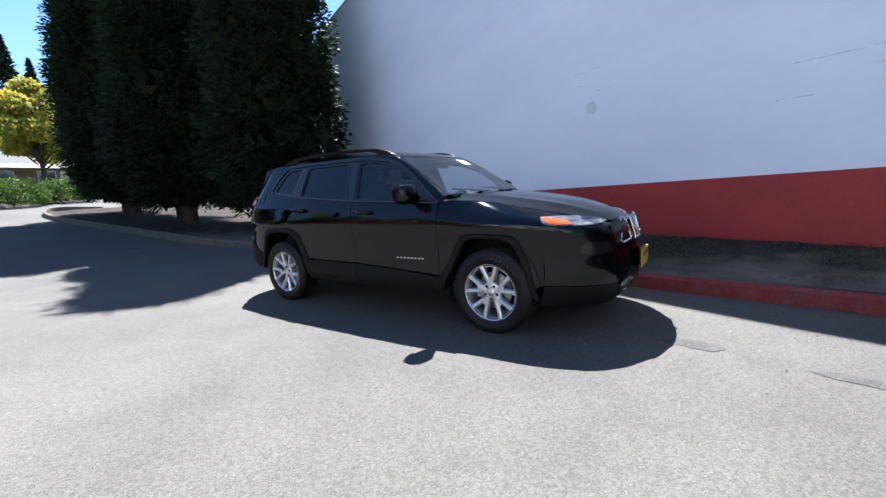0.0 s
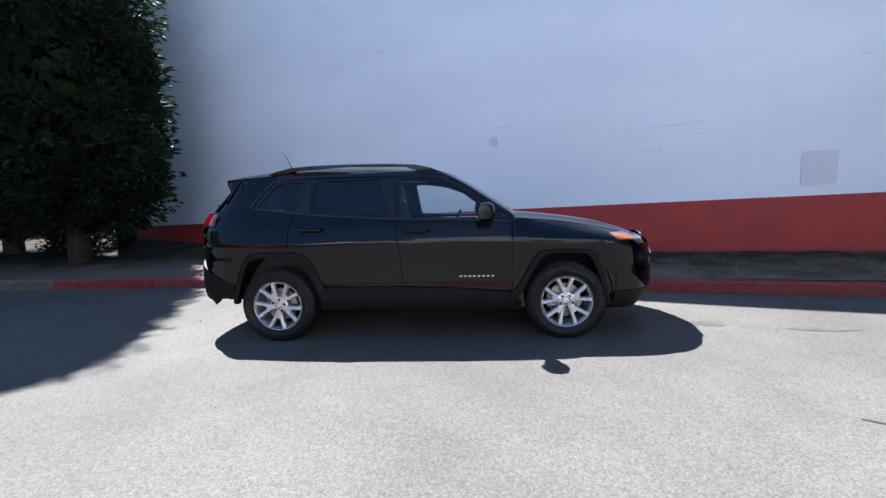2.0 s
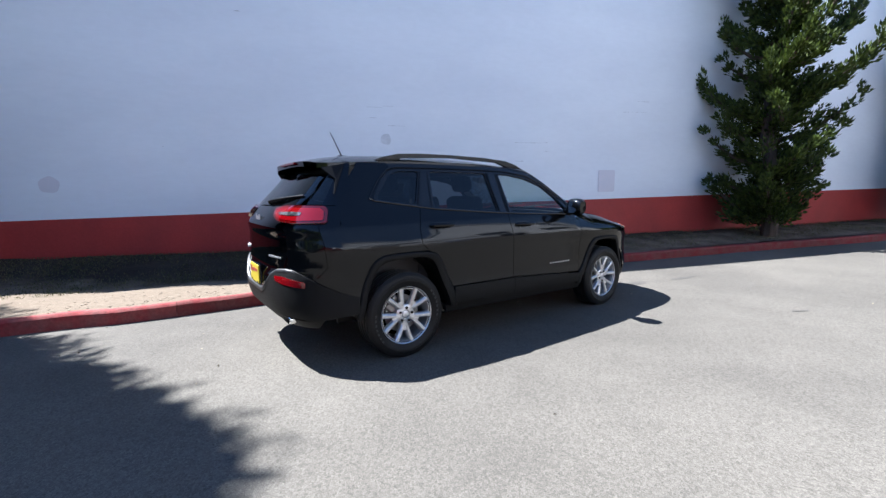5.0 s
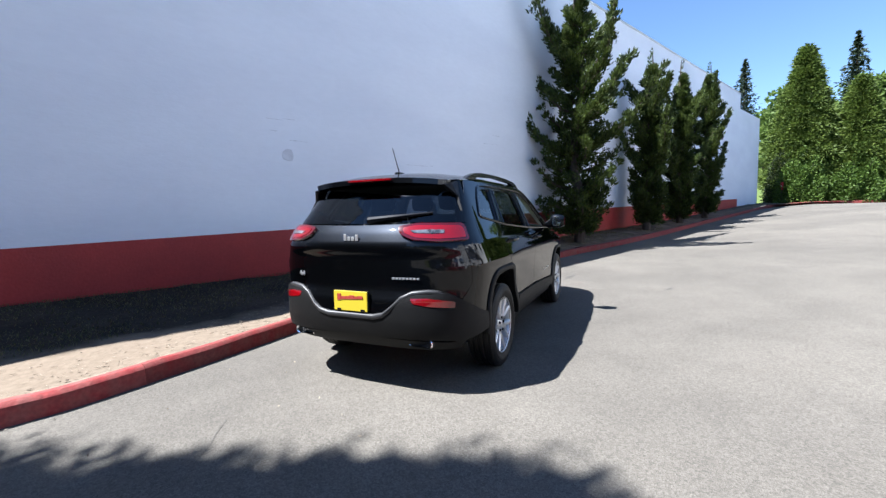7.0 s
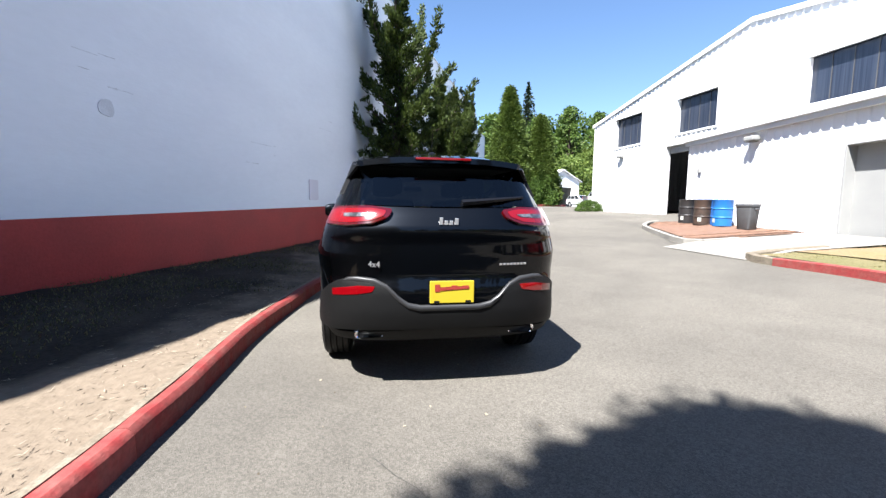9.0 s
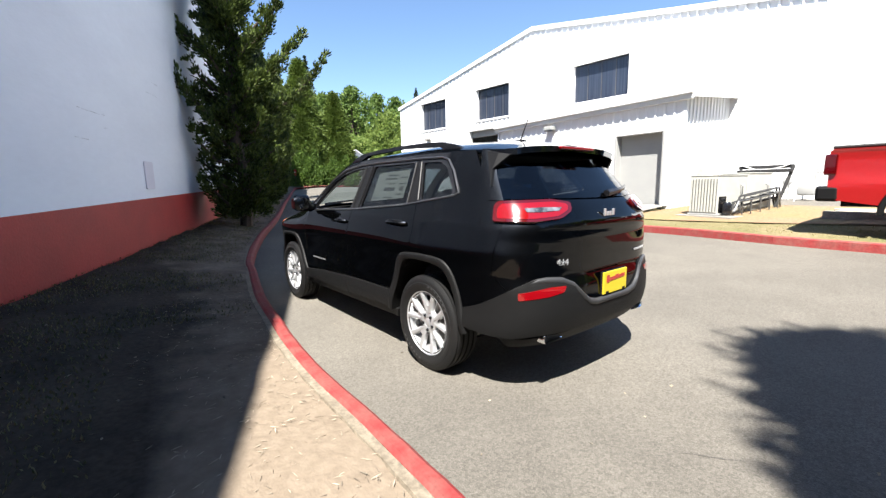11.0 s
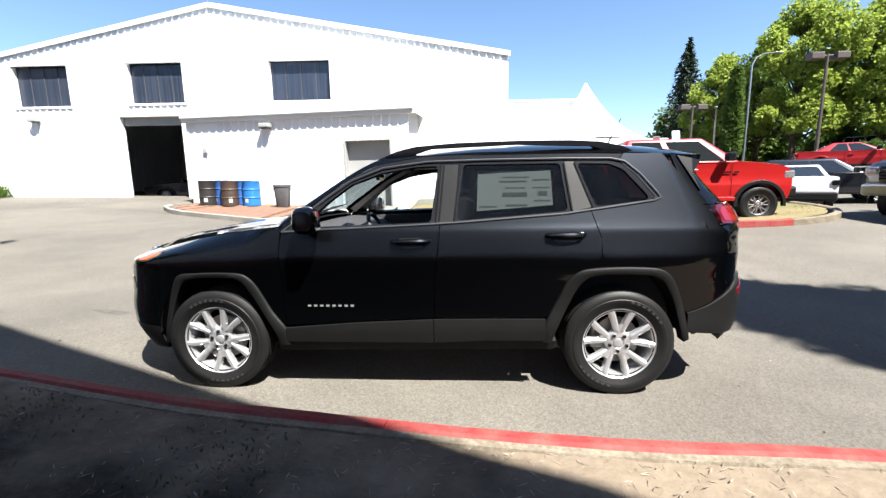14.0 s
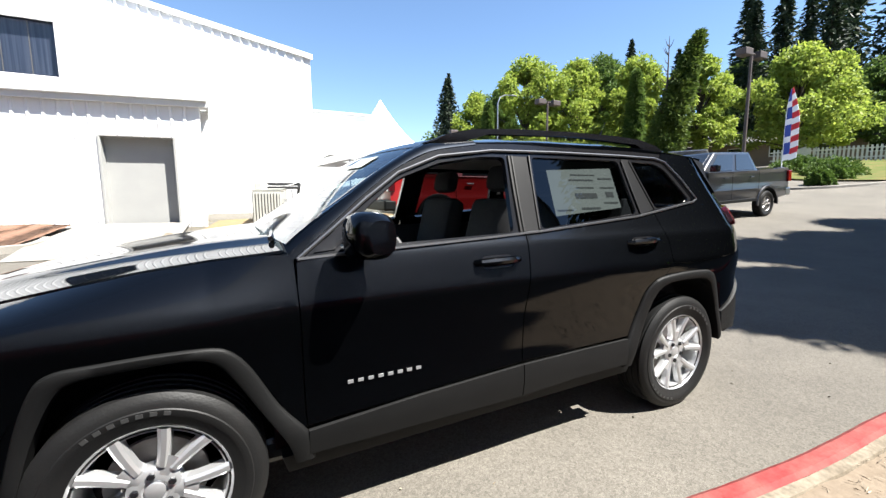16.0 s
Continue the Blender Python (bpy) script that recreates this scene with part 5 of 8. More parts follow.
    def fz(y, z):
        return (s_of(sgn * y, z, True), z)
    def sz(*pts):
        return [(sgn * a, z) for a, z in pts]
    head = patch("headlight", sz((0.80, 0.958), (0.70, 0.953), (0.60, 0.945), (0.50, 0.934), (0.43, 0.920), (0.375, 0.897), (0.40, 0.886), (0.50, 0.884), (0.60, 0.887), (0.70, 0.892), (0.755, 0.900), (0.785, 0.925)), ef, HEAD_LENS, suv, step=0.03, fold=0.01, lift=0.006, label="slim clear headlight with amber corner")
    patch("turn_signal", sz((0.79, 0.950), (0.70, 0.936), (0.63, 0.916), (0.60, 0.893), (0.70, 0.897), (0.745, 0.905), (0.772, 0.926)), ef, AMBER, head, step=0.03, fold=0.004, lift=0.011)
    patch("lamp_pod", rounded([fz(0.70, 0.76), fz(0.52, 0.75), fz(0.50, 0.66), fz(0.66, 0.655), fz(0.73, 0.69)], 0.02), ef, GLOSS_BLACK, suv, step=0.03, fold=0.01, lift=0.004)
    # rear lamp and reflector
    er = end_point(False)
    def rz(y, z):
        return (s_of(sgn * y, z, False), z)
    tail = patch("tail_light", rounded([(sgn * 0.765, 1.205), (sgn * 0.73, 1.232), rz(0.5, 1.235), rz(0.37, 1.215), rz(0.40, 1.165), rz(0.5, 1.125), rz(0.66, 1.11), (sgn * 0.765, 1.115)], 0.02), er, DARK_LENS, suv, step=0.03, fold=0.014, lift=0.022, label="red wrap-round tail light with a clear band")
    patch("lamp_lens", rounded([(sgn * 0.735, 1.192), (sgn * 0.70, 1.214), rz(0.5, 1.219), rz(0.41, 1.204), rz(0.43, 1.17), rz(0.52, 1.138), rz(0.66, 1.126), (sgn * 0.735, 1.130)], 0.016), er, RED_LENS, tail, step=0.03, fold=0.004, lift=0.025)
    patch("reversing_lens", rounded([rz(0.68, 1.184), rz(0.60, 1.188), rz(0.47, 1.184), rz(0.50, 1.168), rz(0.62, 1.162), rz(0.68, 1.164)], 0.006), er, HEAD_LENS, tail, step=0.03, fold=0.004, lift=0.028)
    patch("reflector", rounded([(sgn * 0.58, 0.698), rz(0.60, 0.724), rz(0.49, 0.722), rz(0.51, 0.690), rz(0.61, 0.672), (sgn * 0.58, 0.654)], 0.01), er, RED_LENS, suv, step=0.03, fold=0.01, lift=0.017)
    # exhaust tip
    bm = bmesh.new()
    ring = rounded([(0.085, 0.030), (-0.07, 0.034), (-0.10, -0.026), (0.085, -0.032)], 0.04, 4)
    o = [[bm.verts.new((x, sgn * 0.53 + sgn * a * k, 0.398 + b * k)) for a, b in ring] for x, k in ((-2.05, 1.12), (-2.196, 1.12), (-2.204, 1.04), (-2.196, 0.90), (-2.16, 0.86))]
    for a, b in zip(o, o[1:]):
        for j in range(len(ring)):
            bm.faces.new((a[j], a[(j + 1) % len(ring)], b[(j + 1) % len(ring)], b[j]))
    ex = part("exhaust_tip", bm, CHROME, suv, "bright chrome exhaust tip", smooth=30)
    bm = bmesh.new()
    prism(bm, [(sgn * 0.53 + sgn * a * 0.88, 0.398 + b * 0.88) for a, b in ring], -2.18, -2.17, "x")
    part("exhaust_core", bm, BLACK_RUBBER, ex)
    # seats
    for x, y in ((0.02, 0.37), (-0.82, 0.37)):
        bm = bmesh.new()
        box(bm, x - 0.25, x + 0.27, sgn * y - 0.25, sgn * y + 0.25, 0.55, 0.74, 0.05)
        box(bm, -0.07, 0.07, -0.24, 0.24, 0.0, 0.62, 0.055, pose(x - 0.24, sgn * y, 0.70, 0, -14, 0))
        seat = part("seat", bm, SEAT_CLOTH, suv, "dark cloth seat", smooth=40)
        bm = bmesh.new()
        box(bm, -0.05, 0.05, -0.13, 0.13, 0.66, 0.82, 0.045, pose(x - 0.25, sgn * y, 0.70, 0, -12, 0))
        part("headrest", bm, SEAT_CLOTH, seat, smooth=40)


both(one_side)

# hood, roof, glass, nose and tail
def hood_point(x, v):
    e, c = crown(x), curve_at(CENTRE, x)
    y = v * (half(min(x, 2.19), e) - 0.002)
    bulge = 0.012 * math.exp(-((abs(v) - 0.62) / 0.12) ** 2) * min(1.0, max(0.0, (2.1 - x) / 0.3))
    return Vector((x, y, e + max(0.0, c - e) * (1 - abs(v) ** 2.0) + bulge))


patch("hood", [(0.90, -0.97), (0.90, 0.97), (1.2, 0.985), (2.05, 0.985), (2.175, 0.92), (2.235, 0.6), (2.262, 0.0), (2.235, -0.6), (2.175, -0.92), (2.05, -0.985), (1.2, -0.985)], hood_point, PAINT, suv, step=0.03, fold=0.012)
ROOF_E = [(-2.05, 1.545), (-1.9, 1.555), (-1.5, 1.583), (-1.0, 1.60), (-0.5, 1.60), (0.0, 1.578), (0.22, 1.538), (0.3, 1.51)]
ROOF_C = [(-2.05, 1.578), (-1.95, 1.60), (-1.75, 1.64), (-1.5, 1.665), (-1.0, 1.682), (-0.5, 1.672), (0.0, 1.632), (0.22, 1.595), (0.3, 1.575)]


def roof_point(x, v):
    e, c = curve_at(ROOF_E, x), curve_at(ROOF_C, x)
    y = 0.655 - 0.05 * max(0.0, -x - 1.5) if x < -0.2 else 0.655 + 0.03 * (x + 0.2)
    return Vector((x, v * y, e + (c - e) * (1 - abs(v) ** 2.8)))


patch("roof", [(0.24, -0.98), (0.28, -0.5), (0.29, 0), (0.28, 0.5), (0.24, 0.98), (-0.5, 1.0), (-1.72, 1.0), (-1.78, 0), (-1.72, -1.0), (-0.5, -1.0)], roof_point, PAINT, suv, step=0.07, fold=0.02)
spoiler = patch("spoiler", [(-1.725, -0.99), (-1.785, 0), (-1.725, 0.985), (-1.86, 0.965), (-1.93, 0.90), (-1.972, 0.6), (-1.982, 0.0), (-1.972, -0.6), (-1.93, -0.90), (-1.86, -0.965)], roof_point, PAINT, suv, step=0.05, fold=0.04)
part("brake_light", new_box(-1.992, -1.975, -0.20, 0.20, 1.572, 1.59, 0.004), RED_LENS, spoiler)


def screen_point(u, r):
    z = 1.15 + 0.425 * r + 0.02 * (1 - u * u) * (1 - r)
    x = curve_at([(1.10, 1.03), (1.17, 0.955), (1.30, 0.765), (1.46, 0.52), (1.55, 0.36), (1.60, 0.24)], z) - 0.085 * u * u
    return Vector((x, u * (flank(min(x, 0.78), z) - 0.028), z))


w = patch("windscreen", [(-1, 0), (-0.5, 0), (0, 0), (0.5, 0), (1, 0), (1, 1), (0.5, 1), (0, 1), (-0.5, 1), (-1, 1)], screen_point, SCREEN_GLASS, suv, step=0.1, fold=0.0)
w.visible_shadow = False
SIDE_LINE = [(0, 0.88), (0.2, 0.70), (0.4, 0.56), (0.6, 0.41), (0.8, 0.22), (1, -0.02)]
SIDE_UP = [(0, 1.09), (0.2, 1.235), (0.4, 1.345), (0.6, 1.447), (0.8, 1.532), (1, 1.572)]


def pillar_point(sgn):
    def at_p(u, v):
        k = u / 0.1
        x, z = curve_at(SIDE_LINE, v), curve_at(SIDE_UP, v)
        a = Vector((x, sgn * (half(x, z) + 0.001), z))
        b = screen_point(sgn * 0.94, min(1.0, v / 0.8)) if v <= 0.8 else screen_point(sgn * 0.94, 1.0).lerp(roof_point(-0.02, sgn * 0.90), (v - 0.8) / 0.2)
        return a.lerp(b, k) + Vector((0.35, sgn * 0.6, 0.7)) * (0.055 * k * (1 - k))
    return at_p


for sgn in (1, -1):
    patch("a_pillar", [(0, 0), (0.1, 0), (0.1, 1), (0, 1)], pillar_point(sgn), PAINT, suv, step=0.033, fold=0.004)
patch("screen_band", [(-0.95, 0.94), (0.95, 0.94), (0.95, 1.03), (-0.95, 1.03)], screen_point, GLOSS_BLACK, suv, step=0.1, fold=0.0, lift=0.002)
patch("inspection_label", [(0.3, 0.72), (0.62, 0.72), (0.62, 0.86), (0.3, 0.86)], screen_point, PAPER, suv, step=0.1, fold=0.0, lift=0.005)
# cowl and wipers
bm = bmesh.new()
pts = []
for x, z in ((0.86, 1.13), (0.95, 1.135), (1.02, 1.128), (0.98, 1.09)):
    pts.append([bm.verts.new((x - 0.06 * (y / 0.78) ** 2, y, z - 0.03 * (y / 0.78) ** 2)) for y in [(-0.78 + 0.13 * k) for k in range(13)]])
for a, b in zip(pts, pts[1:]):
    for k in range(12):
        bm.faces.new((a[k], a[k + 1], b[k + 1], b[k]))
part("cowl", bm, CLADDING, suv, smooth=True)
for y0, y1 in ((0.62, -0.02), (0.02, -0.6)):
    bm = tube(bmesh.new(), [(0.93, y0, 1.155), (0.89, (y0 + y1) / 2, 1.185), (0.86, y1, 1.205)], [0.012, 0.01, 0.006], 6)
    part("windscreen_wiper", bm, GLOSS_BLACK, suv, smooth=True)

ef, er = end_point(True), end_point(False)


def yz(y, z, front):
    return (s_of(y, z, front), z)


def top_s(s):
    """The hood line on the nose."""
    lo, hi = 0.6, 1.0
    for _ in range(24):
        m = (lo + hi) / 2
        if m < crown(ef(s, m).x):
            lo = m
        else:
            hi = m
    return lo - 0.006


nose_top = [(k / 40 * 0.784, top_s(k / 40 * 0.784)) for k in range(-40, 41)]
front = patch("front_bumper", [(-0.7965, 0.44), (-0.3, 0.42), (0, 0.41), (0.3, 0.42), (0.7965, 0.44), (0.7965, 0.6), (0.793, 0.75), (0.784, 0.88)] + nose_top[::-1] + [(-0.784, 0.88), (-0.793, 0.75), (-0.7965, 0.6)], ef, PAINT, suv, step=0.05, fold=0.02)
patch("lower_fascia", [(-0.80, 0.27), (-0.3, 0.22), (0, 0.21), (0.3, 0.22), (0.80, 0.27), (0.80, 0.432), (0.3, 0.412), (0, 0.402), (-0.3, 0.412), (-0.80, 0.432)], ef, CLADDING, suv, step=0.05, fold=0.05)
patch("intake", [yz(-0.45, 0.50, True), yz(-0.38, 0.30, True), yz(0.38, 0.30, True), yz(0.45, 0.50, True)], ef, GLOSS_BLACK, front, step=0.05, fold=0.0, lift=0.006)
grille = patch("grille", [yz(-0.49, 0.90, True), yz(-0.47, 0.715, True), yz(0.47, 0.715, True), yz(0.49, 0.90, True), yz(0, 0.915, True)], ef, GLOSS_BLACK, front, step=0.04, fold=0.0, lift=0.005)
for k in range(-3, 4):
    y, hw = k * 0.125, 0.044
    loop = rounded([(y - hw, 0.905), (y + hw, 0.905), (y + hw * 0.9, 0.722), (y - hw * 0.9, 0.722)], 0.02, 3)
    pts = [end_point(True, 0.017)(s_of(a, b, True), b) for a, b in loop]
    part("grille_slot", tube(bmesh.new(), pts + pts[:2], 0.0085, 6, False), CHROME, grille, smooth=True)


def number_plate(name, x, y, z, way, label):
    pl = part(name, new_box(-0.006, 0.006, -0.148, 0.148, -0.074, 0.074, 0.004), PLATE_YELLOW, suv, label)
    pl.matrix_local = Matrix.Translation((x, y, z)) @ Matrix.Rotation(0 if way > 0 else math.pi, 4, "Z")
    for k, (a, b, c, d) in enumerate(((-0.115, -0.082, 0.004, 0.052), (-0.086, -0.04, 0.012, 0.034), (-0.046, 0.0, 0.014, 0.036), (-0.006, 0.036, 0.016, 0.044), (0.03, 0.07, 0.018, 0.038), (0.066, 0.112, 0.02, 0.042))):
        part("plate_bar", new_box(0.0065, 0.0085 + 0.0004 * (k % 2), a, b, c, d, 0.003), PLATE_RED, pl)
    for y0 in (-0.12, 0.09):
        part("plate_bar", new_box(0.0065, 0.0085, y0, y0 + 0.035, -0.071, -0.056, 0.002), GLOSS_BLACK, pl)
    part("plate_frame", new_box(-0.02, -0.007, -0.152, 0.152, -0.078, 0.078, 0.004), GLOSS_BLACK, pl)


number_plate("front_plate", 2.372, 0, 0.56, 1, "yellow dealer plate with dark red print")
number_plate("rear_plate", -2.297, -0.012, 0.688, -1, "yellow dealer plate with dark red print")

# tail
dip = [(0.61, 0.783), (0.50, 0.773), (0.42, 0.738), (0.34, 0.66), (0.28, 0.617), (0.20, 0.60)]
wrap = [(0.655, 0.705), (0.52, 0.752), (0.43, 0.777)]
edge = [(-s, z) for s, z in wrap] + [yz(-y, z, False) for y, z in dip] + [yz(y, z, False) for y, z in dip[::-1]] + wrap[::-1]
bump = patch("rear_bumper", [(-0.945, 0.562), (-0.86, 0.602), (-0.79, 0.64)] + edge + [(0.79, 0.64), (0.86, 0.602), (0.945, 0.562), (0.945, 0.44), (0.75, 0.42), (0.6, 0.415), (0.45, 0.43), (0.3, 0.435), (0, 0.44), (-0.3, 0.435), (-0.45, 0.43), (-0.6, 0.415), (-0.75, 0.42), (-0.945, 0.44)], er, CLADDING, suv, step=0.045, fold=0.03, lift=0.014)
patch("rear_valance", [(-0.7, 0.41), (-0.5, 0.40), (0, 0.43), (0.5, 0.40), (0.7, 0.41), (0.6, 0.345), (0.3, 0.335), (-0.3, 0.335), (-0.6, 0.345)], er, CLADDING, suv, step=0.06, fold=0.06)
lo = [(s, z + 0.006) for s, z in edge]
bm = bmesh.new()
rows = []
for n_, (s_, z_) in enumerate(edge):
    base = er(s_, z_)
    ease = min(1.0, 0.15 + min(n_, len(edge) - 1 - n_) / 4)
    side_out = Vector((-0.014, 0.010 * (1 if s_ > 0 else -1) * abs(s_) ** 3, 0))
    rows.append([bm.verts.new(base + side_out * k * (0.5 + 0.5 * ease) + Vector((0, 0, dz * ease))) for k, dz in ((0.3, 0.004), (1.25, 0.001), (1.75, -0.008), (1.6, -0.030), (1.0, -0.036))])
for a, b in zip(rows, rows[1:]):
    for k in range(4):
        bm.faces.new((a[k], a[k + 1], b[k + 1], b[k]))
part("bumper_lip", bm, LIP, bump, "satin grey lip", smooth=50)
gate = patch("tailgate", [(-0.745, 0.80)] + lo + [(0.745, 0.80), (0.70, 1.10), (0.685, 1.24), (0.30, 1.245), (0.0, 1.235), (-0.30, 1.245), (-0.685, 1.24), (-0.70, 1.10)], er, PAINT, suv, step=0.045, fold=0.012)
for sgn in (1, -1):
    patch("tail_corner", [(sgn * a, z) for a, z in ((0.60, 0.62), (0.657, 0.703), (0.749, 0.80), (0.704, 1.10), (0.689, 1.24), (0.86, 1.24), (0.86, 0.58))], er, PAINT, suv, step=0.05, fold=0.01)
rg = patch("rear_glass", [(-0.69, 1.25), (-0.3, 1.252), (0, 1.245), (0.3, 1.252), (0.69, 1.25), (0.705, 1.40), (0.69, 1.56), (0, 1.575), (-0.69, 1.56), (-0.705, 1.40)], er, TINT_GLASS, gate, step=0.06, fold=0.0)
rg.visible_shadow = False
for sgn in (1, -1):
    patch("d_pillar", [(0.69 * sgn, 1.245), (0.88 * sgn, 1.245), (0.89 * sgn, 1.40), (0.88 * sgn, 1.575), (0.69 * sgn, 1.575), (0.705 * sgn, 1.40)], er, PAINT, suv, step=0.05, fold=0.015)
for sgn in (1, -1):
    bm = bmesh.new()
    fin = [er(sgn * 0.78, 1.56), roof_point(-1.84, sgn * 0.985) - Vector((0, 0, 0.022)), roof_point(-1.91, sgn * 0.945) - Vector((0, 0, 0.035)), er(sgn * 0.762, 1.44) + Vector((-0.02, 0, 0)), er(sgn * 0.775, 1.33) + Vector((-0.006, sgn * 0.002, 0))]
    a_ = [bm.verts.new(p + Vector((0, sgn * 0.012, 0))) for p in fin]
    b_ = [bm.verts.new(p - Vector((0, sgn * 0.012, 0))) for p in fin]
    bm.faces.new(a_)
    bm.faces.new(b_[::-1])
    for k in range(5):
        bm.faces.new((a_[k], a_[(k + 1) % 5], b_[(k + 1) % 5], b_[k]))
    part("spoiler_fin", bm, PILLAR, spoiler)
bm = tube(bmesh.new(), [er(-0.02, 1.27) + Vector((-0.02, 0, 0)), er(-0.1, 1.285) + Vector((-0.03, 0, 0)), er(-0.22, 1.30) + Vector((-0.025, 0, 0)), er(-0.44, 1.318) + Vector((-0.015, 0, 0))], [0.026, 0.02, 0.015, 0.009], 6)
part("rear_wiper", bm, RAIL, gate, smooth=True)
# marque as plain bright strokes, and the lettered drive badge
for k, (y, h) in enumerate(((0.055, 0.05), (0.022, 0.03), (-0.012, 0.03), (-0.048, 0.045))):
    part("marque_bar", new_box(-0.004, 0.004, y - 0.012, y + 0.012, 1.125, 1.125 + h, 0.003), ALLOY, gate).location = (er(0.0, 1.13).x - 0.006, 0, 0)


def lettering(name, body, size, m, mat, parent):
    cu = bpy.data.curves.new(name, "FONT")
    cu.body, cu.size, cu.extrude, cu.align_x = body, size, 0.003, "CENTER"
    tmp = new(name, cu)
    me = bpy.data.meshes.new_from_object(tmp.evaluated_get(bpy.context.evaluated_depsgraph_get()))
    bpy.data.objects.remove(tmp)
    me.materials.append(mat)
    ob = part(name, me, None, parent)
    ob.matrix_local = m
    return ob


p = er(s_of(0.5, 0.86, False), 0.86)
lettering("drive_badge", "4x4", 0.055, Matrix.Translation((p.x - 0.008, p.y, 0.85)) @ Matrix.Rotation(radians(-90 - 22), 4, "Z") @ Matrix.Rotation(radians(90), 4, "X"), ALLOY, gate)
for k in range(8):
    y = -0.36 - k * 0.026
    q = er(s_of(y, 0.86, False), 0.86)
    part("trim_badge_bar", new_box(-0.004, 0.004, -0.009, 0.009, -0.007, 0.007, 0.002), ALLOY, gate).matrix_local = Matrix.Translation((q.x - 0.006, q.y, 0.862)) @ Matrix.Rotation(radians(18), 4, "Z")

# antenna
ant = part("antenna", tube(bmesh.new(), [(-1.48, 0.02, 1.665), (-1.50, 0.02, 1.71), (-1.585, 0.022, 1.885)], [0.008, 0.005, 0.0028], 6), GLOSS_BLACK, suv, smooth=True)
part("antenna_base", new_box(-1.53, -1.43, -0.005, 0.045, 1.655, 1.685, 0.01), GLOSS_BLACK, ant)

# window label on one rear door
def label_point(x, z):
    return Vector((x, half(x, z) - 0.022, z))


lab = patch("price_label", [(-0.43, 1.215), (-0.44, 1.455), (-0.92, 1.475), (-0.925, 1.25)], label_point, PAPER, suv, step=0.08, fold=0.0, label="printed pale price label inside the window")
for x0, x1, z0, z1 in ((-0.60, -0.76, 1.305, 1.333), (-0.58, -0.76, 1.40, 1.409), (-0.45, -0.56, 1.24, 1.248), (-0.62, -0.76, 1.245, 1.256), (-0.60, -0.78, 1.43, 1.436), (-0.80, -0.91, 1.41, 1.418), (-0.80, -0.91, 1.36, 1.366), (-0.80, -0.91, 1.275, 1.283), (-0.62, -0.75, 1.36, 1.366), (-0.83, -0.89, 1.31, 1.34)):
    patch("label_bar", [(x0, z0), (x1, z0), (x1, z1), (x0, z1)], lambda x, z: label_point(x, z) + Vector((0, 0.002, 0)), PRINT, lab, step=0.1, fold=0.0)

# inside and underneath
part("floor_pan", new_box(-1.62, 1.95, -0.72, 0.72, 0.24, 0.36, 0.03), GLOSS_BLACK, suv)
part("cabin_floor", new_box(-0.86, 0.86, -0.76, 0.76, 0.36, 0.56, 0.02), DASH, suv)
bm = bmesh.new()
prism(bm, [(0.42, 0.62), (0.42, 0.98), (0.50, 1.045), (0.66, 1.075), (0.93, 1.095), (0.95, 0.6)], -0.78, 0.78, "y")
part("dashboard", bm, DASH, suv)
bm = bmesh.new()
lathe(bm, [(0.19 + 0.016 * math.cos(a), 0.016 * math.sin(a)) for a in (2 * math.pi * k / 8 for k in range(8))], 32, "z", pose(0.30, 0.37, 1.0, 0, -66, 0), True)
tube(bm, [pose(0.30, 0.37, 1.0, 0, -66, 0) @ Vector(p) for p in ((0, -0.19, 0), (0, 0, 0.02), (0, 0.19, 0))], 0.022, 6)
tube(bm, [pose(0.30, 0.37, 1.0, 0, -66, 0) @ Vector(p) for p in ((-0.18, 0, 0), (0, 0, 0.02), (0, 0, -0.18))], 0.03, 6)
sw = part("steering_wheel", bm, DASH, suv, smooth=True)
part("wheel_spoke", new_box(-0.10, 0.02, -0.035, 0.035, -0.03, -0.022, 0.006, pose(0.30, 0.37, 1.0, 0, -66, 0)), SATIN, sw, smooth=30)
for sgn in (1, -1):
    bm = bmesh.new()
    for v in (0.05, 0.3, 0.55, 0.8):
        p_, q_ = pillar_point(sgn)(0.01, v), pillar_point(sgn)(0.095, v)
        for c in (p_, q_):
            bm.verts.new(c - Vector((0.03, sgn * 0.035, 0.02)))
    bm.verts.ensure_lookup_table()
    for k in range(3):
        bm.faces.new([bm.verts[2 * k + d] for d in (0, 1, 3, 2)])
    part("pillar_lining", bm, HEADLINER, suv)
part("inner_mirror", new_box(0.35, 0.38, -0.11, 0.11, 1.43, 1.49, 0.015), GLOSS_BLACK, suv)
part("headliner", new_box(-1.75, 0.15, -0.6, 0.6, 1.535, 1.55), HEADLINER, suv)
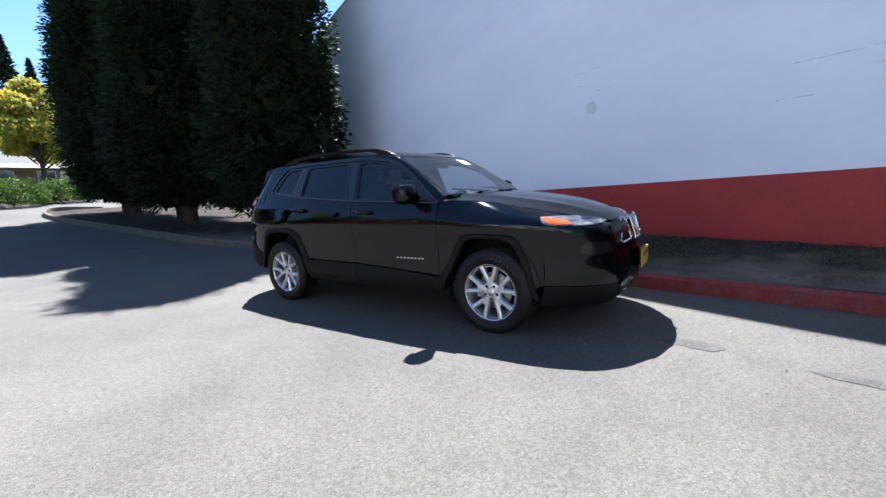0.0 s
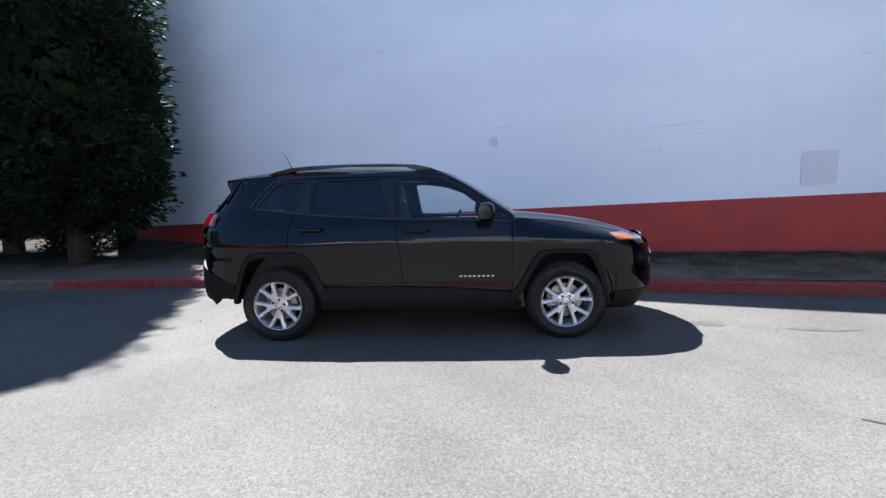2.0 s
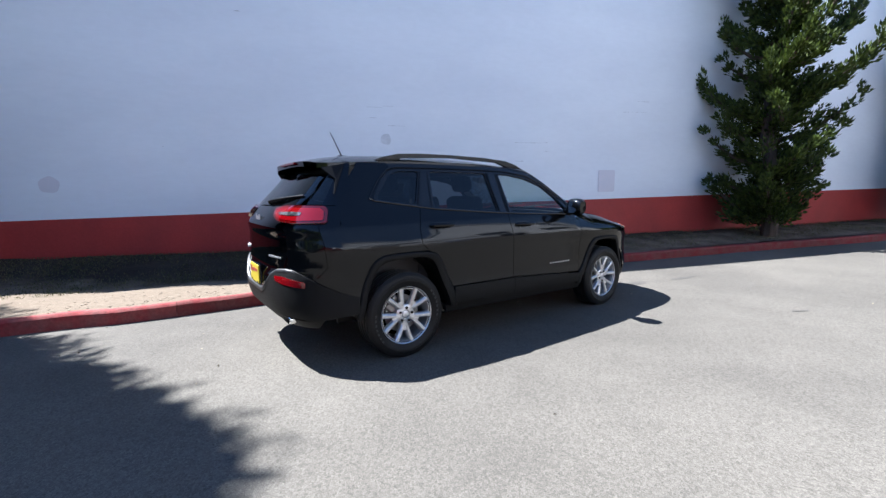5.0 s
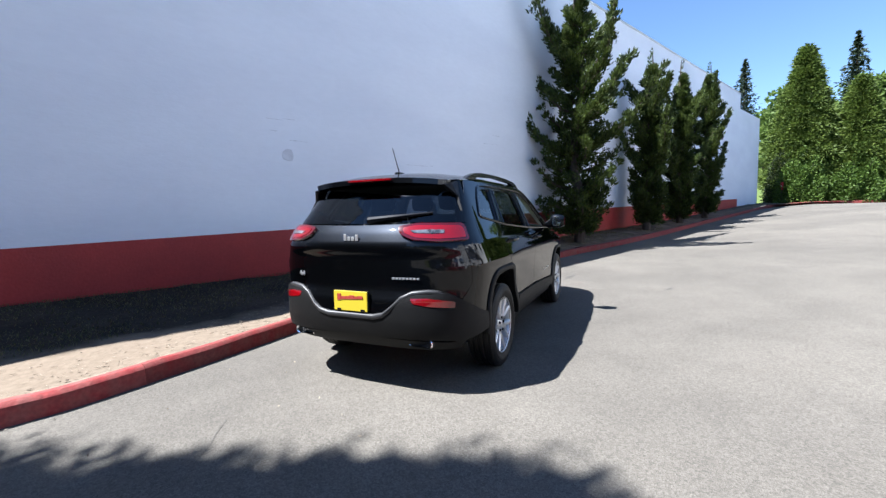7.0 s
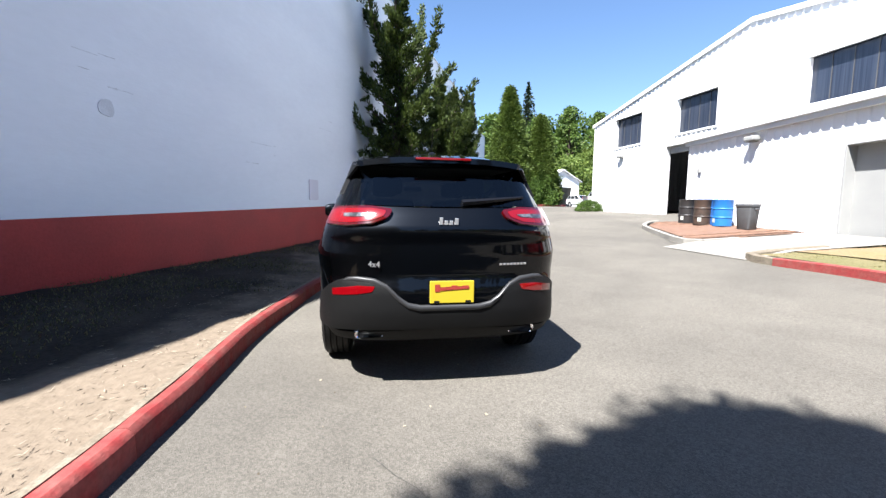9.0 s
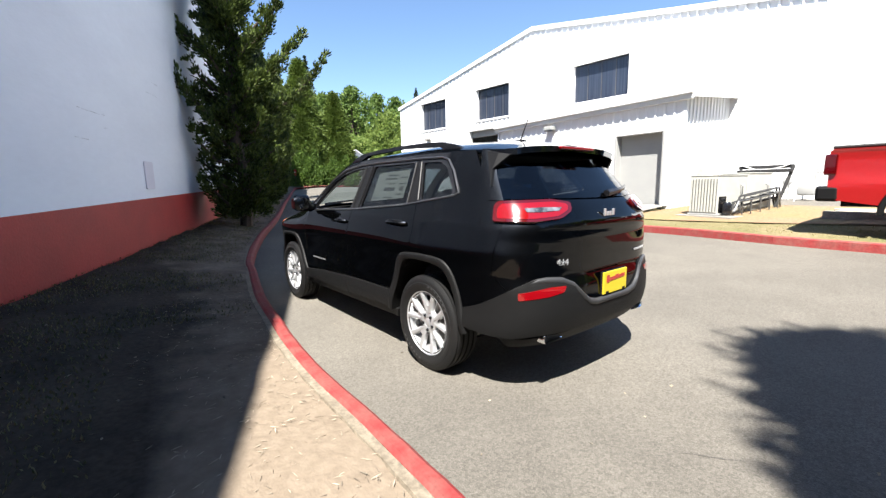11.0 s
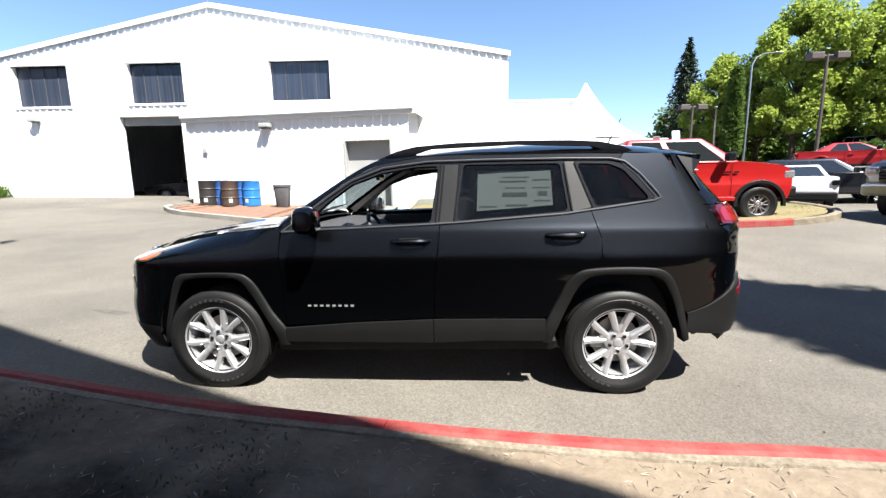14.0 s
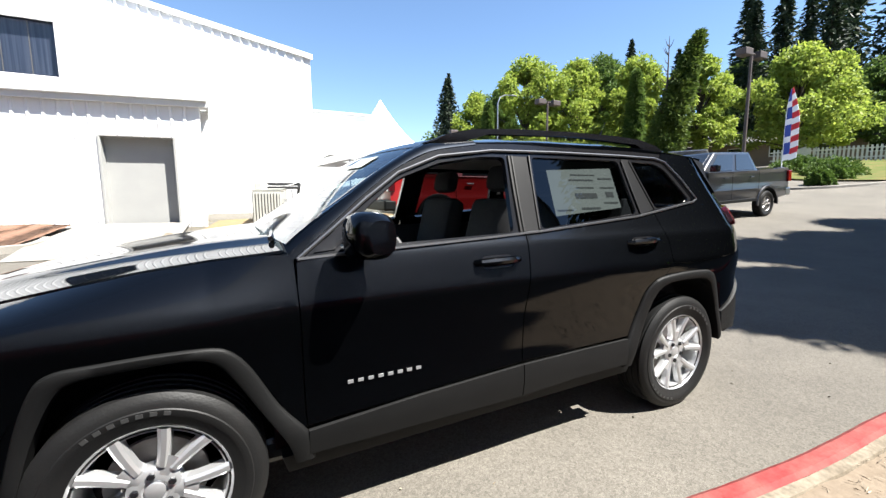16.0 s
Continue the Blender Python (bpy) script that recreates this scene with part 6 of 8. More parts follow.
for sgn in (1, -1):
    part("door_lining", new_box(-0.88, 0.8, sgn * 0.80 - 0.02, sgn * 0.80 + 0.02, 0.5, 1.09, 0.01), DASH, suv)
    part("engine_side", new_box(0.96, 2.0, sgn * 0.55 - 0.02, sgn * 0.55 + 0.02, 0.36, 0.9), CLADDING, suv)
    part("boot_lining", new_box(-2.0, -1.0, sgn * 0.58 - 0.02, sgn * 0.58 + 0.02, 0.36, 1.15), DASH, suv)
    for x0, x1 in ((0.90, 1.78), (-1.82, -0.88)):
        part("arch_liner", new_box(x0, x1, sgn * 0.57 - 0.015, sgn * 0.57 + 0.015, 0.3, 0.86), CLADDING, suv)
        bm = bmesh.new()
        cx = (x0 + x1) / 2
        ring = [(cx + 0.43 * math.cos(a), 0.40 + 0.44 * math.sin(a)) for a in (math.pi * k / 14 for k in range(15))]
        a_, b_ = ([bm.verts.new((x, sgn * y, z)) for x, z in ring] for y in (0.56, 0.868))
        for k in range(14):
            bm.faces.new((a_[k], a_[k + 1], b_[k + 1], b_[k]))
        part("arch_liner", bm, CLADDING, suv, smooth=True)
# unseen plain box, added to keep light from showing through the wheel arches
part("engine_block", new_box(1.0, 1.98, -0.52, 0.52, 0.4, 0.86, 0.03), GLOSS_BLACK, suv)
part("bulkhead", new_box(0.93, 0.97, -0.82, 0.82, 0.36, 1.08), GLOSS_BLACK, suv)
part("boot_floor", new_box(-2.12, -1.1, -0.58, 0.58, 0.70, 0.74), DASH, suv)


# wheels
SIDEWALL = material("raised_sidewall_rubber", (0.022, 0.022, 0.022), 0.5)


def make_wheel(name, parent, m, radius=0.352, width=0.225, rim=0.230, style="split", spoke_mat=None):
    """Tyre, rim, spokes, disc, nuts and cap; the wheel's face looks along +y."""
    wh = new(name)
    wh.parent = parent
    wh.matrix_local = m
    h = width / 2
    prof = [(rim - 0.01, -h * 0.75), (rim + 0.01, -h * 0.92), (radius - 0.06, -h * 1.02), (radius - 0.02, -h * 0.92), (radius - 0.004, -h * 0.78)]
    for k in range(4):
        c = -h * 0.6 + k * h * 0.4
        prof += [(radius, c - h * 0.14), (radius, c + h * 0.1), (radius - 0.009, c + h * 0.12), (radius - 0.009, c + h * 0.2)]
    prof += [(radius - 0.004, h * 0.82), (radius - 0.02, h * 0.93), (radius - 0.035, h * 0.99), (radius - 0.05, h * 1.0), (radius - 0.054, h * 1.03), (radius - 0.075, h * 1.03), (radius - 0.08, h * 1.0), (rim + 0.022, h * 0.95), (rim + 0.006, h * 0.86), (rim - 0.01, h * 0.80)]
    part("tyre", lathe(bmesh.new(), prof, 56, closed=True), TYRE, wh, smooth=35)
    mat = spoke_mat or ALLOY
    if style == "split" and radius < 0.354:
        for base in (35, 215):
            for k in range(7):
                c = pose(0, 0, 0, 0, base + k * 7.5, 0)
                part("sidewall_mark", new_box(radius - 0.072, radius - 0.058, h * 1.032, h * 1.032 + 0.0018, -0.010, 0.010, 0.0006, c), SIDEWALL, wh)
    bm = bmesh.new()
    lathe(bm, [(rim + 0.006, h * 0.90), (rim + 0.006, h * 0.80), (rim - 0.014, h * 0.80), (rim - 0.022, h * 0.5), (rim - 0.03, -h * 0.7), (rim - 0.02, -h * 0.75), (rim - 0.018, h * 0.55), (rim - 0.008, h * 0.78)], 48, closed=True)
    part("rim", bm, mat, wh, smooth=35)
    n = 5

    def spoke(a0, a1, r0, r1, w0, w1, y0, y1):
        b = bmesh.new()
        rows = []
        for k in range(5):
            t = k / 4
            r, a, wd, y = r0 + (r1 - r0) * t, a0 + (a1 - a0) * t ** 0.8, w0 + (w1 - w0) * t, y0 + (y1 - y0) * t
            c, tang = Vector((r * math.cos(a), 0, r * math.sin(a))), Vector((-math.sin(a), 0, math.cos(a)))
            rows.append([b.verts.new(c + tang * u * wd + Vector((0, y + d, 0))) for u, d in ((-1, -0.03), (-0.8, -0.002), (-0.35, 0.006), (0.35, 0.006), (0.8, -0.002), (1, -0.03))])
        for p_, q_ in zip(rows, rows[1:]):
            for j in range(5):
                b.faces.new((p_[j], p_[j + 1], q_[j + 1], q_[j]))
        return b
    if style == "split":
        for k in range(n):
            c = radians(90 + 72 * k)
            part("spoke_root", spoke(c, c, 0.045, 0.128, 0.040, 0.043, h * 0.64, h * 0.69), mat, wh, smooth=35)
            for d in (-1, 1):
                part("spoke", spoke(c + d * radians(11.5), c + d * radians(18.0), 0.085, rim - 0.004, 0.0195, 0.0245, h * 0.70, h * 0.84), mat, wh, smooth=35)
    else:
        for k in range(6):
            c = radians(90 + 60 * k)
            for d in (-1, 1):
                part("spoke", spoke(c + d * radians(6), c + d * radians(13), 0.05, rim - 0.008, 0.016, 0.014, h * 0.6, h * 0.74), mat, wh, smooth=35)
    part("hub", lathe(bmesh.new(), [(0.086, h * 0.30), (0.083, h * 0.62), (0.07, h * 0.70), (0.040, h * 0.70), (0.034, h * 0.64), (0.0, h * 0.64)], 28), mat, wh, smooth=35)
    part("hub_cap", lathe(bmesh.new(), [(0.031, h * 0.64), (0.031, h * 0.71), (0.026, h * 0.735), (0.0, h * 0.74)], 20), mat, wh, smooth=35)
    for k in range(n):
        a = radians(126 + 72 * k)
        c = pose(0.057 * math.cos(a), 0, 0.057 * math.sin(a))
        part("wheel_nut", lathe(bmesh.new(), [(0.0125, h * 0.55), (0.0125, h * 0.78), (0.009, h * 0.80), (0.0, h * 0.80)], 6, m=c), GLOSS_BLACK, wh)
    part("brake_disc", lathe(bmesh.new(), [(0.155, -0.012), (0.155, 0.012), (0.07, 0.014), (0.0, 0.03)], 32), DISC, wh, smooth=35)
    part("caliper", new_box(0.07, 0.165, -0.03, 0.035, -0.06, 0.08, 0.015), DISC, wh)
    part("wheel_back", lathe(bmesh.new(), [(rim - 0.03, -h * 0.6), (0.0, -h * 0.6)], 24), GLOSS_BLACK, wh)
    return wh


for x in (1.35, -1.35):
    for sgn in (1, -1):
        make_wheel("wheel", suv, pose(x, sgn * 0.785, 0.352, 0, 0, 0 if sgn > 0 else 180) @ pose(0, 0, 0, 0, 17 * x + 20 * sgn, 0))


# ---- other vehicles ----
def car_paint(name, color, metal=0.0):
    return material(name, color, 0.35, metal=metal, coat=1.0, grain=0.04, grain_scale=500)


def bz_of(o):
    return o["cab"][0][2]


def make_vehicle(name, m, paint, label, o):
    """A parked vehicle from its side outline: body with arched wheel cut-outs, tapered cabin with panes, lamps, bumpers, wheels."""
    v = thing(name, m, label, o.get("category", "car"))
    w, r, ar = o["half"], o["tyre"], o["arch"]
    low = o["low"]
    outline = list(o["outline"])
    base = []
    for wx in sorted(o["wheels"]):
        base += [(wx + ar * math.cos(a), max(low, r + ar * math.sin(a))) for a in (math.pi - math.pi * k / 12 for k in range(13))]
    pts = base + outline
    # body sides, top and ends, with rounded shoulders
    bm = bmesh.new()
    rows = []
    prof = [(w - 0.16, -0.02, 0.9), (w - 0.05, -0.006, 0.97), (w, 0.0, 1.0)]
    cx = sum(p[0] for p in outline) / len(outline)
    for sgn, seq in ((1, prof), (-1, prof[::-1])):
        for y, dz, k in seq:
            rows.append([bm.verts.new((cx + (x - cx) * (0.985 + 0.015 * (1 - (abs(y) - w + 0.16) / 0.16)) if i >= len(base) else x, sgn * y, z + (0.0 if i < len(base) else (0.03 * (w - abs(y)) / 0.16 if z > 0.9 else 0.0)))) for i, (x, z) in enumerate(pts)])
    order = [rows[3], rows[4], rows[5], rows[0], rows[1], rows[2]]
    n = len(pts)
    for a, b in zip(order, order[1:]):
        for k in range(n):
            bm.faces.new((a[k], a[(k + 1) % n], b[(k + 1) % n], b[k]))
    bm.faces.new(order[0])
    bm.faces.new(order[-1][::-1])
    for z in [low + 0.12 * k for k in range(1, 9)]:
        bmesh.ops.bisect_plane(bm, geom=bm.verts[:] + bm.edges[:] + bm.faces[:], plane_co=(0, 0, z), plane_no=(0, 0, 1), dist=1e-4)
    waist = low + 0.5 * (bz_of(o) - low)
    for vert in bm.verts:
        if abs(vert.co.y) > w - 0.2:
            vert.co.y *= 1 - 0.05 * ((vert.co.z - waist) / (bz_of(o) - low)) ** 2 - 0.022 * max(0.0, (abs(vert.co.x) - 1.6)) ** 2
    part("body", bm, paint, v, smooth=40)
    # cabin
    (b0, b1, bz), (t0, t1, tz), bw, tw = o["cab"]
    bm = bmesh.new()
    lower = [bm.verts.new(c) for c in ((b0, -bw, bz), (b1, -bw, bz), (b1, bw, bz), (b0, bw, bz))]
    upper = [bm.verts.new(c) for c in ((t0, -tw, tz), (t1, -tw, tz), (t1, tw, tz), (t0, tw, tz))]
    bm.faces.new(lower[::-1])
    bm.faces.new(upper)
    for k in range(4):
        bm.faces.new((lower[k], lower[(k + 1) % 4], upper[(k + 1) % 4], upper[k]))
    bmesh.ops.bevel(bm, geom=[e for e in bm.edges if e.verts[0].co.z > bz + 0.05 or e.verts[1].co.z > bz + 0.05], offset=0.07, segments=3, profile=0.5, affect="EDGES")
    part("cabin", bm, paint, v, smooth=35)

    def pane(nm, corners, mat=TINT_GLASS):
        bm = bmesh.new()
        bm.faces.new([bm.verts.new(c) for c in corners])
        r_ = bmesh.ops.extrude_face_region(bm, geom=bm.faces[:])
        c = sum((Vector(q) for q in corners), Vector()) / len(corners)
        nrm = (Vector(corners[1]) - Vector(corners[0])).cross(Vector(corners[2]) - Vector(corners[0])).normalized()
        if nrm.dot(c - Vector(((b0 + b1) / 2, 0, bz))) < 0:
            nrm = -nrm
        bmesh.ops.translate(bm, vec=nrm * 0.012, verts=[e for e in r_["geom"] if isinstance(e, bmesh.types.BMVert)])
        part(nm, bm, mat, v)
    for sgn in (1, -1):
        for f0, f1 in o["panes"]:
            lo, hi = 0.08, 0.86
            def p(fx, fz):
                xb, xt = b0 + (b1 - b0) * fx, t0 + (t1 - t0) * fx
                return (xb + (xt - xb) * fz, sgn * (bw + (tw - bw) * fz), bz + (tz - bz) * fz)
            pane("side_window", [p(f0, lo), p(f1, lo), p(f1, hi), p(f0, hi)], CAR_DARK_GLASS)
    def q(end, fy, fz):
        xb, xt = (b1, t1) if end else (b0, t0)
        return (xb + (xt - xb) * fz, (bw + (tw - bw) * fz) * fy, bz + (tz - bz) * fz)
    pane("windscreen", [q(1, -0.9, 0.06), q(1, 0.9, 0.06), q(1, 0.88, 0.9), q(1, -0.88, 0.9)], CAR_DARK_GLASS)
    pane("rear_window", [q(0, -0.85, 0.15), q(0, 0.85, 0.15), q(0, 0.82, 0.85), q(0, -0.82, 0.85)], CAR_DARK_GLASS)
    fx, rx = max(x for x, _ in outline), min(x for x, _ in outline)
    hz = o["lamp_z"]
    for sgn in (1, -1):
        part("headlight", new_box(fx - 0.22, fx + 0.004, sgn * (w - 0.17) - 0.16, sgn * (w - 0.17) + 0.14, hz - 0.10, hz + 0.08, 0.03), CLEAR_LENS, v)
        tz0, tz1 = o["tail_z"]
        part("tail_light", new_box(rx - 0.006, rx + 0.16, sgn * (w - 0.085) - 0.09, sgn * (w - 0.085) + 0.095, tz0, tz1, 0.02), o.get("tail_mat", RED_LENS), v)
        for x, z in o["handles"]:
            part("door_handle", new_box(x - 0.10, x + 0.10, sgn * (w + 0.012) - 0.02, sgn * (w + 0.012) + 0.02, z - 0.018, z + 0.018, 0.012), o.get("handle_mat", paint), v)
        part("door_mirror", new_box(b1 - 0.42, b1 - 0.24, sgn * (w + 0.13) - 0.11, sgn * (w + 0.13) + 0.11, bz + 0.02, bz + 0.22, 0.04), o.get("mirror_mat", GLOSS_BLACK), v)
        for x in o["seams"]:
            part("door_seam", new_box(x - 0.004, x + 0.004, sgn * w - 0.003, sgn * w + 0.003, low + 0.12, bz - 0.01), GLOSS_BLACK, v)
        part("sill_trim", new_box(min(o["wheels"]) + ar + 0.02, max(o["wheels"]) - ar - 0.02, sgn * w - 0.03, sgn * w + 0.012, low - 0.02, low + 0.07, 0.012), o.get("sill_mat", CLADDING), v)
        for wx in o["wheels"]:
            bm = bmesh.new()
            ring = [[bm.verts.new((wx + (ar + d) * math.cos(a), sgn * (w + h_), r + (ar + d) * math.sin(a))) for a in (math.pi * (k / 16 * 1.04 - 0.02) for k in range(17))] for d, h_ in ((-0.01, -0.06), (-0.01, 0.035), (0.05, 0.035), (0.07, 0.0))]
            for a_, b_ in zip(ring, ring[1:]):
                for k in range(16):
                    bm.faces.new((a_[k], a_[k + 1], b_[k + 1], b_[k]))
            part("wheel_arch_trim", bm, o.get("arch_mat", paint), v, smooth=35)
            part("arch_liner", new_box(wx - ar, wx + ar, sgn * (w - 0.32) - 0.01, sgn * (w - 0.32) + 0.01, low, r + ar), GLOSS_BLACK, v)
            make_wheel("wheel", v, pose(wx, sgn * (w - 0.115), r, 0, 0, 0 if sgn > 0 else 180) @ pose(0, 0, 0, 0, 23 * wx, 0), r, 0.24, r * o.get("rim", 0.62), o.get("style", "split"), o.get("rim_mat"))
    part("front_bumper", new_box(fx - 0.25, fx + 0.09, -w + 0.03, w - 0.03, o["bumper"][0], o["bumper"][1], 0.05), o.get("bumper_mat", CLADDING), v)
    part("rear_bumper", new_box(rx - 0.10, rx + 0.22, -w + 0.03, w - 0.03, o["bumper"][0] + 0.02, o["bumper"][1] + 0.02, 0.05), o.get("bumper_mat", CLADDING), v)
    gr = part("grille", new_box(fx - 0.05, fx + 0.02, -w + 0.36, w - 0.36, hz - 0.24, hz + 0.10, 0.03), GLOSS_BLACK, v)
    for k in range(5):
        part("grille_slat", new_box(fx + 0.018, fx + 0.028, -w + 0.40, w - 0.40, hz - 0.21 + k * 0.06, hz - 0.19 + k * 0.06, 0.004), BLACK_RUBBER, gr)
    part("grille_bar", new_box(fx + 0.02, fx + 0.035, -w + 0.38, w - 0.38, hz - 0.09, hz - 0.05, 0.006), o.get("grille_mat", CHROME), gr)
    part("grille_bar", new_box(fx + 0.02, fx + 0.036, -0.04, 0.04, hz - 0.22, hz + 0.08, 0.006), o.get("grille_mat", CHROME), gr)
    part("floor_pan", new_box(rx + 0.2, fx - 0.3, -w + 0.3, w - 0.3, low - 0.03, low + 0.2), GLOSS_BLACK, v)
    part("dealer_plate", new_box(fx + 0.09, fx + 0.1, -0.15, 0.15, o["bumper"][0] + 0.08, o["bumper"][0] + 0.22, 0.004), PLATE_YELLOW, v)
    return v


CAR_DARK_GLASS = material("dark_vehicle_glass", (0.012, 0.014, 0.016), 0.06, spec=0.7, coat=0.6)
PICKUP = dict(category="pickup truck", half=0.985, tyre=0.41, arch=0.50, low=0.52, wheels=(1.785, -1.785), lamp_z=1.10, tail_z=(1.02, 1.36), bumper=(0.56, 0.82),
              outline=[(2.42, 0.56), (2.48, 0.80), (2.46, 1.12), (2.38, 1.24), (2.2, 1.30), (1.7, 1.36), (1.3, 1.39), (-1.34, 1.40), (-1.36, 1.42), (-3.0, 1.44), (-3.04, 1.40), (-3.02, 0.64), (-2.9, 0.60)],
              cab=((-1.34, 1.36, 1.385), (-1.12, 0.56, 1.96), 0.945, 0.77), panes=((0.08, 0.42), (0.49, 0.88)), handles=((-0.92, 1.22), (0.32, 1.22)), seams=(1.16, 0.0, -1.30), style="block", rim=0.55)
SUV_O = dict(half=0.95, tyre=0.38, arch=0.45, low=0.36, wheels=(1.46, -1.46), lamp_z=0.88, tail_z=(0.92, 1.12), bumper=(0.36, 0.62),
             outline=[(2.30, 0.42), (2.38, 0.62), (2.36, 0.90), (2.25, 1.02), (1.9, 1.07), (1.2, 1.13), (0.95, 1.15), (-2.25, 1.18), (-2.36, 1.10), (-2.40, 0.62), (-2.3, 0.42)],
             cab=((-2.30, 1.05, 1.14), (-1.95, 0.15, 1.74), 0.90, 0.70), panes=((0.05, 0.27), (0.30, 0.57), (0.60, 0.90)), handles=((0.05, 0.98), (-0.95, 1.0)), seams=(0.9, -0.15, -1.2))
COUPE = dict(half=0.96, tyre=0.355, arch=0.40, low=0.28, wheels=(1.47, -1.47), lamp_z=0.72, tail_z=(0.78, 0.94), bumper=(0.30, 0.56),
             outline=[(2.40, 0.34), (2.48, 0.5), (2.46, 0.76), (2.35, 0.86), (1.2, 0.96), (0.8, 0.99), (-1.6, 1.02), (-2.35, 1.03), (-2.46, 0.98), (-2.50, 0.52), (-2.4, 0.34)],
             cab=((-1.75, 0.95, 0.99), (-1.0, 0.0, 1.44), 0.86, 0.62), panes=((0.22, 0.5), (0.54, 0.9)), handles=((-0.3, 0.86),), seams=(0.75, -0.55))

DULL_CHROME = material("dull_chrome", (0.42, 0.43, 0.44), 0.28, metal=1.0, second=(0.3, 0.3, 0.3), scale=3, mix=0.5)
RED_TRUCK = car_paint("bright_red_paint", (0.25, 0.004838, 0.004838))
GREY_TRUCK = car_paint("graphite_paint", (0.02352, 0.02296, 0.02408), 0.6)
WHITE_CAR = car_paint("white_car_paint", (0.525, 0.532, 0.539))
NAVY = car_paint("navy_black_paint", (0.0056, 0.00672, 0.0112), 0.3)
RED_CAR = car_paint("deep_red_paint", (0.2352, 0.00672, 0.0084))
SILVER = car_paint("silver_car_paint", (0.28, 0.2856, 0.2912), 0.7)
truck = make_vehicle("pickup_truck", pose(-5.32, -7.62, gz(-5.3, -7.2) + 0.025, 0, 0, 176), RED_TRUCK, "bright red crew-cab pickup truck parked on the grass island", {**PICKUP, "arch_mat": CLADDING, "tail_mat": DARK_LENS, "sill_mat": RED_TRUCK, "handle_mat": DULL_CHROME, "bumper_mat": CLADDING, "rim_mat": DISC})
part("bed_cover", new_box(-2.98, -1.40, -0.90, 0.90, 1.452, 1.50, 0.02), BLACK_RUBBER, truck)
for sgn in (1, -1):
    part("pillar_panel", new_box(-0.05, 0.13, sgn * 0.86 - 0.02, sgn * 0.86 + 0.02, 1.42, 1.88, 0.01, pose(0, 0, 0)), SILVER, truck).matrix_local = Matrix.Translation((-0.02, sgn * 0.60, 0.25)) @ Matrix.Rotation(sgn * radians(17), 4, "X") @ Matrix.Translation((0, -sgn * 0.30, -0.06))
for k in range(2):
    part("door_badge", new_box(0.98 + k * 0.22, 1.14 + k * 0.16, 0.985, 0.992, 1.14, 1.18, 0.002), GLOSS_BLACK, truck)
    part("door_badge", new_box(0.98 + k * 0.22, 1.14 + k * 0.16, -0.992, -0.985, 1.14, 1.18, 0.002), GLOSS_BLACK, truck)
make_vehicle("pickup_truck", pose(-11.75, -5.5, gz(-11.75, -5.2) - 0.03, 0, 2.7, -1.2), GREY_TRUCK, "graphite grey crew-cab pickup truck with a chrome bumper", {**PICKUP, "tyre": 0.39, "bumper_mat": DULL_CHROME, "grille_mat": GLOSS_BLACK, "rim_mat": DISC})
make_vehicle("suv", pose(-15.0, -14.8, gz(-15.3, -14.2), 0, 0, 152), NAVY, "dark navy SUV parked beyond the grass island", {**SUV_O, "category": "car"})
make_vehicle("coupe", pose(-11.9, -12.3, gz(-11.9, -12.3), 0, 0, -122), WHITE_CAR, "white coupe with dark tail panel, seen from behind", {**COUPE, "tail_mat": GLOSS_BLACK})
make_vehicle("coupe", pose(-20.2, -19.6, gz(-20.2, -19.6), 0, 0, 150), RED_CAR, "deep red low coupe in the lot", COUPE)
make_vehicle("suv", pose(-23.0, -15.3, gz(-23, -15.3) + 0.05, 0, 0, 135), WHITE_CAR, "white SUV on the upper lot", {**SUV_O, "category": "car"})
hb = make_vehicle("sedan", pose(-21.9, -12.0, gz(-21.9, -12.0) + 0.05, 0, 0, 20), SILVER, "silver car with its hood raised", COUPE)
bm = bmesh.new()
prism(bm, [(1.0, 1.0), (1.25, 1.62), (2.0, 1.95), (2.3, 1.95), (2.32, 1.90), (2.0, 1.88), (1.3, 1.56), (1.06, 0.98)], -0.85, 0.85, "y")
part("raised_hood", bm, SILVER, hb, smooth=30)
make_vehicle("suv", pose(54, -30.5, gz(54, -30.5), 0, 0, 190), WHITE_CAR, "white SUV parked far down the lot", {**SUV_O, "category": "car"})
make_vehicle("pickup_truck", pose(46, -28.8, gz(46, -28.8), 0, 0, 175), NAVY, "black pickup truck parked far down the lot", PICKUP)
make_vehicle("suv", pose(38.2, -25.3, gz(38, -25), 0, 0, 186), WHITE_CAR, "white van-like car at the workshop corner", {**SUV_O, "category": "car"})
make_vehicle("suv", pose(57.5, -26.4, gz(57, -26), 0, 0, 115), SILVER, "silver car parked in the white garage", {**SUV_O, "category": "car"})
make_vehicle("sedan", (B @ Matrix.Translation((8.2, -3.4, 0.62)) @ Matrix.Rotation(radians(15), 4, "Z")), NAVY, "dark car inside the open bay", COUPE)
for x, y, mt, s in ((-38, -30, RED_CAR, 3), (-42, -33, WHITE_CAR, 10), (-46, -28, NAVY, -6), (-36, -36, SILVER, 20), (-50, -34, WHITE_CAR, 5)):
    make_vehicle("suv", pose(x, y, gz(x, y), 0, 0, 95 + s), mt, "car parked under the trees", {**SUV_O, "category": "car"})


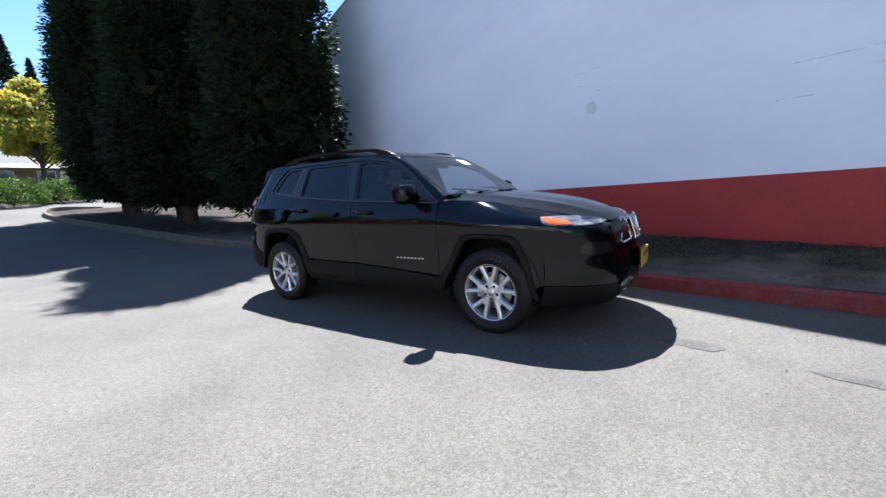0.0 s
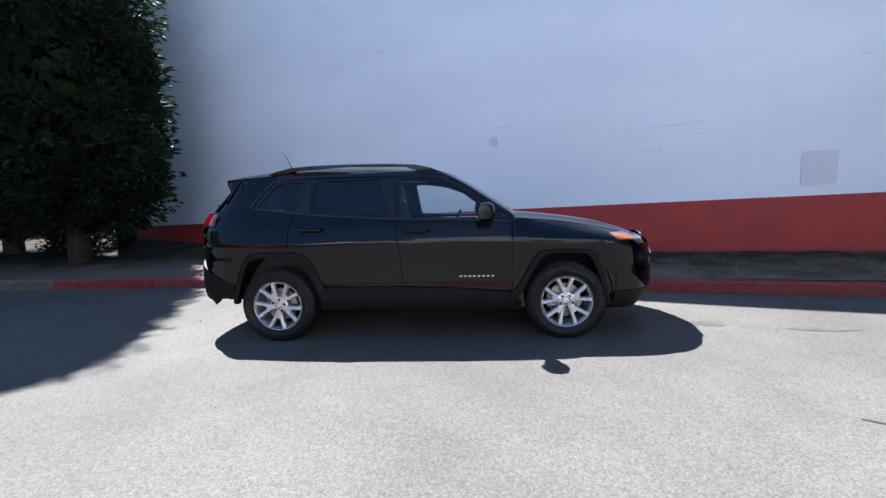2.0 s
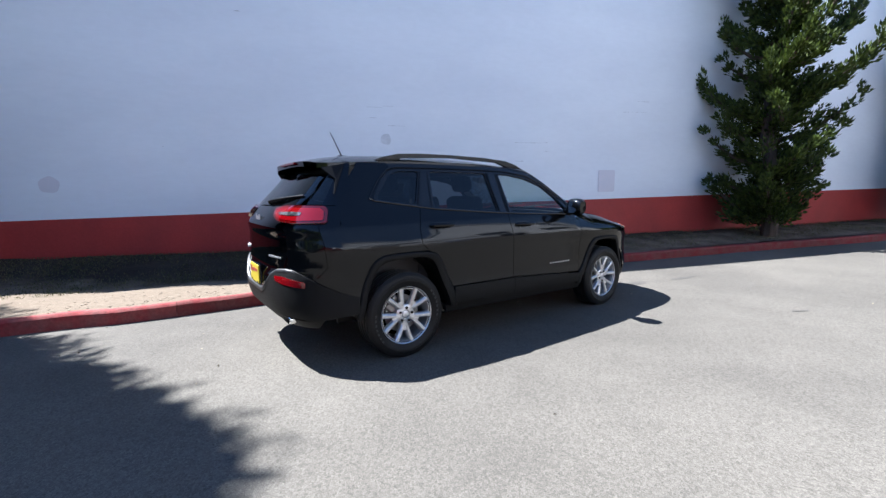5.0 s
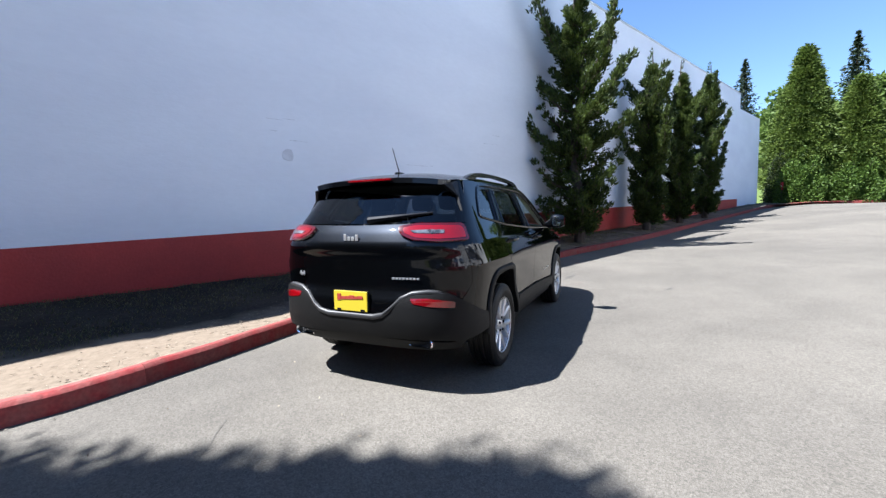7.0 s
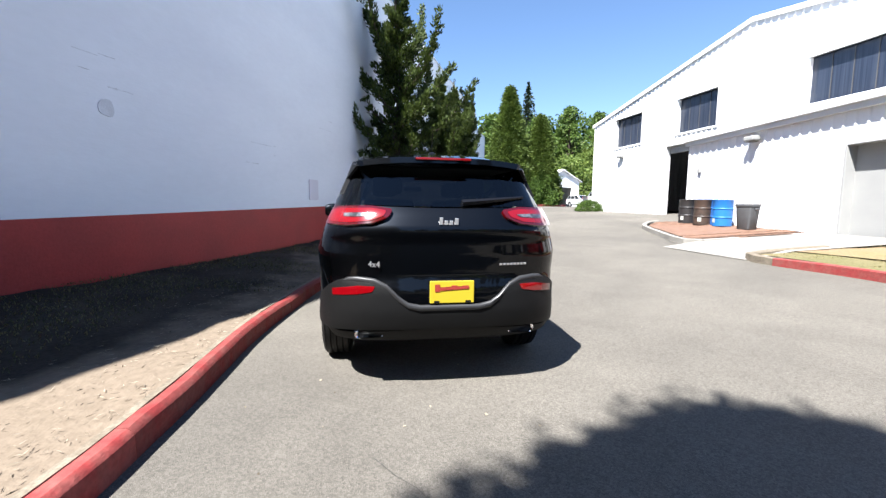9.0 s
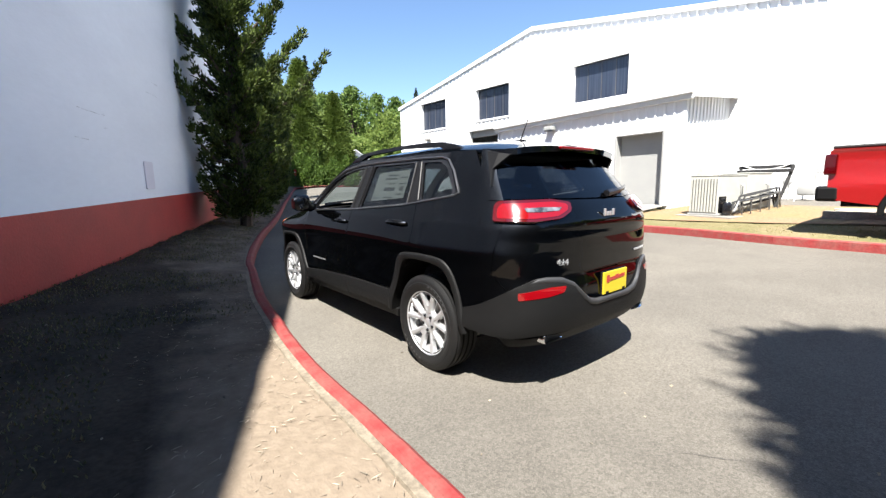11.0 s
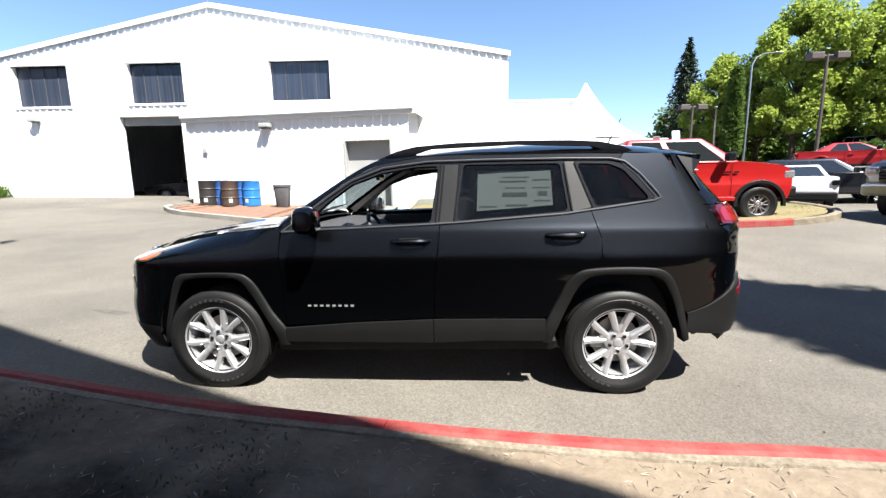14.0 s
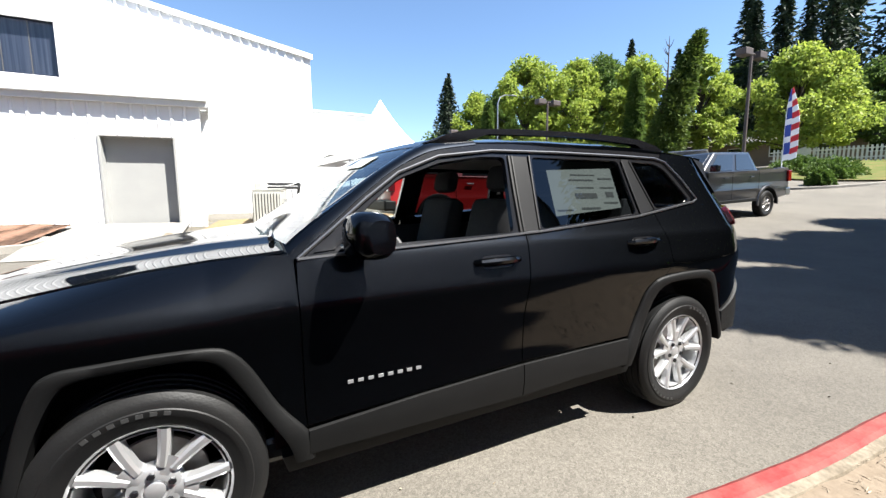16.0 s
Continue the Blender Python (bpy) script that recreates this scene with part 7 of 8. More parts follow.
# ---- props by the workshop ----
def barrel(m, color, label, rust=0.0):
    t = thing("barrel", m, label, "barrel", "barrels by the lean-to")
    mat = material("barrel_paint", [0.6 * c for c in color], 0.5, second=(0.10, 0.05, 0.03), scale=6, mix=rust, grain=0.06)
    r = 0.292
    prof = [(0.0, 0.012), (r - 0.02, 0.012), (r - 0.015, 0.0), (r, 0.01)]
    for z in (0.29, 0.58):
        prof += [(r, z - 0.03), (r + 0.013, z - 0.012), (r + 0.013, z + 0.012), (r, z + 0.03)]
    prof += [(r, 0.865), (r + 0.006, 0.875), (r - 0.004, 0.885), (r - 0.018, 0.868), (0.0, 0.866)]
    part("drum", lathe(bmesh.new(), prof, 32, "z"), mat, t, smooth=35)
    part("bung", lathe(bmesh.new(), [(0.03, 0.866), (0.03, 0.885), (0.0, 0.886)], 10, "z", pose(0.15, 0.08, 0)), GLOSS_BLACK, t)
    part("label", new_box(-0.06, 0.06, r - 0.004, r + 0.003, 0.12, 0.26), PAPER, t)
    return t


def on_bed(x, y, turn=0.0):
    return pose(x, y, gz(x, y) + 0.10, 0, 0, turn)


barrel(on_bed(9.12, -11.25, 15), (0.025, 0.024, 0.024), "black steel drum standing on bark chips", 0.04)
barrel(on_bed(8.66, -11.5, -40), (0.03, 0.13, 0.42), "blue plastic drum behind the brown one", 0.1)
barrel(on_bed(8.2, -11.1, 30), (0.05, 0.038, 0.03), "brown weathered steel drum", 0.3)
barrel(on_bed(7.86, -11.45, 70), (0.03, 0.15, 0.48), "blue plastic drum at the back", 0.1)
barrel(on_bed(7.45, -11.2, -10), (0.02, 0.20, 0.60), "bright blue plastic drum", 0.05)
t = thing("waste_bin", on_bed(6.15, -10.85, 8), "grey plastic waste bin with a dented rim", "bin")
GREY_PLASTIC = material("grey_bin_plastic", (0.0728, 0.0756, 0.0784), 0.6, second=(0.0504, 0.0504, 0.0532), scale=6, mix=0.5)
bm = bmesh.new()
rows = []
for z, s in ((0.0, 0.20), (0.02, 0.215), (0.70, 0.265), (0.71, 0.285), (0.78, 0.288), (0.78, 0.262), (0.05, 0.20)):
    rows.append([bm.verts.new((s * math.copysign(abs(math.cos(a)) ** 0.6, math.cos(a)), s * math.copysign(abs(math.sin(a)) ** 0.6, math.sin(a)), z)) for a in (2 * math.pi * k / 24 for k in range(24))])
for a, b in zip(rows, rows[1:]):
    for k in range(24):
        bm.faces.new((a[k], a[(k + 1) % 24], b[(k + 1) % 24], b[k]))
bm.faces.new(rows[0])
bm.faces.new(rows[-1])
part("tub", bm, GREY_PLASTIC, t, smooth=35)
for sgn in (1, -1):
    part("handle", new_box(sgn * 0.28 - 0.02, sgn * 0.28 + 0.02, -0.07, 0.07, 0.60, 0.66, 0.012), GREY_PLASTIC, t)

# air-conditioning unit
AC_CREAM = material("cream_unit_paint", (0.3584, 0.3584, 0.3248), 0.5, second=(0.3024, 0.2968, 0.2688), scale=4, mix=0.5)
FIN = material("condenser_fin", (0.16, 0.16, 0.15), 0.5, metal=0.4)
AC = pose(0.27, -8.85, gz(0.2, -9.6) + 0.07, 0, 0, 80.5) @ Matrix.Scale(0.91, 4)
tagged(part("unit_pad", new_box(-3.4, 0.25, -0.6, 0.85, -0.25, 0.05, 0.015), CONCRETE), "concrete pad under the cooling units", "pavement", kind="structure").matrix_world = AC
for i, (x0, x1, hgt) in enumerate(((-1.45, 0.0, 1.04), (-2.85, -1.5, 1.10))):
    ac = thing("air_conditioner", AC @ Matrix.Translation((0, 0, 0.05)), "pale cream outdoor air-conditioning unit with ribbed end" if i == 0 else "second pale cooling unit behind the first", "air conditioner", "cooling units")
    part("casing", new_box(x0, x1, -0.37, 0.37, 0.05, hgt, 0.02), AC_CREAM, ac)
    part("lid", new_box(x0 - 0.01, x1 + 0.01, -0.385, 0.385, hgt, hgt + 0.03, 0.01), AC_CREAM, ac)
    part("base", new_box(x0 - 0.02, x1 + 0.02, -0.39, 0.39, 0.0, 0.05, 0.01), GREY_PAINT, ac)
    if i == 0:
        part("coil", new_box(0.001, 0.006, -0.34, 0.34, 0.1, 0.96), FIN, ac)
        for k in range(9):
            part("fin_panel", new_box(0.004, 0.03, -0.345 + k * 0.077, -0.30 + k * 0.077, 0.08, 0.98, 0.006), AC_CREAM, ac)
        part("access_opening", new_box(-0.42, -0.06, 0.36, 0.374, 0.07, 0.5), GLOSS_BLACK, ac)
        part("compressor", lathe(bmesh.new(), [(0.0, 0.03), (0.11, 0.03), (0.12, 0.08), (0.12, 0.28), (0.07, 0.36), (0.0, 0.36)], 16, "z", pose(-0.22, 0.50, 0)), GLOSS_BLACK, ac, smooth=35)
        part("cap_box", new_box(-0.35, -0.12, -0.3, -0.12, hgt + 0.03, hgt + 0.22, 0.02), AC_CREAM, ac)
        part("cap_box", new_box(-0.95, -0.8, -0.2, -0.05, hgt + 0.03, hgt + 0.28, 0.02), AC_CREAM, ac)
    part("grab_handle", tube(bmesh.new(), [(x0 + 0.35, 0.37, 0.5), (x0 + 0.35, 0.43, 0.54), (x0 + 0.35, 0.43, 0.76), (x0 + 0.35, 0.37, 0.8)], 0.015, 6), STEEL, ac, smooth=True)
run = thing("pipe_run", AC @ Matrix.Translation((0, 0, 0.05)), "tangle of dark insulated pipes along the cooling units", "pipes")
for k in range(6):
    y, z = 0.52 + 0.07 * (k % 3), 0.10 + 0.14 * (k // 2)
    part("pipe", tube(bmesh.new(), [(-0.12 - 0.08 * k, y, 0.02 + z * 0.4), (-0.2 - 0.1 * k, y + 0.03, z + 0.12), (-1.1, y + 0.03 * math.sin(3 * k), z + 0.16), (-1.9, y, z + 0.24), (-2.7, y - 0.03, z + 0.32), (-3.0, y - 0.06, 0.02)], 0.026 - 0.003 * (k % 2), 7), BLACK_RUBBER if k != 2 else STEEL, run, smooth=True)
for x, hh in ((-0.55, 0.36), (-1.0, 0.42), (-1.5, 0.48), (-2.0, 0.55), (-2.5, 0.6)):
    for y in (0.47, 0.72):
        part("pipe_stand", new_box(x - 0.015, x + 0.015, y - 0.012, y + 0.012, 0.0, hh, 0.004), STEEL, run)
    part("pipe_stand", new_box(x - 0.014, x + 0.014, 0.4825, 0.7075, hh - 0.03, hh - 0.005, 0.004), STEEL, run)
fr = thing("pipe_rack", AC @ Matrix.Translation((-3.0, 0, 0.05)), "dark metal pipe rack standing behind the cooling units", "rack")
for z, y, mt in ((1.30, 0.0, BLACK_RUBBER), (1.18, 0.08, BLACK_RUBBER)):
    part("beam", new_box(y - 0.05, y + 0.05, -0.6, 0.82, z - 0.05, z + 0.05, 0.015), mt, fr)
part("leg", tube(bmesh.new(), [(0.0, 0.80, 1.3), (0.12, 0.66, 0.6), (0.25, 0.5, 0.0)], 0.05, 8), BLACK_RUBBER, fr)
part("leg", tube(bmesh.new(), [(0.0, -0.55, 1.3), (0.0, -0.55, 0.0)], 0.04, 8), STEEL, fr)
part("hose", tube(bmesh.new(), [(0.06, -0.5, 1.37), (0.1, -0.15, 1.24), (0.1, 0.2, 1.20), (0.08, 0.6, 1.30), (0.05, 0.84, 1.40), (0.0, 0.95, 1.1), (0.1, 0.93, 0.3)], 0.018, 6), WHITE_TRIM, fr, smooth=True)
part("base_plate", new_box(-0.1, 0.35, -0.65, 0.7, -0.02, 0.004), STEEL, fr)
gm = thing("gas_meter", pose(-0.62, -14.75, gz(-0.6, -14.5) + 0.02, 0, 0, 4), "grey gas meter with bent pipework at the wall foot", "meter")
part("meter_body", new_box(-0.24, 0.24, -0.13, 0.13, 0.16, 0.60, 0.07), GREY_PAINT, gm, smooth=40)
part("regulator", lathe(bmesh.new(), [(0.0, 0.0), (0.12, 0.0), (0.14, 0.03), (0.14, 0.06), (0.05, 0.10), (0.0, 0.10)], 16, "y", pose(0.48, 0.0, 0.62)), GREY_PAINT, gm, smooth=40)
for pts in ([(0.18, 0, 0.60), (0.18, 0, 0.78), (0.22, 0, 0.84), (0.40, 0, 0.84), (0.46, 0, 0.78), (0.46, 0, 0.0)],
            [(-0.18, 0, 0.60), (-0.18, 0, 0.82), (-0.24, 0, 0.88), (-0.44, 0, 0.88), (-0.48, 0, 0.82), (-0.48, 0, 0.0)],
            [(-0.20, -0.1, 0.84), (-0.20, -0.1, 1.12), (-0.12, -0.1, 1.12)], [(0.46, 0, 0.25), (0.8, 0.0, 0.25), (0.85, 0, 0.0)]):
    part("pipe", tube(bmesh.new(), pts, 0.025, 8), GREY_PAINT, gm, smooth=True)
WEATHERED = material("weathered_timber", (0.36, 0.32, 0.26), 0.9, spec=0.15, second=(0.24, 0.21, 0.17), scale=3, mix=0.7, grain=0.3, grain_scale=40, bump=0.4, bump_scale=40)
sleeper_rng = random.Random(4)
for k, (x0, x1, y, z) in enumerate(((-6.3, -1.9, -9.35, 0.0), (-6.6, -2.1, -9.62, 0.0), (-6.1, -2.0, -9.90, 0.0))):
    sl = thing("timber_sleeper", pose(0, y, gz(-3.5, y) + 0.115, 0, 0, sleeper_rng.uniform(-0.3, 0.3)), "long weathered grey-brown timber lying on the island soil", "timber", "timbers behind the truck")
    part("beam", new_box(x0, x1, -0.12, 0.12, -0.03, 0.15, 0.015), WEATHERED, sl)

# ---- low white annex and tent beyond the truck ----
an = thing("annex_building", pose(-4.4, -27.5, 0.8, 0, 0, 2), "low white shed building behind the tent", "building")
part("wall", new_box(-3.4, 3.4, -2.5, 2.5, -0.5, 5.72, 0.02), WHITE_METAL, an)
bm = bmesh.new()
prism(bm, [(-3.6, 5.722), (3.6, 5.722), (3.6, 5.84), (-3.6, 5.84)], -2.7, 2.7, "y")
part("roof", bm, WHITE_TRIM, an)
part("vent", new_box(-3.0, -2.2, 2.5, 2.55, 4.2, 4.8, 0.02), GREY_PAINT, an)
CANVAS = material("white_canvas", (0.80, 0.80, 0.80), 0.8, second=(0.72, 0.72, 0.73), scale=1.5, mix=0.5)
tent = thing("marquee_tent", pose(-6.9, -21.2, 0.7, 0, 0, 6), "white peaked marquee tent on poles", "tent")
bm = bmesh.new()
N, M = 32, 12
rows = []
for j in range(M + 1):
    f = j / M
    ring = []
    for k in range(N):
        a = 2 * math.pi * k / N
        sq = 1 / max(abs(math.cos(a)), abs(math.sin(a)))
        r = 0.05 + (3.1 * sq - 0.05) * f
        ring.append(bm.verts.new((r * math.cos(a), r * math.sin(a), 2.75 + 3.3 * (1 - f) ** 2.1 - 0.25 * f * math.sin(2 * a) ** 2 * 0 + 0.12 * math.cos(4 * a) * f)))
    rows.append(ring)
for a, b in zip(rows, rows[1:]):
    for k in range(N):
        bm.faces.new((a[k], a[(k + 1) % N], b[(k + 1) % N], b[k]))
bm.faces.new(rows[0])
part("canopy", bm, CANVAS, tent, smooth=True)
bm = bmesh.new()
v0 = [bm.verts.new((x, y, 2.75)) for x, y in ((-3.1, -3.1), (3.1, -3.1), (3.1, 3.1), (-3.1, 3.1))]
v1 = [bm.verts.new((x, y, 2.4)) for x, y in ((-3.1, -3.1), (3.1, -3.1), (3.1, 3.1), (-3.1, 3.1))]
for k in range(4):
    bm.faces.new((v0[k], v0[(k + 1) % 4], v1[(k + 1) % 4], v1[k]))
part("valance", bm, CANVAS, tent)
for x, y in ((-3.06, -3.06), (3.06, -3.06), (3.06, 3.06), (-3.06, 3.06)):
    part("pole", tube(bmesh.new(), [(x, y, -0.4), (x, y, 2.75)], 0.04, 8), STEEL, tent)

# ---- poles, flag, sign ----
BROWN_POLE = material("brown_painted_steel", (0.0476, 0.0336, 0.028), 0.6, second=(0.0336, 0.0252, 0.0224), scale=3, mix=0.5)


def lot_lamp(m, height, label, heads):
    t = thing("lot_lamp", m, label, "street lamp", "lot lamps")
    part("pole", tube(bmesh.new(), [(0, 0, -0.5), (0, 0, height)], [0.11, 0.08], 10), BROWN_POLE, t, smooth=True)
    part("crossbar", tube(bmesh.new(), [(-0.6 * heads, 0, height - 0.12), (0.6 * heads, 0, height - 0.12)], 0.05, 8), BROWN_POLE, t)
    for sgn in (-1, 1)[:2 if heads > 0.5 else 1]:
        part("lamp_head", new_box(sgn * 0.75 * heads - 0.38, sgn * 0.75 * heads + 0.38, -0.3, 0.3, height - 0.35, height + 0.05, 0.04), BROWN_POLE, t)
    return t


lot_lamp(pose(-22.6, -25.2, gz(-22.6, -25.2)), 6.9, "brown square-headed parking lot lamp", 1.0)
lot_lamp(pose(-27.0, -12.4, gz(-27, -12.4)), 7.6, "brown square-headed parking lot lamp by the drive", 1.0)
lot_lamp(pose(-18.4, -32.5, gz(-18.4, -32.5)), 5.7, "brown twin-headed lamp behind the tent", 0.9)
sl = thing("street_lamp", pose(-23.0, -33.0, gz(-23, -33), 0, 0, 190), "slim street lamp with a curved arm", "street lamp")
part("pole", tube(bmesh.new(), [(0, 0, -0.4), (0, 0, 8.2), (0.3, 0, 8.8), (1.0, 0, 9.1), (2.0, 0, 9.2)], [0.1, 0.07, 0.05, 0.045, 0.04], 8), STEEL, sl, smooth=True)
part("lamp_head", new_box(1.9, 2.6, -0.12, 0.12, 9.14, 9.26, 0.04), STEEL, sl)
sl = thing("street_lamp", pose(-20.2, -32.4, gz(-20.2, -32.4), 0, 0, 60), "short slim street lamp with a curved arm", "street lamp")
part("pole", tube(bmesh.new(), [(0, 0, -0.4), (0, 0, 4.2), (0.3, 0, 4.7), (1.0, 0, 5.0), (1.6, 0, 5.05)], [0.08, 0.06, 0.045, 0.04, 0.035], 8), STEEL, sl, smooth=True)
part("lamp_head", new_box(1.5, 2.1, -0.11, 0.11, 4.98, 5.09, 0.04), STEEL, sl)
WHITE_CLOTH = material("white_cloth", (0.78, 0.78, 0.78), 0.8)
RED_CLOTH = material("red_cloth", (0.5, 0.02, 0.03), 0.8)
BLUE_CLOTH = material("blue_cloth", (0.03, 0.06, 0.28), 0.8)
fl = thing("feather_flag", pose(-23.4, -8.7, gz(-23.4, -8.7) + 0.8, 0, 0, 75), "tall feather banner in red, white and blue", "flag")
part("pole", tube(bmesh.new(), [(0, 0, -1.2), (0, 0, 3.0), (0.06, 0, 3.7), (0.2, 0, 4.15)], [0.02, 0.018, 0.014, 0.01], 6), WHITE_CLOTH, fl)
for k in range(12):
    z0, z1 = 0.75 + k * 0.28, 0.75 + (k + 1) * 0.28
    def wd(z):
        return 0.66 * max(0.05, min(1.0, (4.15 - z) / 1.6)) ** 0.6
    def xo(z):
        return 0.02 + 0.12 * max(0.0, (z - 2.8) / 1.3) ** 2
    blue_end = 0.45
    for a, b, mt in ((0.0, blue_end, BLUE_CLOTH if k % 3 else WHITE_CLOTH), (blue_end, 1.0, RED_CLOTH if k % 2 else WHITE_CLOTH)):
        bm = bmesh.new()
        pts = [(xo(z0) + a * wd(z0), z0), (xo(z0) + b * wd(z0), z0 + 0.10 * b), (xo(z1) + b * wd(z1), z1 + 0.10 * b), (xo(z1) + a * wd(z1), z1)]
        prism(bm, pts, -0.006 + 0.02 * math.sin(k), 0.006 + 0.02 * math.sin(k), "y")
        part("banner_stripe", bm, mt, fl)
sp = thing("sign_post", at(41.6, -13.7), "small red and white sign on two brown posts", "sign")
for x in (-0.12, 0.12):
    part("post", tube(bmesh.new(), [(x, 0, -0.2), (x, 0, 1.9)], 0.035, 6), BROWN_POLE, sp)
part("panel", new_box(-0.28, 0.28, -0.03, 0.03, 1.35, 2.0, 0.01), RED_CLOTH, sp)
part("panel_bar", new_box(-0.2, 0.2, 0.03, 0.034, 1.65, 1.75), WHITE_CLOTH, sp)

# ---- wall details ----
PATCH_GREY = material("grey_patch_mortar", (0.62, 0.64, 0.68), 0.85, second=(0.76, 0.79, 0.84), scale=9, mix=0.8, bump=0.5, bump_scale=60)
PALE_PATCH = material("pale_patch_paint", (0.70, 0.68, 0.74), 0.75, second=(0.66, 0.66, 0.72), scale=5, mix=0.6)
CHIP = material("chipped_paint", (0.50, 0.51, 0.54), 0.9, second=(0.78, 0.81, 0.86), scale=11, mix=1.0)


def on_wall(name, outline, mat, label, category, thick=0.006):
    bm = bmesh.new()
    prism(bm, outline, -thick, 0.002, "y", WALL)
    return tagged(part(name, bm, mat), label, category)


on_wall("wall_patch", rounded([(-0.09, 2.34), (0.08, 2.31), (0.11, 2.40), (0.07, 2.53), (-0.04, 2.52), (-0.10, 2.45)], 0.05), PATCH_GREY, "small round mortar patch on the white wall", "patch", 0.012)
pl = on_wall("wall_plate", rounded([(4.80, 1.37), (5.22, 1.37), (5.22, 1.86), (4.80, 1.86)], 0.05), PALE_PATCH, "pale painted-over panel on the white wall", "panel", 0.02)
on_wall("wall_stain", rounded([(-5.75, 1.42), (-5.52, 1.40), (-5.45, 1.58), (-5.6, 1.70), (-5.78, 1.6)], 0.07), PALE_PATCH, "pale repaired spot on the white wall", "patch", 0.004)
rng = random.Random(7)
for u, z, ln in ((-0.35, 3.02, 0.30), (-0.30, 2.82, 0.14), (0.05, 2.68, 0.34), (-0.05, 3.05, 0.22), (2.75, 2.42, 0.62), (3.42, 2.43, 0.1), (3.45, 2.25, 0.12), (2.6, 2.03, 0.35), (5.35, 3.15, 0.18), (5.6, 3.16, 0.4), (5.75, 3.40, 0.3), (-2.6, 4.55, 0.10), (-3.9, 2.2, 0.03)):
    n_ = max(3, int(ln / 0.09))
    top = [(u + ln * k / n_, z + 0.004 + 0.010 * rng.random() ** 2) for k in range(n_ + 1)]
    bot = [(u + ln * k / n_, z - 0.006 * rng.random()) for k in range(n_, -1, -1)]
    on_wall("wall_scratch", top + bot, CHIP, "thin chipped scratch in the white wall paint", "scratch", 0.0015)
for u in (20.0,):
    on_wall("wall_joint", [(u, red_top(u) + 0.01), (u + 0.012, red_top(u) + 0.01), (u + 0.012, white_top(u) - 0.02), (u, white_top(u) - 0.02)], PALE_PATCH, "vertical joint line in the white wall", "joint", 0.003)

# ---- small growth and litter on the soil ----
rng = np.random.default_rng(12)
WEED = foliage("weed_leaf", (0.0364, 0.05096, 0.0182), (0.1602, 0.1383, 0.06552), 0.3)
DRY_BLADE = foliage("dry_grass_blade", (0.1333, 0.1333, 0.0476), (0.2475, 0.1999, 0.0952), 0.3)
cs, ws = [], []
while len(cs) < 30000:
    x = rng.uniform(-7, 16)
    y = rng.uniform(-3, 7)
    kerb_y = lerp([(a, b) for a, b in KERB_MAIN[2:]], x) + 0.2
    if kerb_y + (1.0 if x < 0.5 else 0.0) < y < wall_y(x) and noise.noise((x * 1.1, y * 1.1, 5)) + 0.35 * (y - kerb_y) / 2 > rng.uniform(-0.3, 0.6):
        cs.append((x, y, strip_z(x, y) + 0.02))
        ws.append((rng.normal() * 0.5, rng.normal() * 0.5, 1))
n_ = len(cs)
tagged(part("weeds", leaf_mesh("weeds", cs, ws, 0.014 + 0.028 * rng.random(n_), 0.005 + 0.008 * rng.random(n_), WEED, rng), None), "thin dry weeds on the soil strip", "weeds", kind="stuff")
cs, ws = [], []
while len(cs) < 12000:
    x, y = rng.uniform(-9.0, 2.0), rng.uniform(-11.8, -6.3)
    if y < lerp([(-9.1, -7.4), (-8.4, -6.6), (-7.2, -6.25), (-5, -6.45), (0, -7.05), (2, -7.1)], x) and noise.noise((x * 0.8, y * 0.8, 2)) > -0.25:
        cs.append((x, y, gz(x, y) + 0.125))
        ws.append((rng.normal() * 0.6, rng.normal() * 0.6, 1))
n_ = len(cs)
tagged(part("grass_blades", leaf_mesh("grass_blades", cs, ws, 0.018 + 0.022 * rng.random(n_), 0.006 + 0.006 * rng.random(n_), DRY_BLADE, rng), None), "short half-dry grass on the island", "grass", kind="stuff")
LITTER = material("leaf_litter", (0.2016, 0.168, 0.1232), 0.9, island=0.5)
n_ = 260
cs = []
for k in range(n_):
    x = rng.uniform(-6, 10)
    y = lerp([(a, b) for a, b in KERB_MAIN[2:]], x) + (rng.uniform(0.2, 2.2) if k % 2 else -abs(rng.normal()) * 1.5 - 0.02)
    z = strip_z(x, y) + 0.03 if k % 2 else gz(x, y) + 0.008
    cs.append((x, y, z))
tagged(part("leaf_litter", leaf_mesh("leaf_litter", cs, rng.normal(size=(n_, 3)) * np.array([1, 1, 0.08]), 0.012 + 0.018 * rng.random(n_), 0.008 + 0.01 * rng.random(n_), LITTER, rng), None), "scattered dry leaf bits", "litter", kind="stuff")

n_ = 1500
cs = []
for k in range(n_):
    x = rng.uniform(-6.5, 1.5)
    y = lerp(KERB_MAIN[2:], x) + 0.16 + abs(rng.normal()) * 0.45
    cs.append((x, y, strip_z(x, y) + 0.012))
tagged(part("dry_straw", leaf_mesh("dry_straw", cs, rng.normal(size=(n_, 3)) * np.array([1, 1, 0.06]), 0.02 + 0.045 * rng.random(n_), 0.003 + 0.004 * rng.random(n_), LITTER, rng), None), "dry straw and stalks strewn on the trodden soil", "litter", kind="stuff")

# ---- marks on the asphalt ----
STAIN = material("oil_stain", (0.078, 0.072, 0.063), 0.9, spec=0.25, second=(0.060, 0.056, 0.05), scale=7, mix=0.9, grain=0.42, grain_scale=120, bump=0.5, bump_scale=150)
add_aggregate(STAIN, 90, 0.72, 1.30)
TAR = material("tar_seam", (0.0308, 0.02968, 0.028), 0.7, grain=0.3)


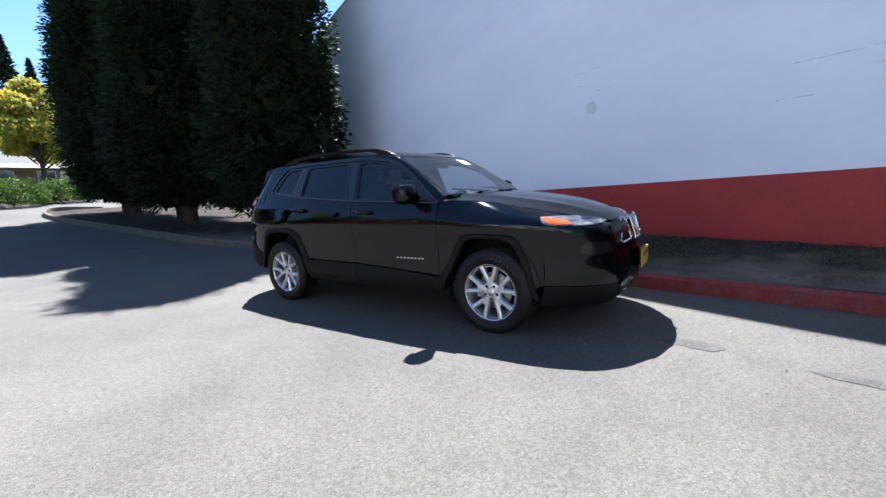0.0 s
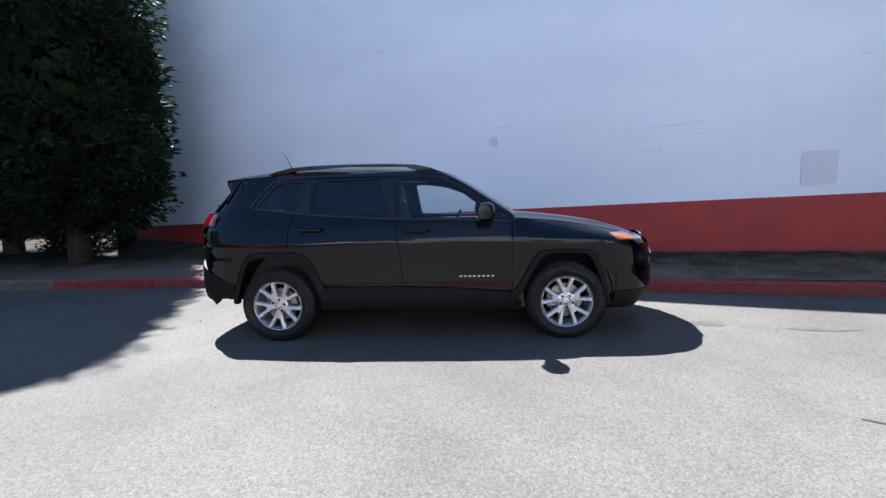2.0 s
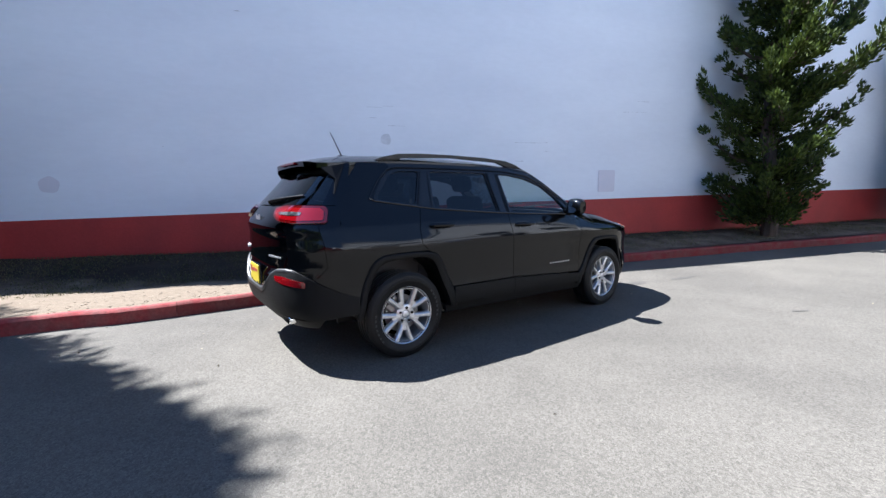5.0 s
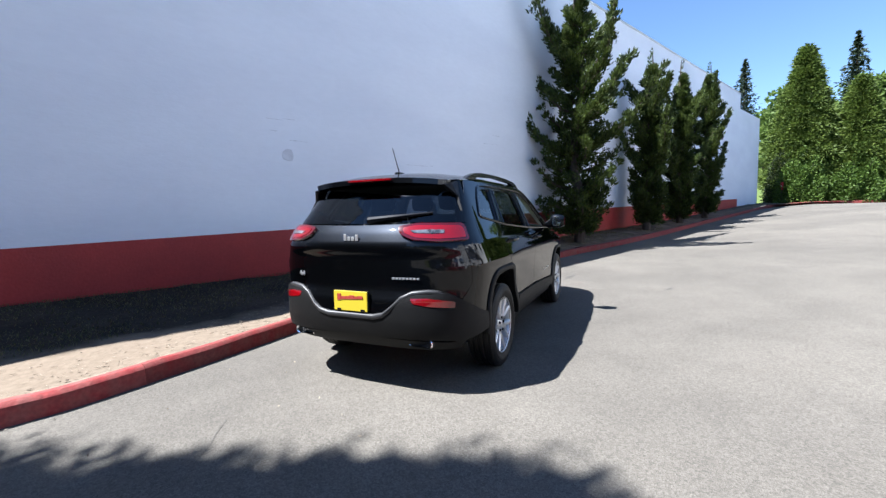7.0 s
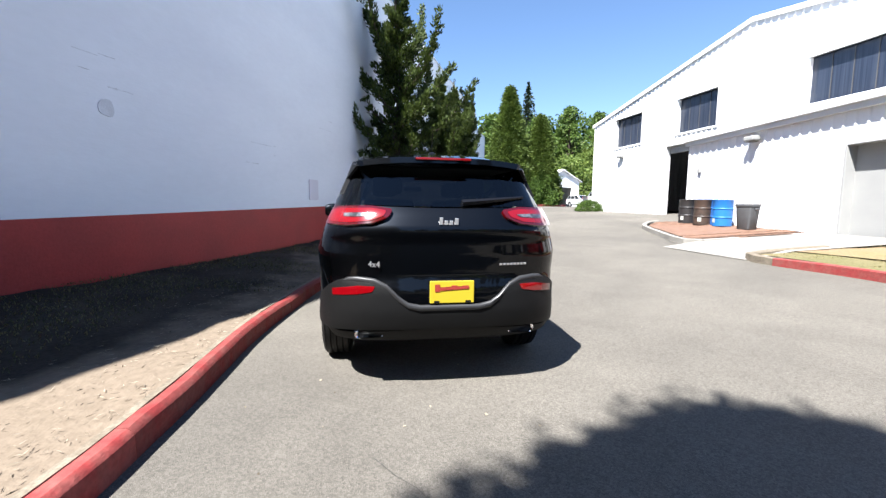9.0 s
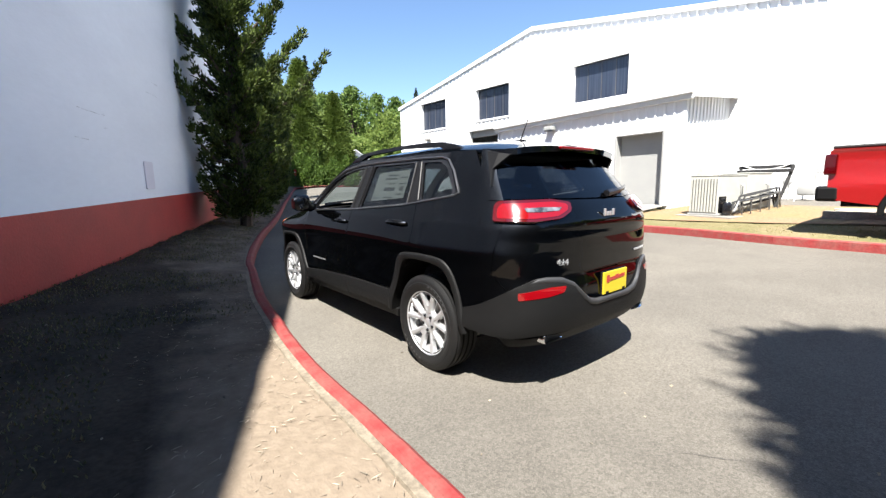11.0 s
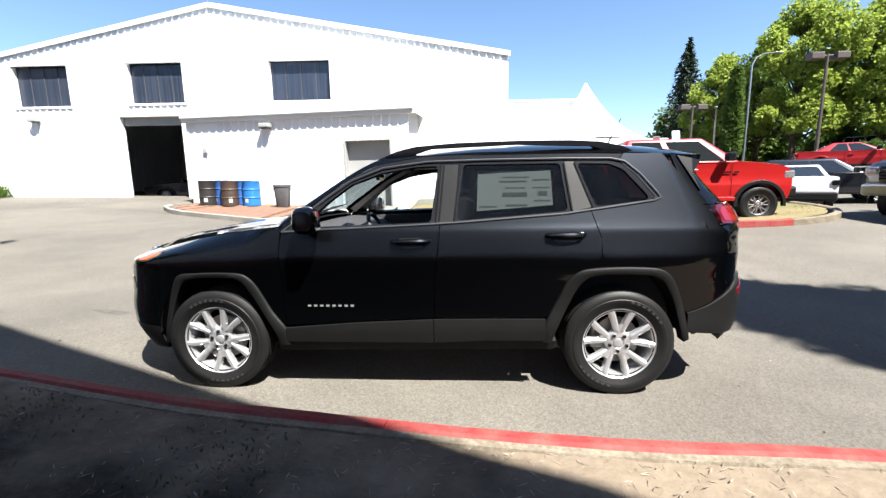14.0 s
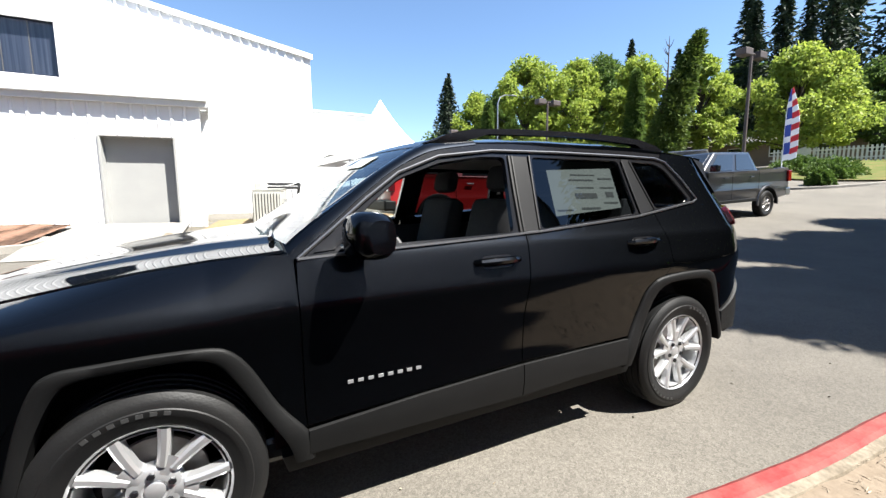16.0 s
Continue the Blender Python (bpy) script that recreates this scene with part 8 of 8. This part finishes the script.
def blot(x, y, rx, ry, turn, seed, mat=None, label="old dark stain on the asphalt"):
    pts = []
    for k in range(22):
        a = 2 * math.pi * k / 22
        r = 1 + 0.45 * noise.noise((math.cos(a) * 1.3 + seed, math.sin(a) * 1.3, seed)) + 0.15 * noise.noise((math.cos(a) * 4, math.sin(a) * 4, seed))
        px, py = rx * r * math.cos(a), ry * r * math.sin(a)
        c, s = math.cos(radians(turn)), math.sin(radians(turn))
        pts.append((x + px * c - py * s, y + px * s + py * c))
    bm = bmesh.new()
    bm.faces.new([bm.verts.new((px, py, gz(px, py) + 0.004)) for px, py in pts])
    tagged(part("asphalt_stain", bm, mat or STAIN), label, "stain", "stains on the asphalt")


blot(2.78, -0.50, 0.20, 0.085, -8, 21, STAIN)
blot(3.62, -0.76, 0.26, 0.05, -14, 22, STAIN)
blot(2.67, -2.42, 0.09, 0.014, -35, 11, TAR, "short dark tar streak on the asphalt")


def crack(points, seed, width=0.006):
    rr = random.Random(seed)
    line = resample(points, 0.12)
    bm = bmesh.new()
    rows = []
    for p in line:
        dx, dy = rr.uniform(-0.025, 0.025), rr.uniform(-0.025, 0.025)
        w_ = width * rr.uniform(0.5, 1.4)
        rows.append([bm.verts.new((p.x + dx + s * w_ * 0.5, p.y + dy + s * w_, gz(p.x, p.y) + 0.0045)) for s in (-1, 1)])
    for a, b in zip(rows, rows[1:]):
        bm.faces.new((a[0], a[1], b[1], b[0]))
    tagged(part("asphalt_crack", bm, TAR), "thin wandering crack in the asphalt", "crack", "cracks in the asphalt")


crack([(-2.6, 0.9), (-3.4, 0.2), (-4.4, 0.1), (-6, -0.6)], 3, 0.002)
crack([(4.9, -7.4), (8, -8.9), (12, -10.5), (16, -11.2)], 4, 0.012)


# ---- trees and houses in the distance ----
for x, y, h, r, n_, mt, s, lf in ((-29.5, -36.8, 13.7, 4.6, 15000, MAPLE, 41, 0.42), (-34.8, -34.5, 13.2, 4.6, 15000, MAPLE, 42, 0.42), (-43.1, -38.8, 15.4, 5.0, 13000, BROAD, 43, 0.48),
                                  (-25.9, -42.1, 11.3, 3.2, 9000, MAPLE, 44, 0.42), (-39.5, -30.0, 12.6, 4.2, 12000, MAPLE, 45, 0.42), (-44.5, -26.3, 12.4, 3.8, 11000, MAPLE, 46, 0.42),
                                  (-41.3, -16.1, 9.6, 4.2, 14000, MAPLE, 47, 0.36), (-55.4, -15.7, 9.7, 4.0, 9000, BROAD, 48, 0.45), (-50, -44, 17, 5.5, 10000, BROAD, 49, 0.55), (-60, -30, 15, 5, 9000, BROAD, 50, 0.55),
                                  (-77.5, 17.7, 13, 4.5, 7000, BROAD, 51, 0.6), (-62, 4, 11, 4, 7000, BROAD, 52, 0.5), (-33, -47, 13, 4.5, 9000, BROAD, 53, 0.5)):
    broad_tree("broadleaf_tree", pose(x, y, gz(x, y)), h, r, int(n_ * 1.9), mt, "sunlit light green broadleaf tree" if mt is MAPLE else "mid green broadleaf tree in the distance", s, lf * 0.78, 0.13, group="broadleaf trees by the lot")
for x, y, h, r, k in ((-30, -58, 9, 5.5, 56), (-38, -56, 8, 5.5, 57), (-46, -52, 9, 6, 58), (-53, -47, 8, 5.5, 59), (-58, -40, 9, 6, 60), (-63, -33, 8, 5.5, 64), (-66, -25, 8, 5.5, 65)):
    broad_tree("understory_tree", pose(x, y, gz(x, y) - 0.5), h, r, 8000, BROAD, "low dense green tree filling in behind the lot", k, 0.6, 0.02, "low trees behind the lot")
broad_tree("maple_tree", pose(-44.8, 7.2, gz(-44.8, 7.2)), 9.3, 3.6, 12000, AUTUMN, "yellow-green maple with orange-tinged leaves", 55, 0.36)
for x, y, h, r, s in ((-33.7, -22.6, 12.2, 1.7, 61), (-22.2, -33.5, 8.3, 0.8, 62), (-36.5, -28, 10.5, 1.2, 63)):
    column_tree("columnar_tree", pose(x, y, gz(x, y)), h, r, 14000, CEDAR if s == 61 else BROAD, "narrow dark green tree leaning to one side" if s == 61 else "narrow upright columnar tree", s, bare=1.2, trunk=0.2, leaf=0.3, lean=(-2.4, 1.2) if s == 61 else (0.0, 0.0), group="columnar trees by the lot", taper=0.45)
for x, y, h, r, s in ((-24.9, -47.0, 14.5, 4.0, 71), (-27.7, -53.1, 15.3, 4.2, 72), (-65, -52.5, 24, 4.5, 73), (-70, -35.8, 27.6, 5.2, 74), (-84.9, -38.2, 34, 5, 75), (-95, -38.9, 35, 5.2, 76), (-78.8, -27.3, 30.7, 6.5, 77),
                      (-72.8, -20.4, 25, 6, 78), (-95.1, 19.6, 23, 4.5, 79), (-84.5, 14.4, 23, 4.5, 80), (-88, -14, 30, 6, 81), (-100, -4, 26, 6, 82), (-90, 30, 24, 6, 83), (-66, -44, 20, 4.5, 84), (-58, -21, 21, 4.6, 85), (-62, -13, 22, 4.8, 86), (-57, -28, 20, 4.4, 87), (-66, -5, 21, 4.6, 88)):
    fir_tree(pose(x, y, gz(x, y)), h, r, 5000, "tall dark fir in the distance", s, group="distant firs")

# wooded hillside beyond the workshop
HILL_MAT = material("hillside_scrub", (0.056, 0.0896, 0.0168), 0.95, second=(0.112, 0.1344, 0.028), scale=0.15, mix=0.8, grain=0.4, grain_scale=2, bump=1.0, bump_scale=1.2)


def hill_z(x, y):
    d = max(0.0, (x - 62) * 0.86 - (y + 40) * 0.3)
    return 1.2 + 20 * (1 - math.exp(-(d / 55) ** 1.4)) + 0.8 * noise.noise((x * 0.07, y * 0.07, 1))


xs = [55 + 6 * k for k in range(24)]
ys = [-170 + 7 * k for k in range(36)]
tagged(new("hillside", mesh_of("hillside", [(x, y, hill_z(x, y) - (1.5 if x == 55 else 0)) for y in ys for x in xs], [(j * 24 + i, j * 24 + i + 1, (j + 1) * 24 + i + 1, (j + 1) * 24 + i) for j in range(35) for i in range(23)], HILL_MAT, True)),
       "green scrub-covered hillside", "hill", kind="structure")
rng = np.random.default_rng(5)
HILL_LEAF = foliage("hillside_leaf", (0.07056, 0.1176, 0.02352), (0.1568, 0.2038, 0.04312), 0.4)
protos = [broad_tree("hill_tree", pose(100, -62, hill_z(100, -62)), 11, 4.2, 4200, BROAD, "green tree on the hillside", 91, 0.5, 0.12, "trees on the hillside"),
          broad_tree("hill_tree", pose(84, -46, hill_z(84, -46)), 8, 4.0, 4200, HILL_LEAF, "bright green tree at the foot of the hill", 92, 0.40, 0.08, "trees on the hillside"),
          fir_tree(pose(118, -58, hill_z(118, -58)), 17, 4.2, 4000, "dark fir on the hillside", 93, name="hill_fir", group="firs on the hillside")]
for k in range(64):
    x, y = 66 + 60 * rng.random() ** 1.2, rng.uniform(-110, 30)
    i = 1 if x < 84 else (2 if rng.random() < 0.12 else 0)
    s = 1.0 + 0.6 * rng.random()
    c = copy_thing(protos[i], pose(x, y, hill_z(x, y) - 0.3, 0, 0, 360 * rng.random()))
    c.scale = (s, s, s * (0.85 + 0.3 * rng.random()))

# far woods all round, past everything else
cs = []
for k in range(42000):
    a = rng.random() * 2 * math.pi
    d = 190 + 25 * rng.random()
    top = 15 + 5 * noise.noise((math.cos(a) * 14, math.sin(a) * 14, 0)) + 4 * noise.noise((math.cos(a) * 60, math.sin(a) * 60, 0))
    if -1.15 < a - 0 < 0.5:
        top += 3
    cs.append((d * math.cos(a), d * math.sin(a), 1 + top * rng.random() ** 0.7))
n_ = len(cs)
tagged(part("far_woods", leaf_mesh("far_woods", cs, rng.normal(size=(n_, 3)) + np.array([0, 0, 0.5]), 3.2 + 2 * rng.random(n_), 1.8 + 1.2 * rng.random(n_), BROAD, rng), None), "far woods along the skyline", "woods", kind="stuff")

# low houses beyond the lot
ROOF = material("grey_shingle_roof", (0.0952, 0.0896, 0.084), 0.9, second=(0.0672, 0.0644, 0.0616), scale=3, mix=0.6, grain=0.2, grain_scale=20)
BEIGE = material("beige_siding", (0.168, 0.1232, 0.084), 0.8, second=(0.1344, 0.1008, 0.0672), scale=2, mix=0.5)


def long_house(m, length, depth, height, label, windows):
    t = thing("low_house", m, label, "house", "low houses beyond the lot")
    part("wall", new_box(-length / 2, length / 2, -depth, 0, -1.0, height, 0.02), BEIGE, t)
    bm = bmesh.new()
    prism(bm, [(0.9, height - 0.15), (-depth / 2, height + depth * 0.22), (-depth - 0.9, height - 0.15), (-depth - 0.9, height - 0.3), (-depth / 2, height + depth * 0.22 - 0.18), (0.9, height - 0.3)], -length / 2 - 0.6, length / 2 + 0.6, "x")
    part("roof", bm, ROOF, t)
    for k in range(windows):
        x = -length / 2 + length * (k + 0.5) / windows
        wn_ = part("window", new_box(x - 0.75, x + 0.75, 0.0, 0.05, 0.95, 2.05, 0.01), WHITE_TRIM, t)
        part("pane", new_box(x - 0.66, x + 0.66, 0.05, 0.06, 1.03, 1.97), CAR_DARK_GLASS, wn_)
        if k % 3 == 1:
            part("door", new_box(x + 1.2, x + 2.1, 0.0, 0.05, -0.2, 2.0, 0.01), WHITE_TRIM, t)
    return t


long_house(pose(-54, 9.5, gz(-54, 9) - 0.2, 0, 0, -82), 16, 7, 2.5, "low house with a pale awning and dark windows", 5)
aw = thing("awning", pose(-53.0, 7.0, gz(-54, 9) + 2.2, 0, 0, -82), "pale canvas awning on the house front", "awning")
bm = bmesh.new()
prism(bm, [(0.0, 0.25), (1.2, -0.15), (1.2, -0.25), (0.0, 0.12)], -3, 3, "x")
part("canvas", bm, CANVAS, aw)
long_house(pose(-53, -18.5, gz(-53, -18.5) - 0.1, 0, 0, -68), 34, 8, 2.6, "long low house with a grey roof", 9)
fe = thing("white_fence", pose(-50.0, -15.2, gz(-50, -15.2), 0, 0, -70), "white picket fence in front of the house", "fence")
for k in range(40):
    x = -6 + k * 0.3
    part("picket", new_box(x, x + 0.16, -0.02, 0.02, 0, 1.4), WHITE_TRIM, fe)
for z in (0.3, 1.1):
    part("rail", new_box(-6.1, 6.1, -0.05, -0.02, z, z + 0.1), WHITE_TRIM, fe)
# lawns and drive beds
bed("lawn_bed", [(-31, -13.5), (-29, -9.5), (-30, -6.0)], [(-60, -24), (-62, -12), (-62, -4)], lambda x, y: gz(x, y) + 0.10, GRASS, "green lawn rising beyond the drive", 24, 20, 0.05)
bed("lawn_bed", [(-33, 2.0), (-34, 6), (-34, 11)], [(-52, -1), (-53, 6), (-53, 13)], lambda x, y: gz(x, y) + 0.08, GRASS, "green lawn before the low house", 20, 16, 0.05)
bed("lot_bed", [(-24.5, -27.5), (-27, -27.5), (-31, -27)], [(-27, -62), (-45, -60), (-62, -52)], lambda x, y: gz(x, y) + 0.10, GRASS, "grass bank under the trees", 20, 16, 0.08)
for x, y, r, h, s in ((-31.5, 2.6, 1.9, 1.5, 95), (-32.6, 5.2, 1.8, 1.4, 96), (-30.2, -9.2, 0.9, 0.9, 97), (-27.2, -8.6, 0.6, 0.8, 98), (-33.5, -10.5, 1.6, 1.2, 99), (-35, -13, 1.6, 1.1, 100), (-29.5, -29.3, 1.4, 1.2, 101), (-33.5, -29.5, 1.6, 1.2, 102)):
    shrub("garden_shrub", pose(x, y, gz(x, y)), r, h, 5000, HEDGE, "rounded bright green garden shrub", s, 0.16, "shrubs beyond the lot")
kerb("kerb_drive", [(-30.6, -5.6), (-27.6, -6.6), (-25.5, -8.0), (-24.6, -9.6), (-26, -11.5)], lambda x, y: CONCRETE, "pale kerb round the planted bed by the drive", -1)
ss = thing("street_pole", pose(-33.5, 1.2, gz(-33.5, 1.2)), "slim grey utility pole by the lawn", "pole")
part("pole", tube(bmesh.new(), [(0, 0, -0.3), (0, 0, 6.5)], [0.07, 0.05], 8), STEEL, ss)

# small white garage down the lot
ga = thing("garage_building", pose(56.5, -28.5, gz(56, -28), 0, 0, 105), "small white gabled garage with an open door", "building")
for x0, x1 in ((-3.4, -1.9), (1.9, 3.4)):
    part("front_wall", new_box(x0, x1, -0.1, 0.1, -0.5, 4.0), WHITE_METAL, ga)
bm = bmesh.new()
prism(bm, [(-3.4, 4.0), (3.4, 4.0), (0, 5.6)], -0.1, 0.1, "y")
part("gable", bm, WHITE_METAL, ga)
part("lintel", new_box(-1.9, 1.9, -0.1, 0.1, 3.0, 4.0), WHITE_METAL, ga)
part("back_wall", new_box(-3.4, 3.4, -8, -7.8, -0.5, 4), WHITE_METAL, ga)
for x in (-3.3, 3.3):
    part("side_wall", new_box(x - 0.1, x + 0.1, -7.8, -0.1, -0.5, 4), WHITE_METAL, ga)
for sgn in (1, -1):
    bm = bmesh.new()
    prism(bm, [(0, 5.75), (sgn * 3.8, 3.95), (sgn * 3.8, 3.85), (0, 5.62)], -8.2, 0.4, "y")
    part("roof", bm, WHITE_METAL, ga)
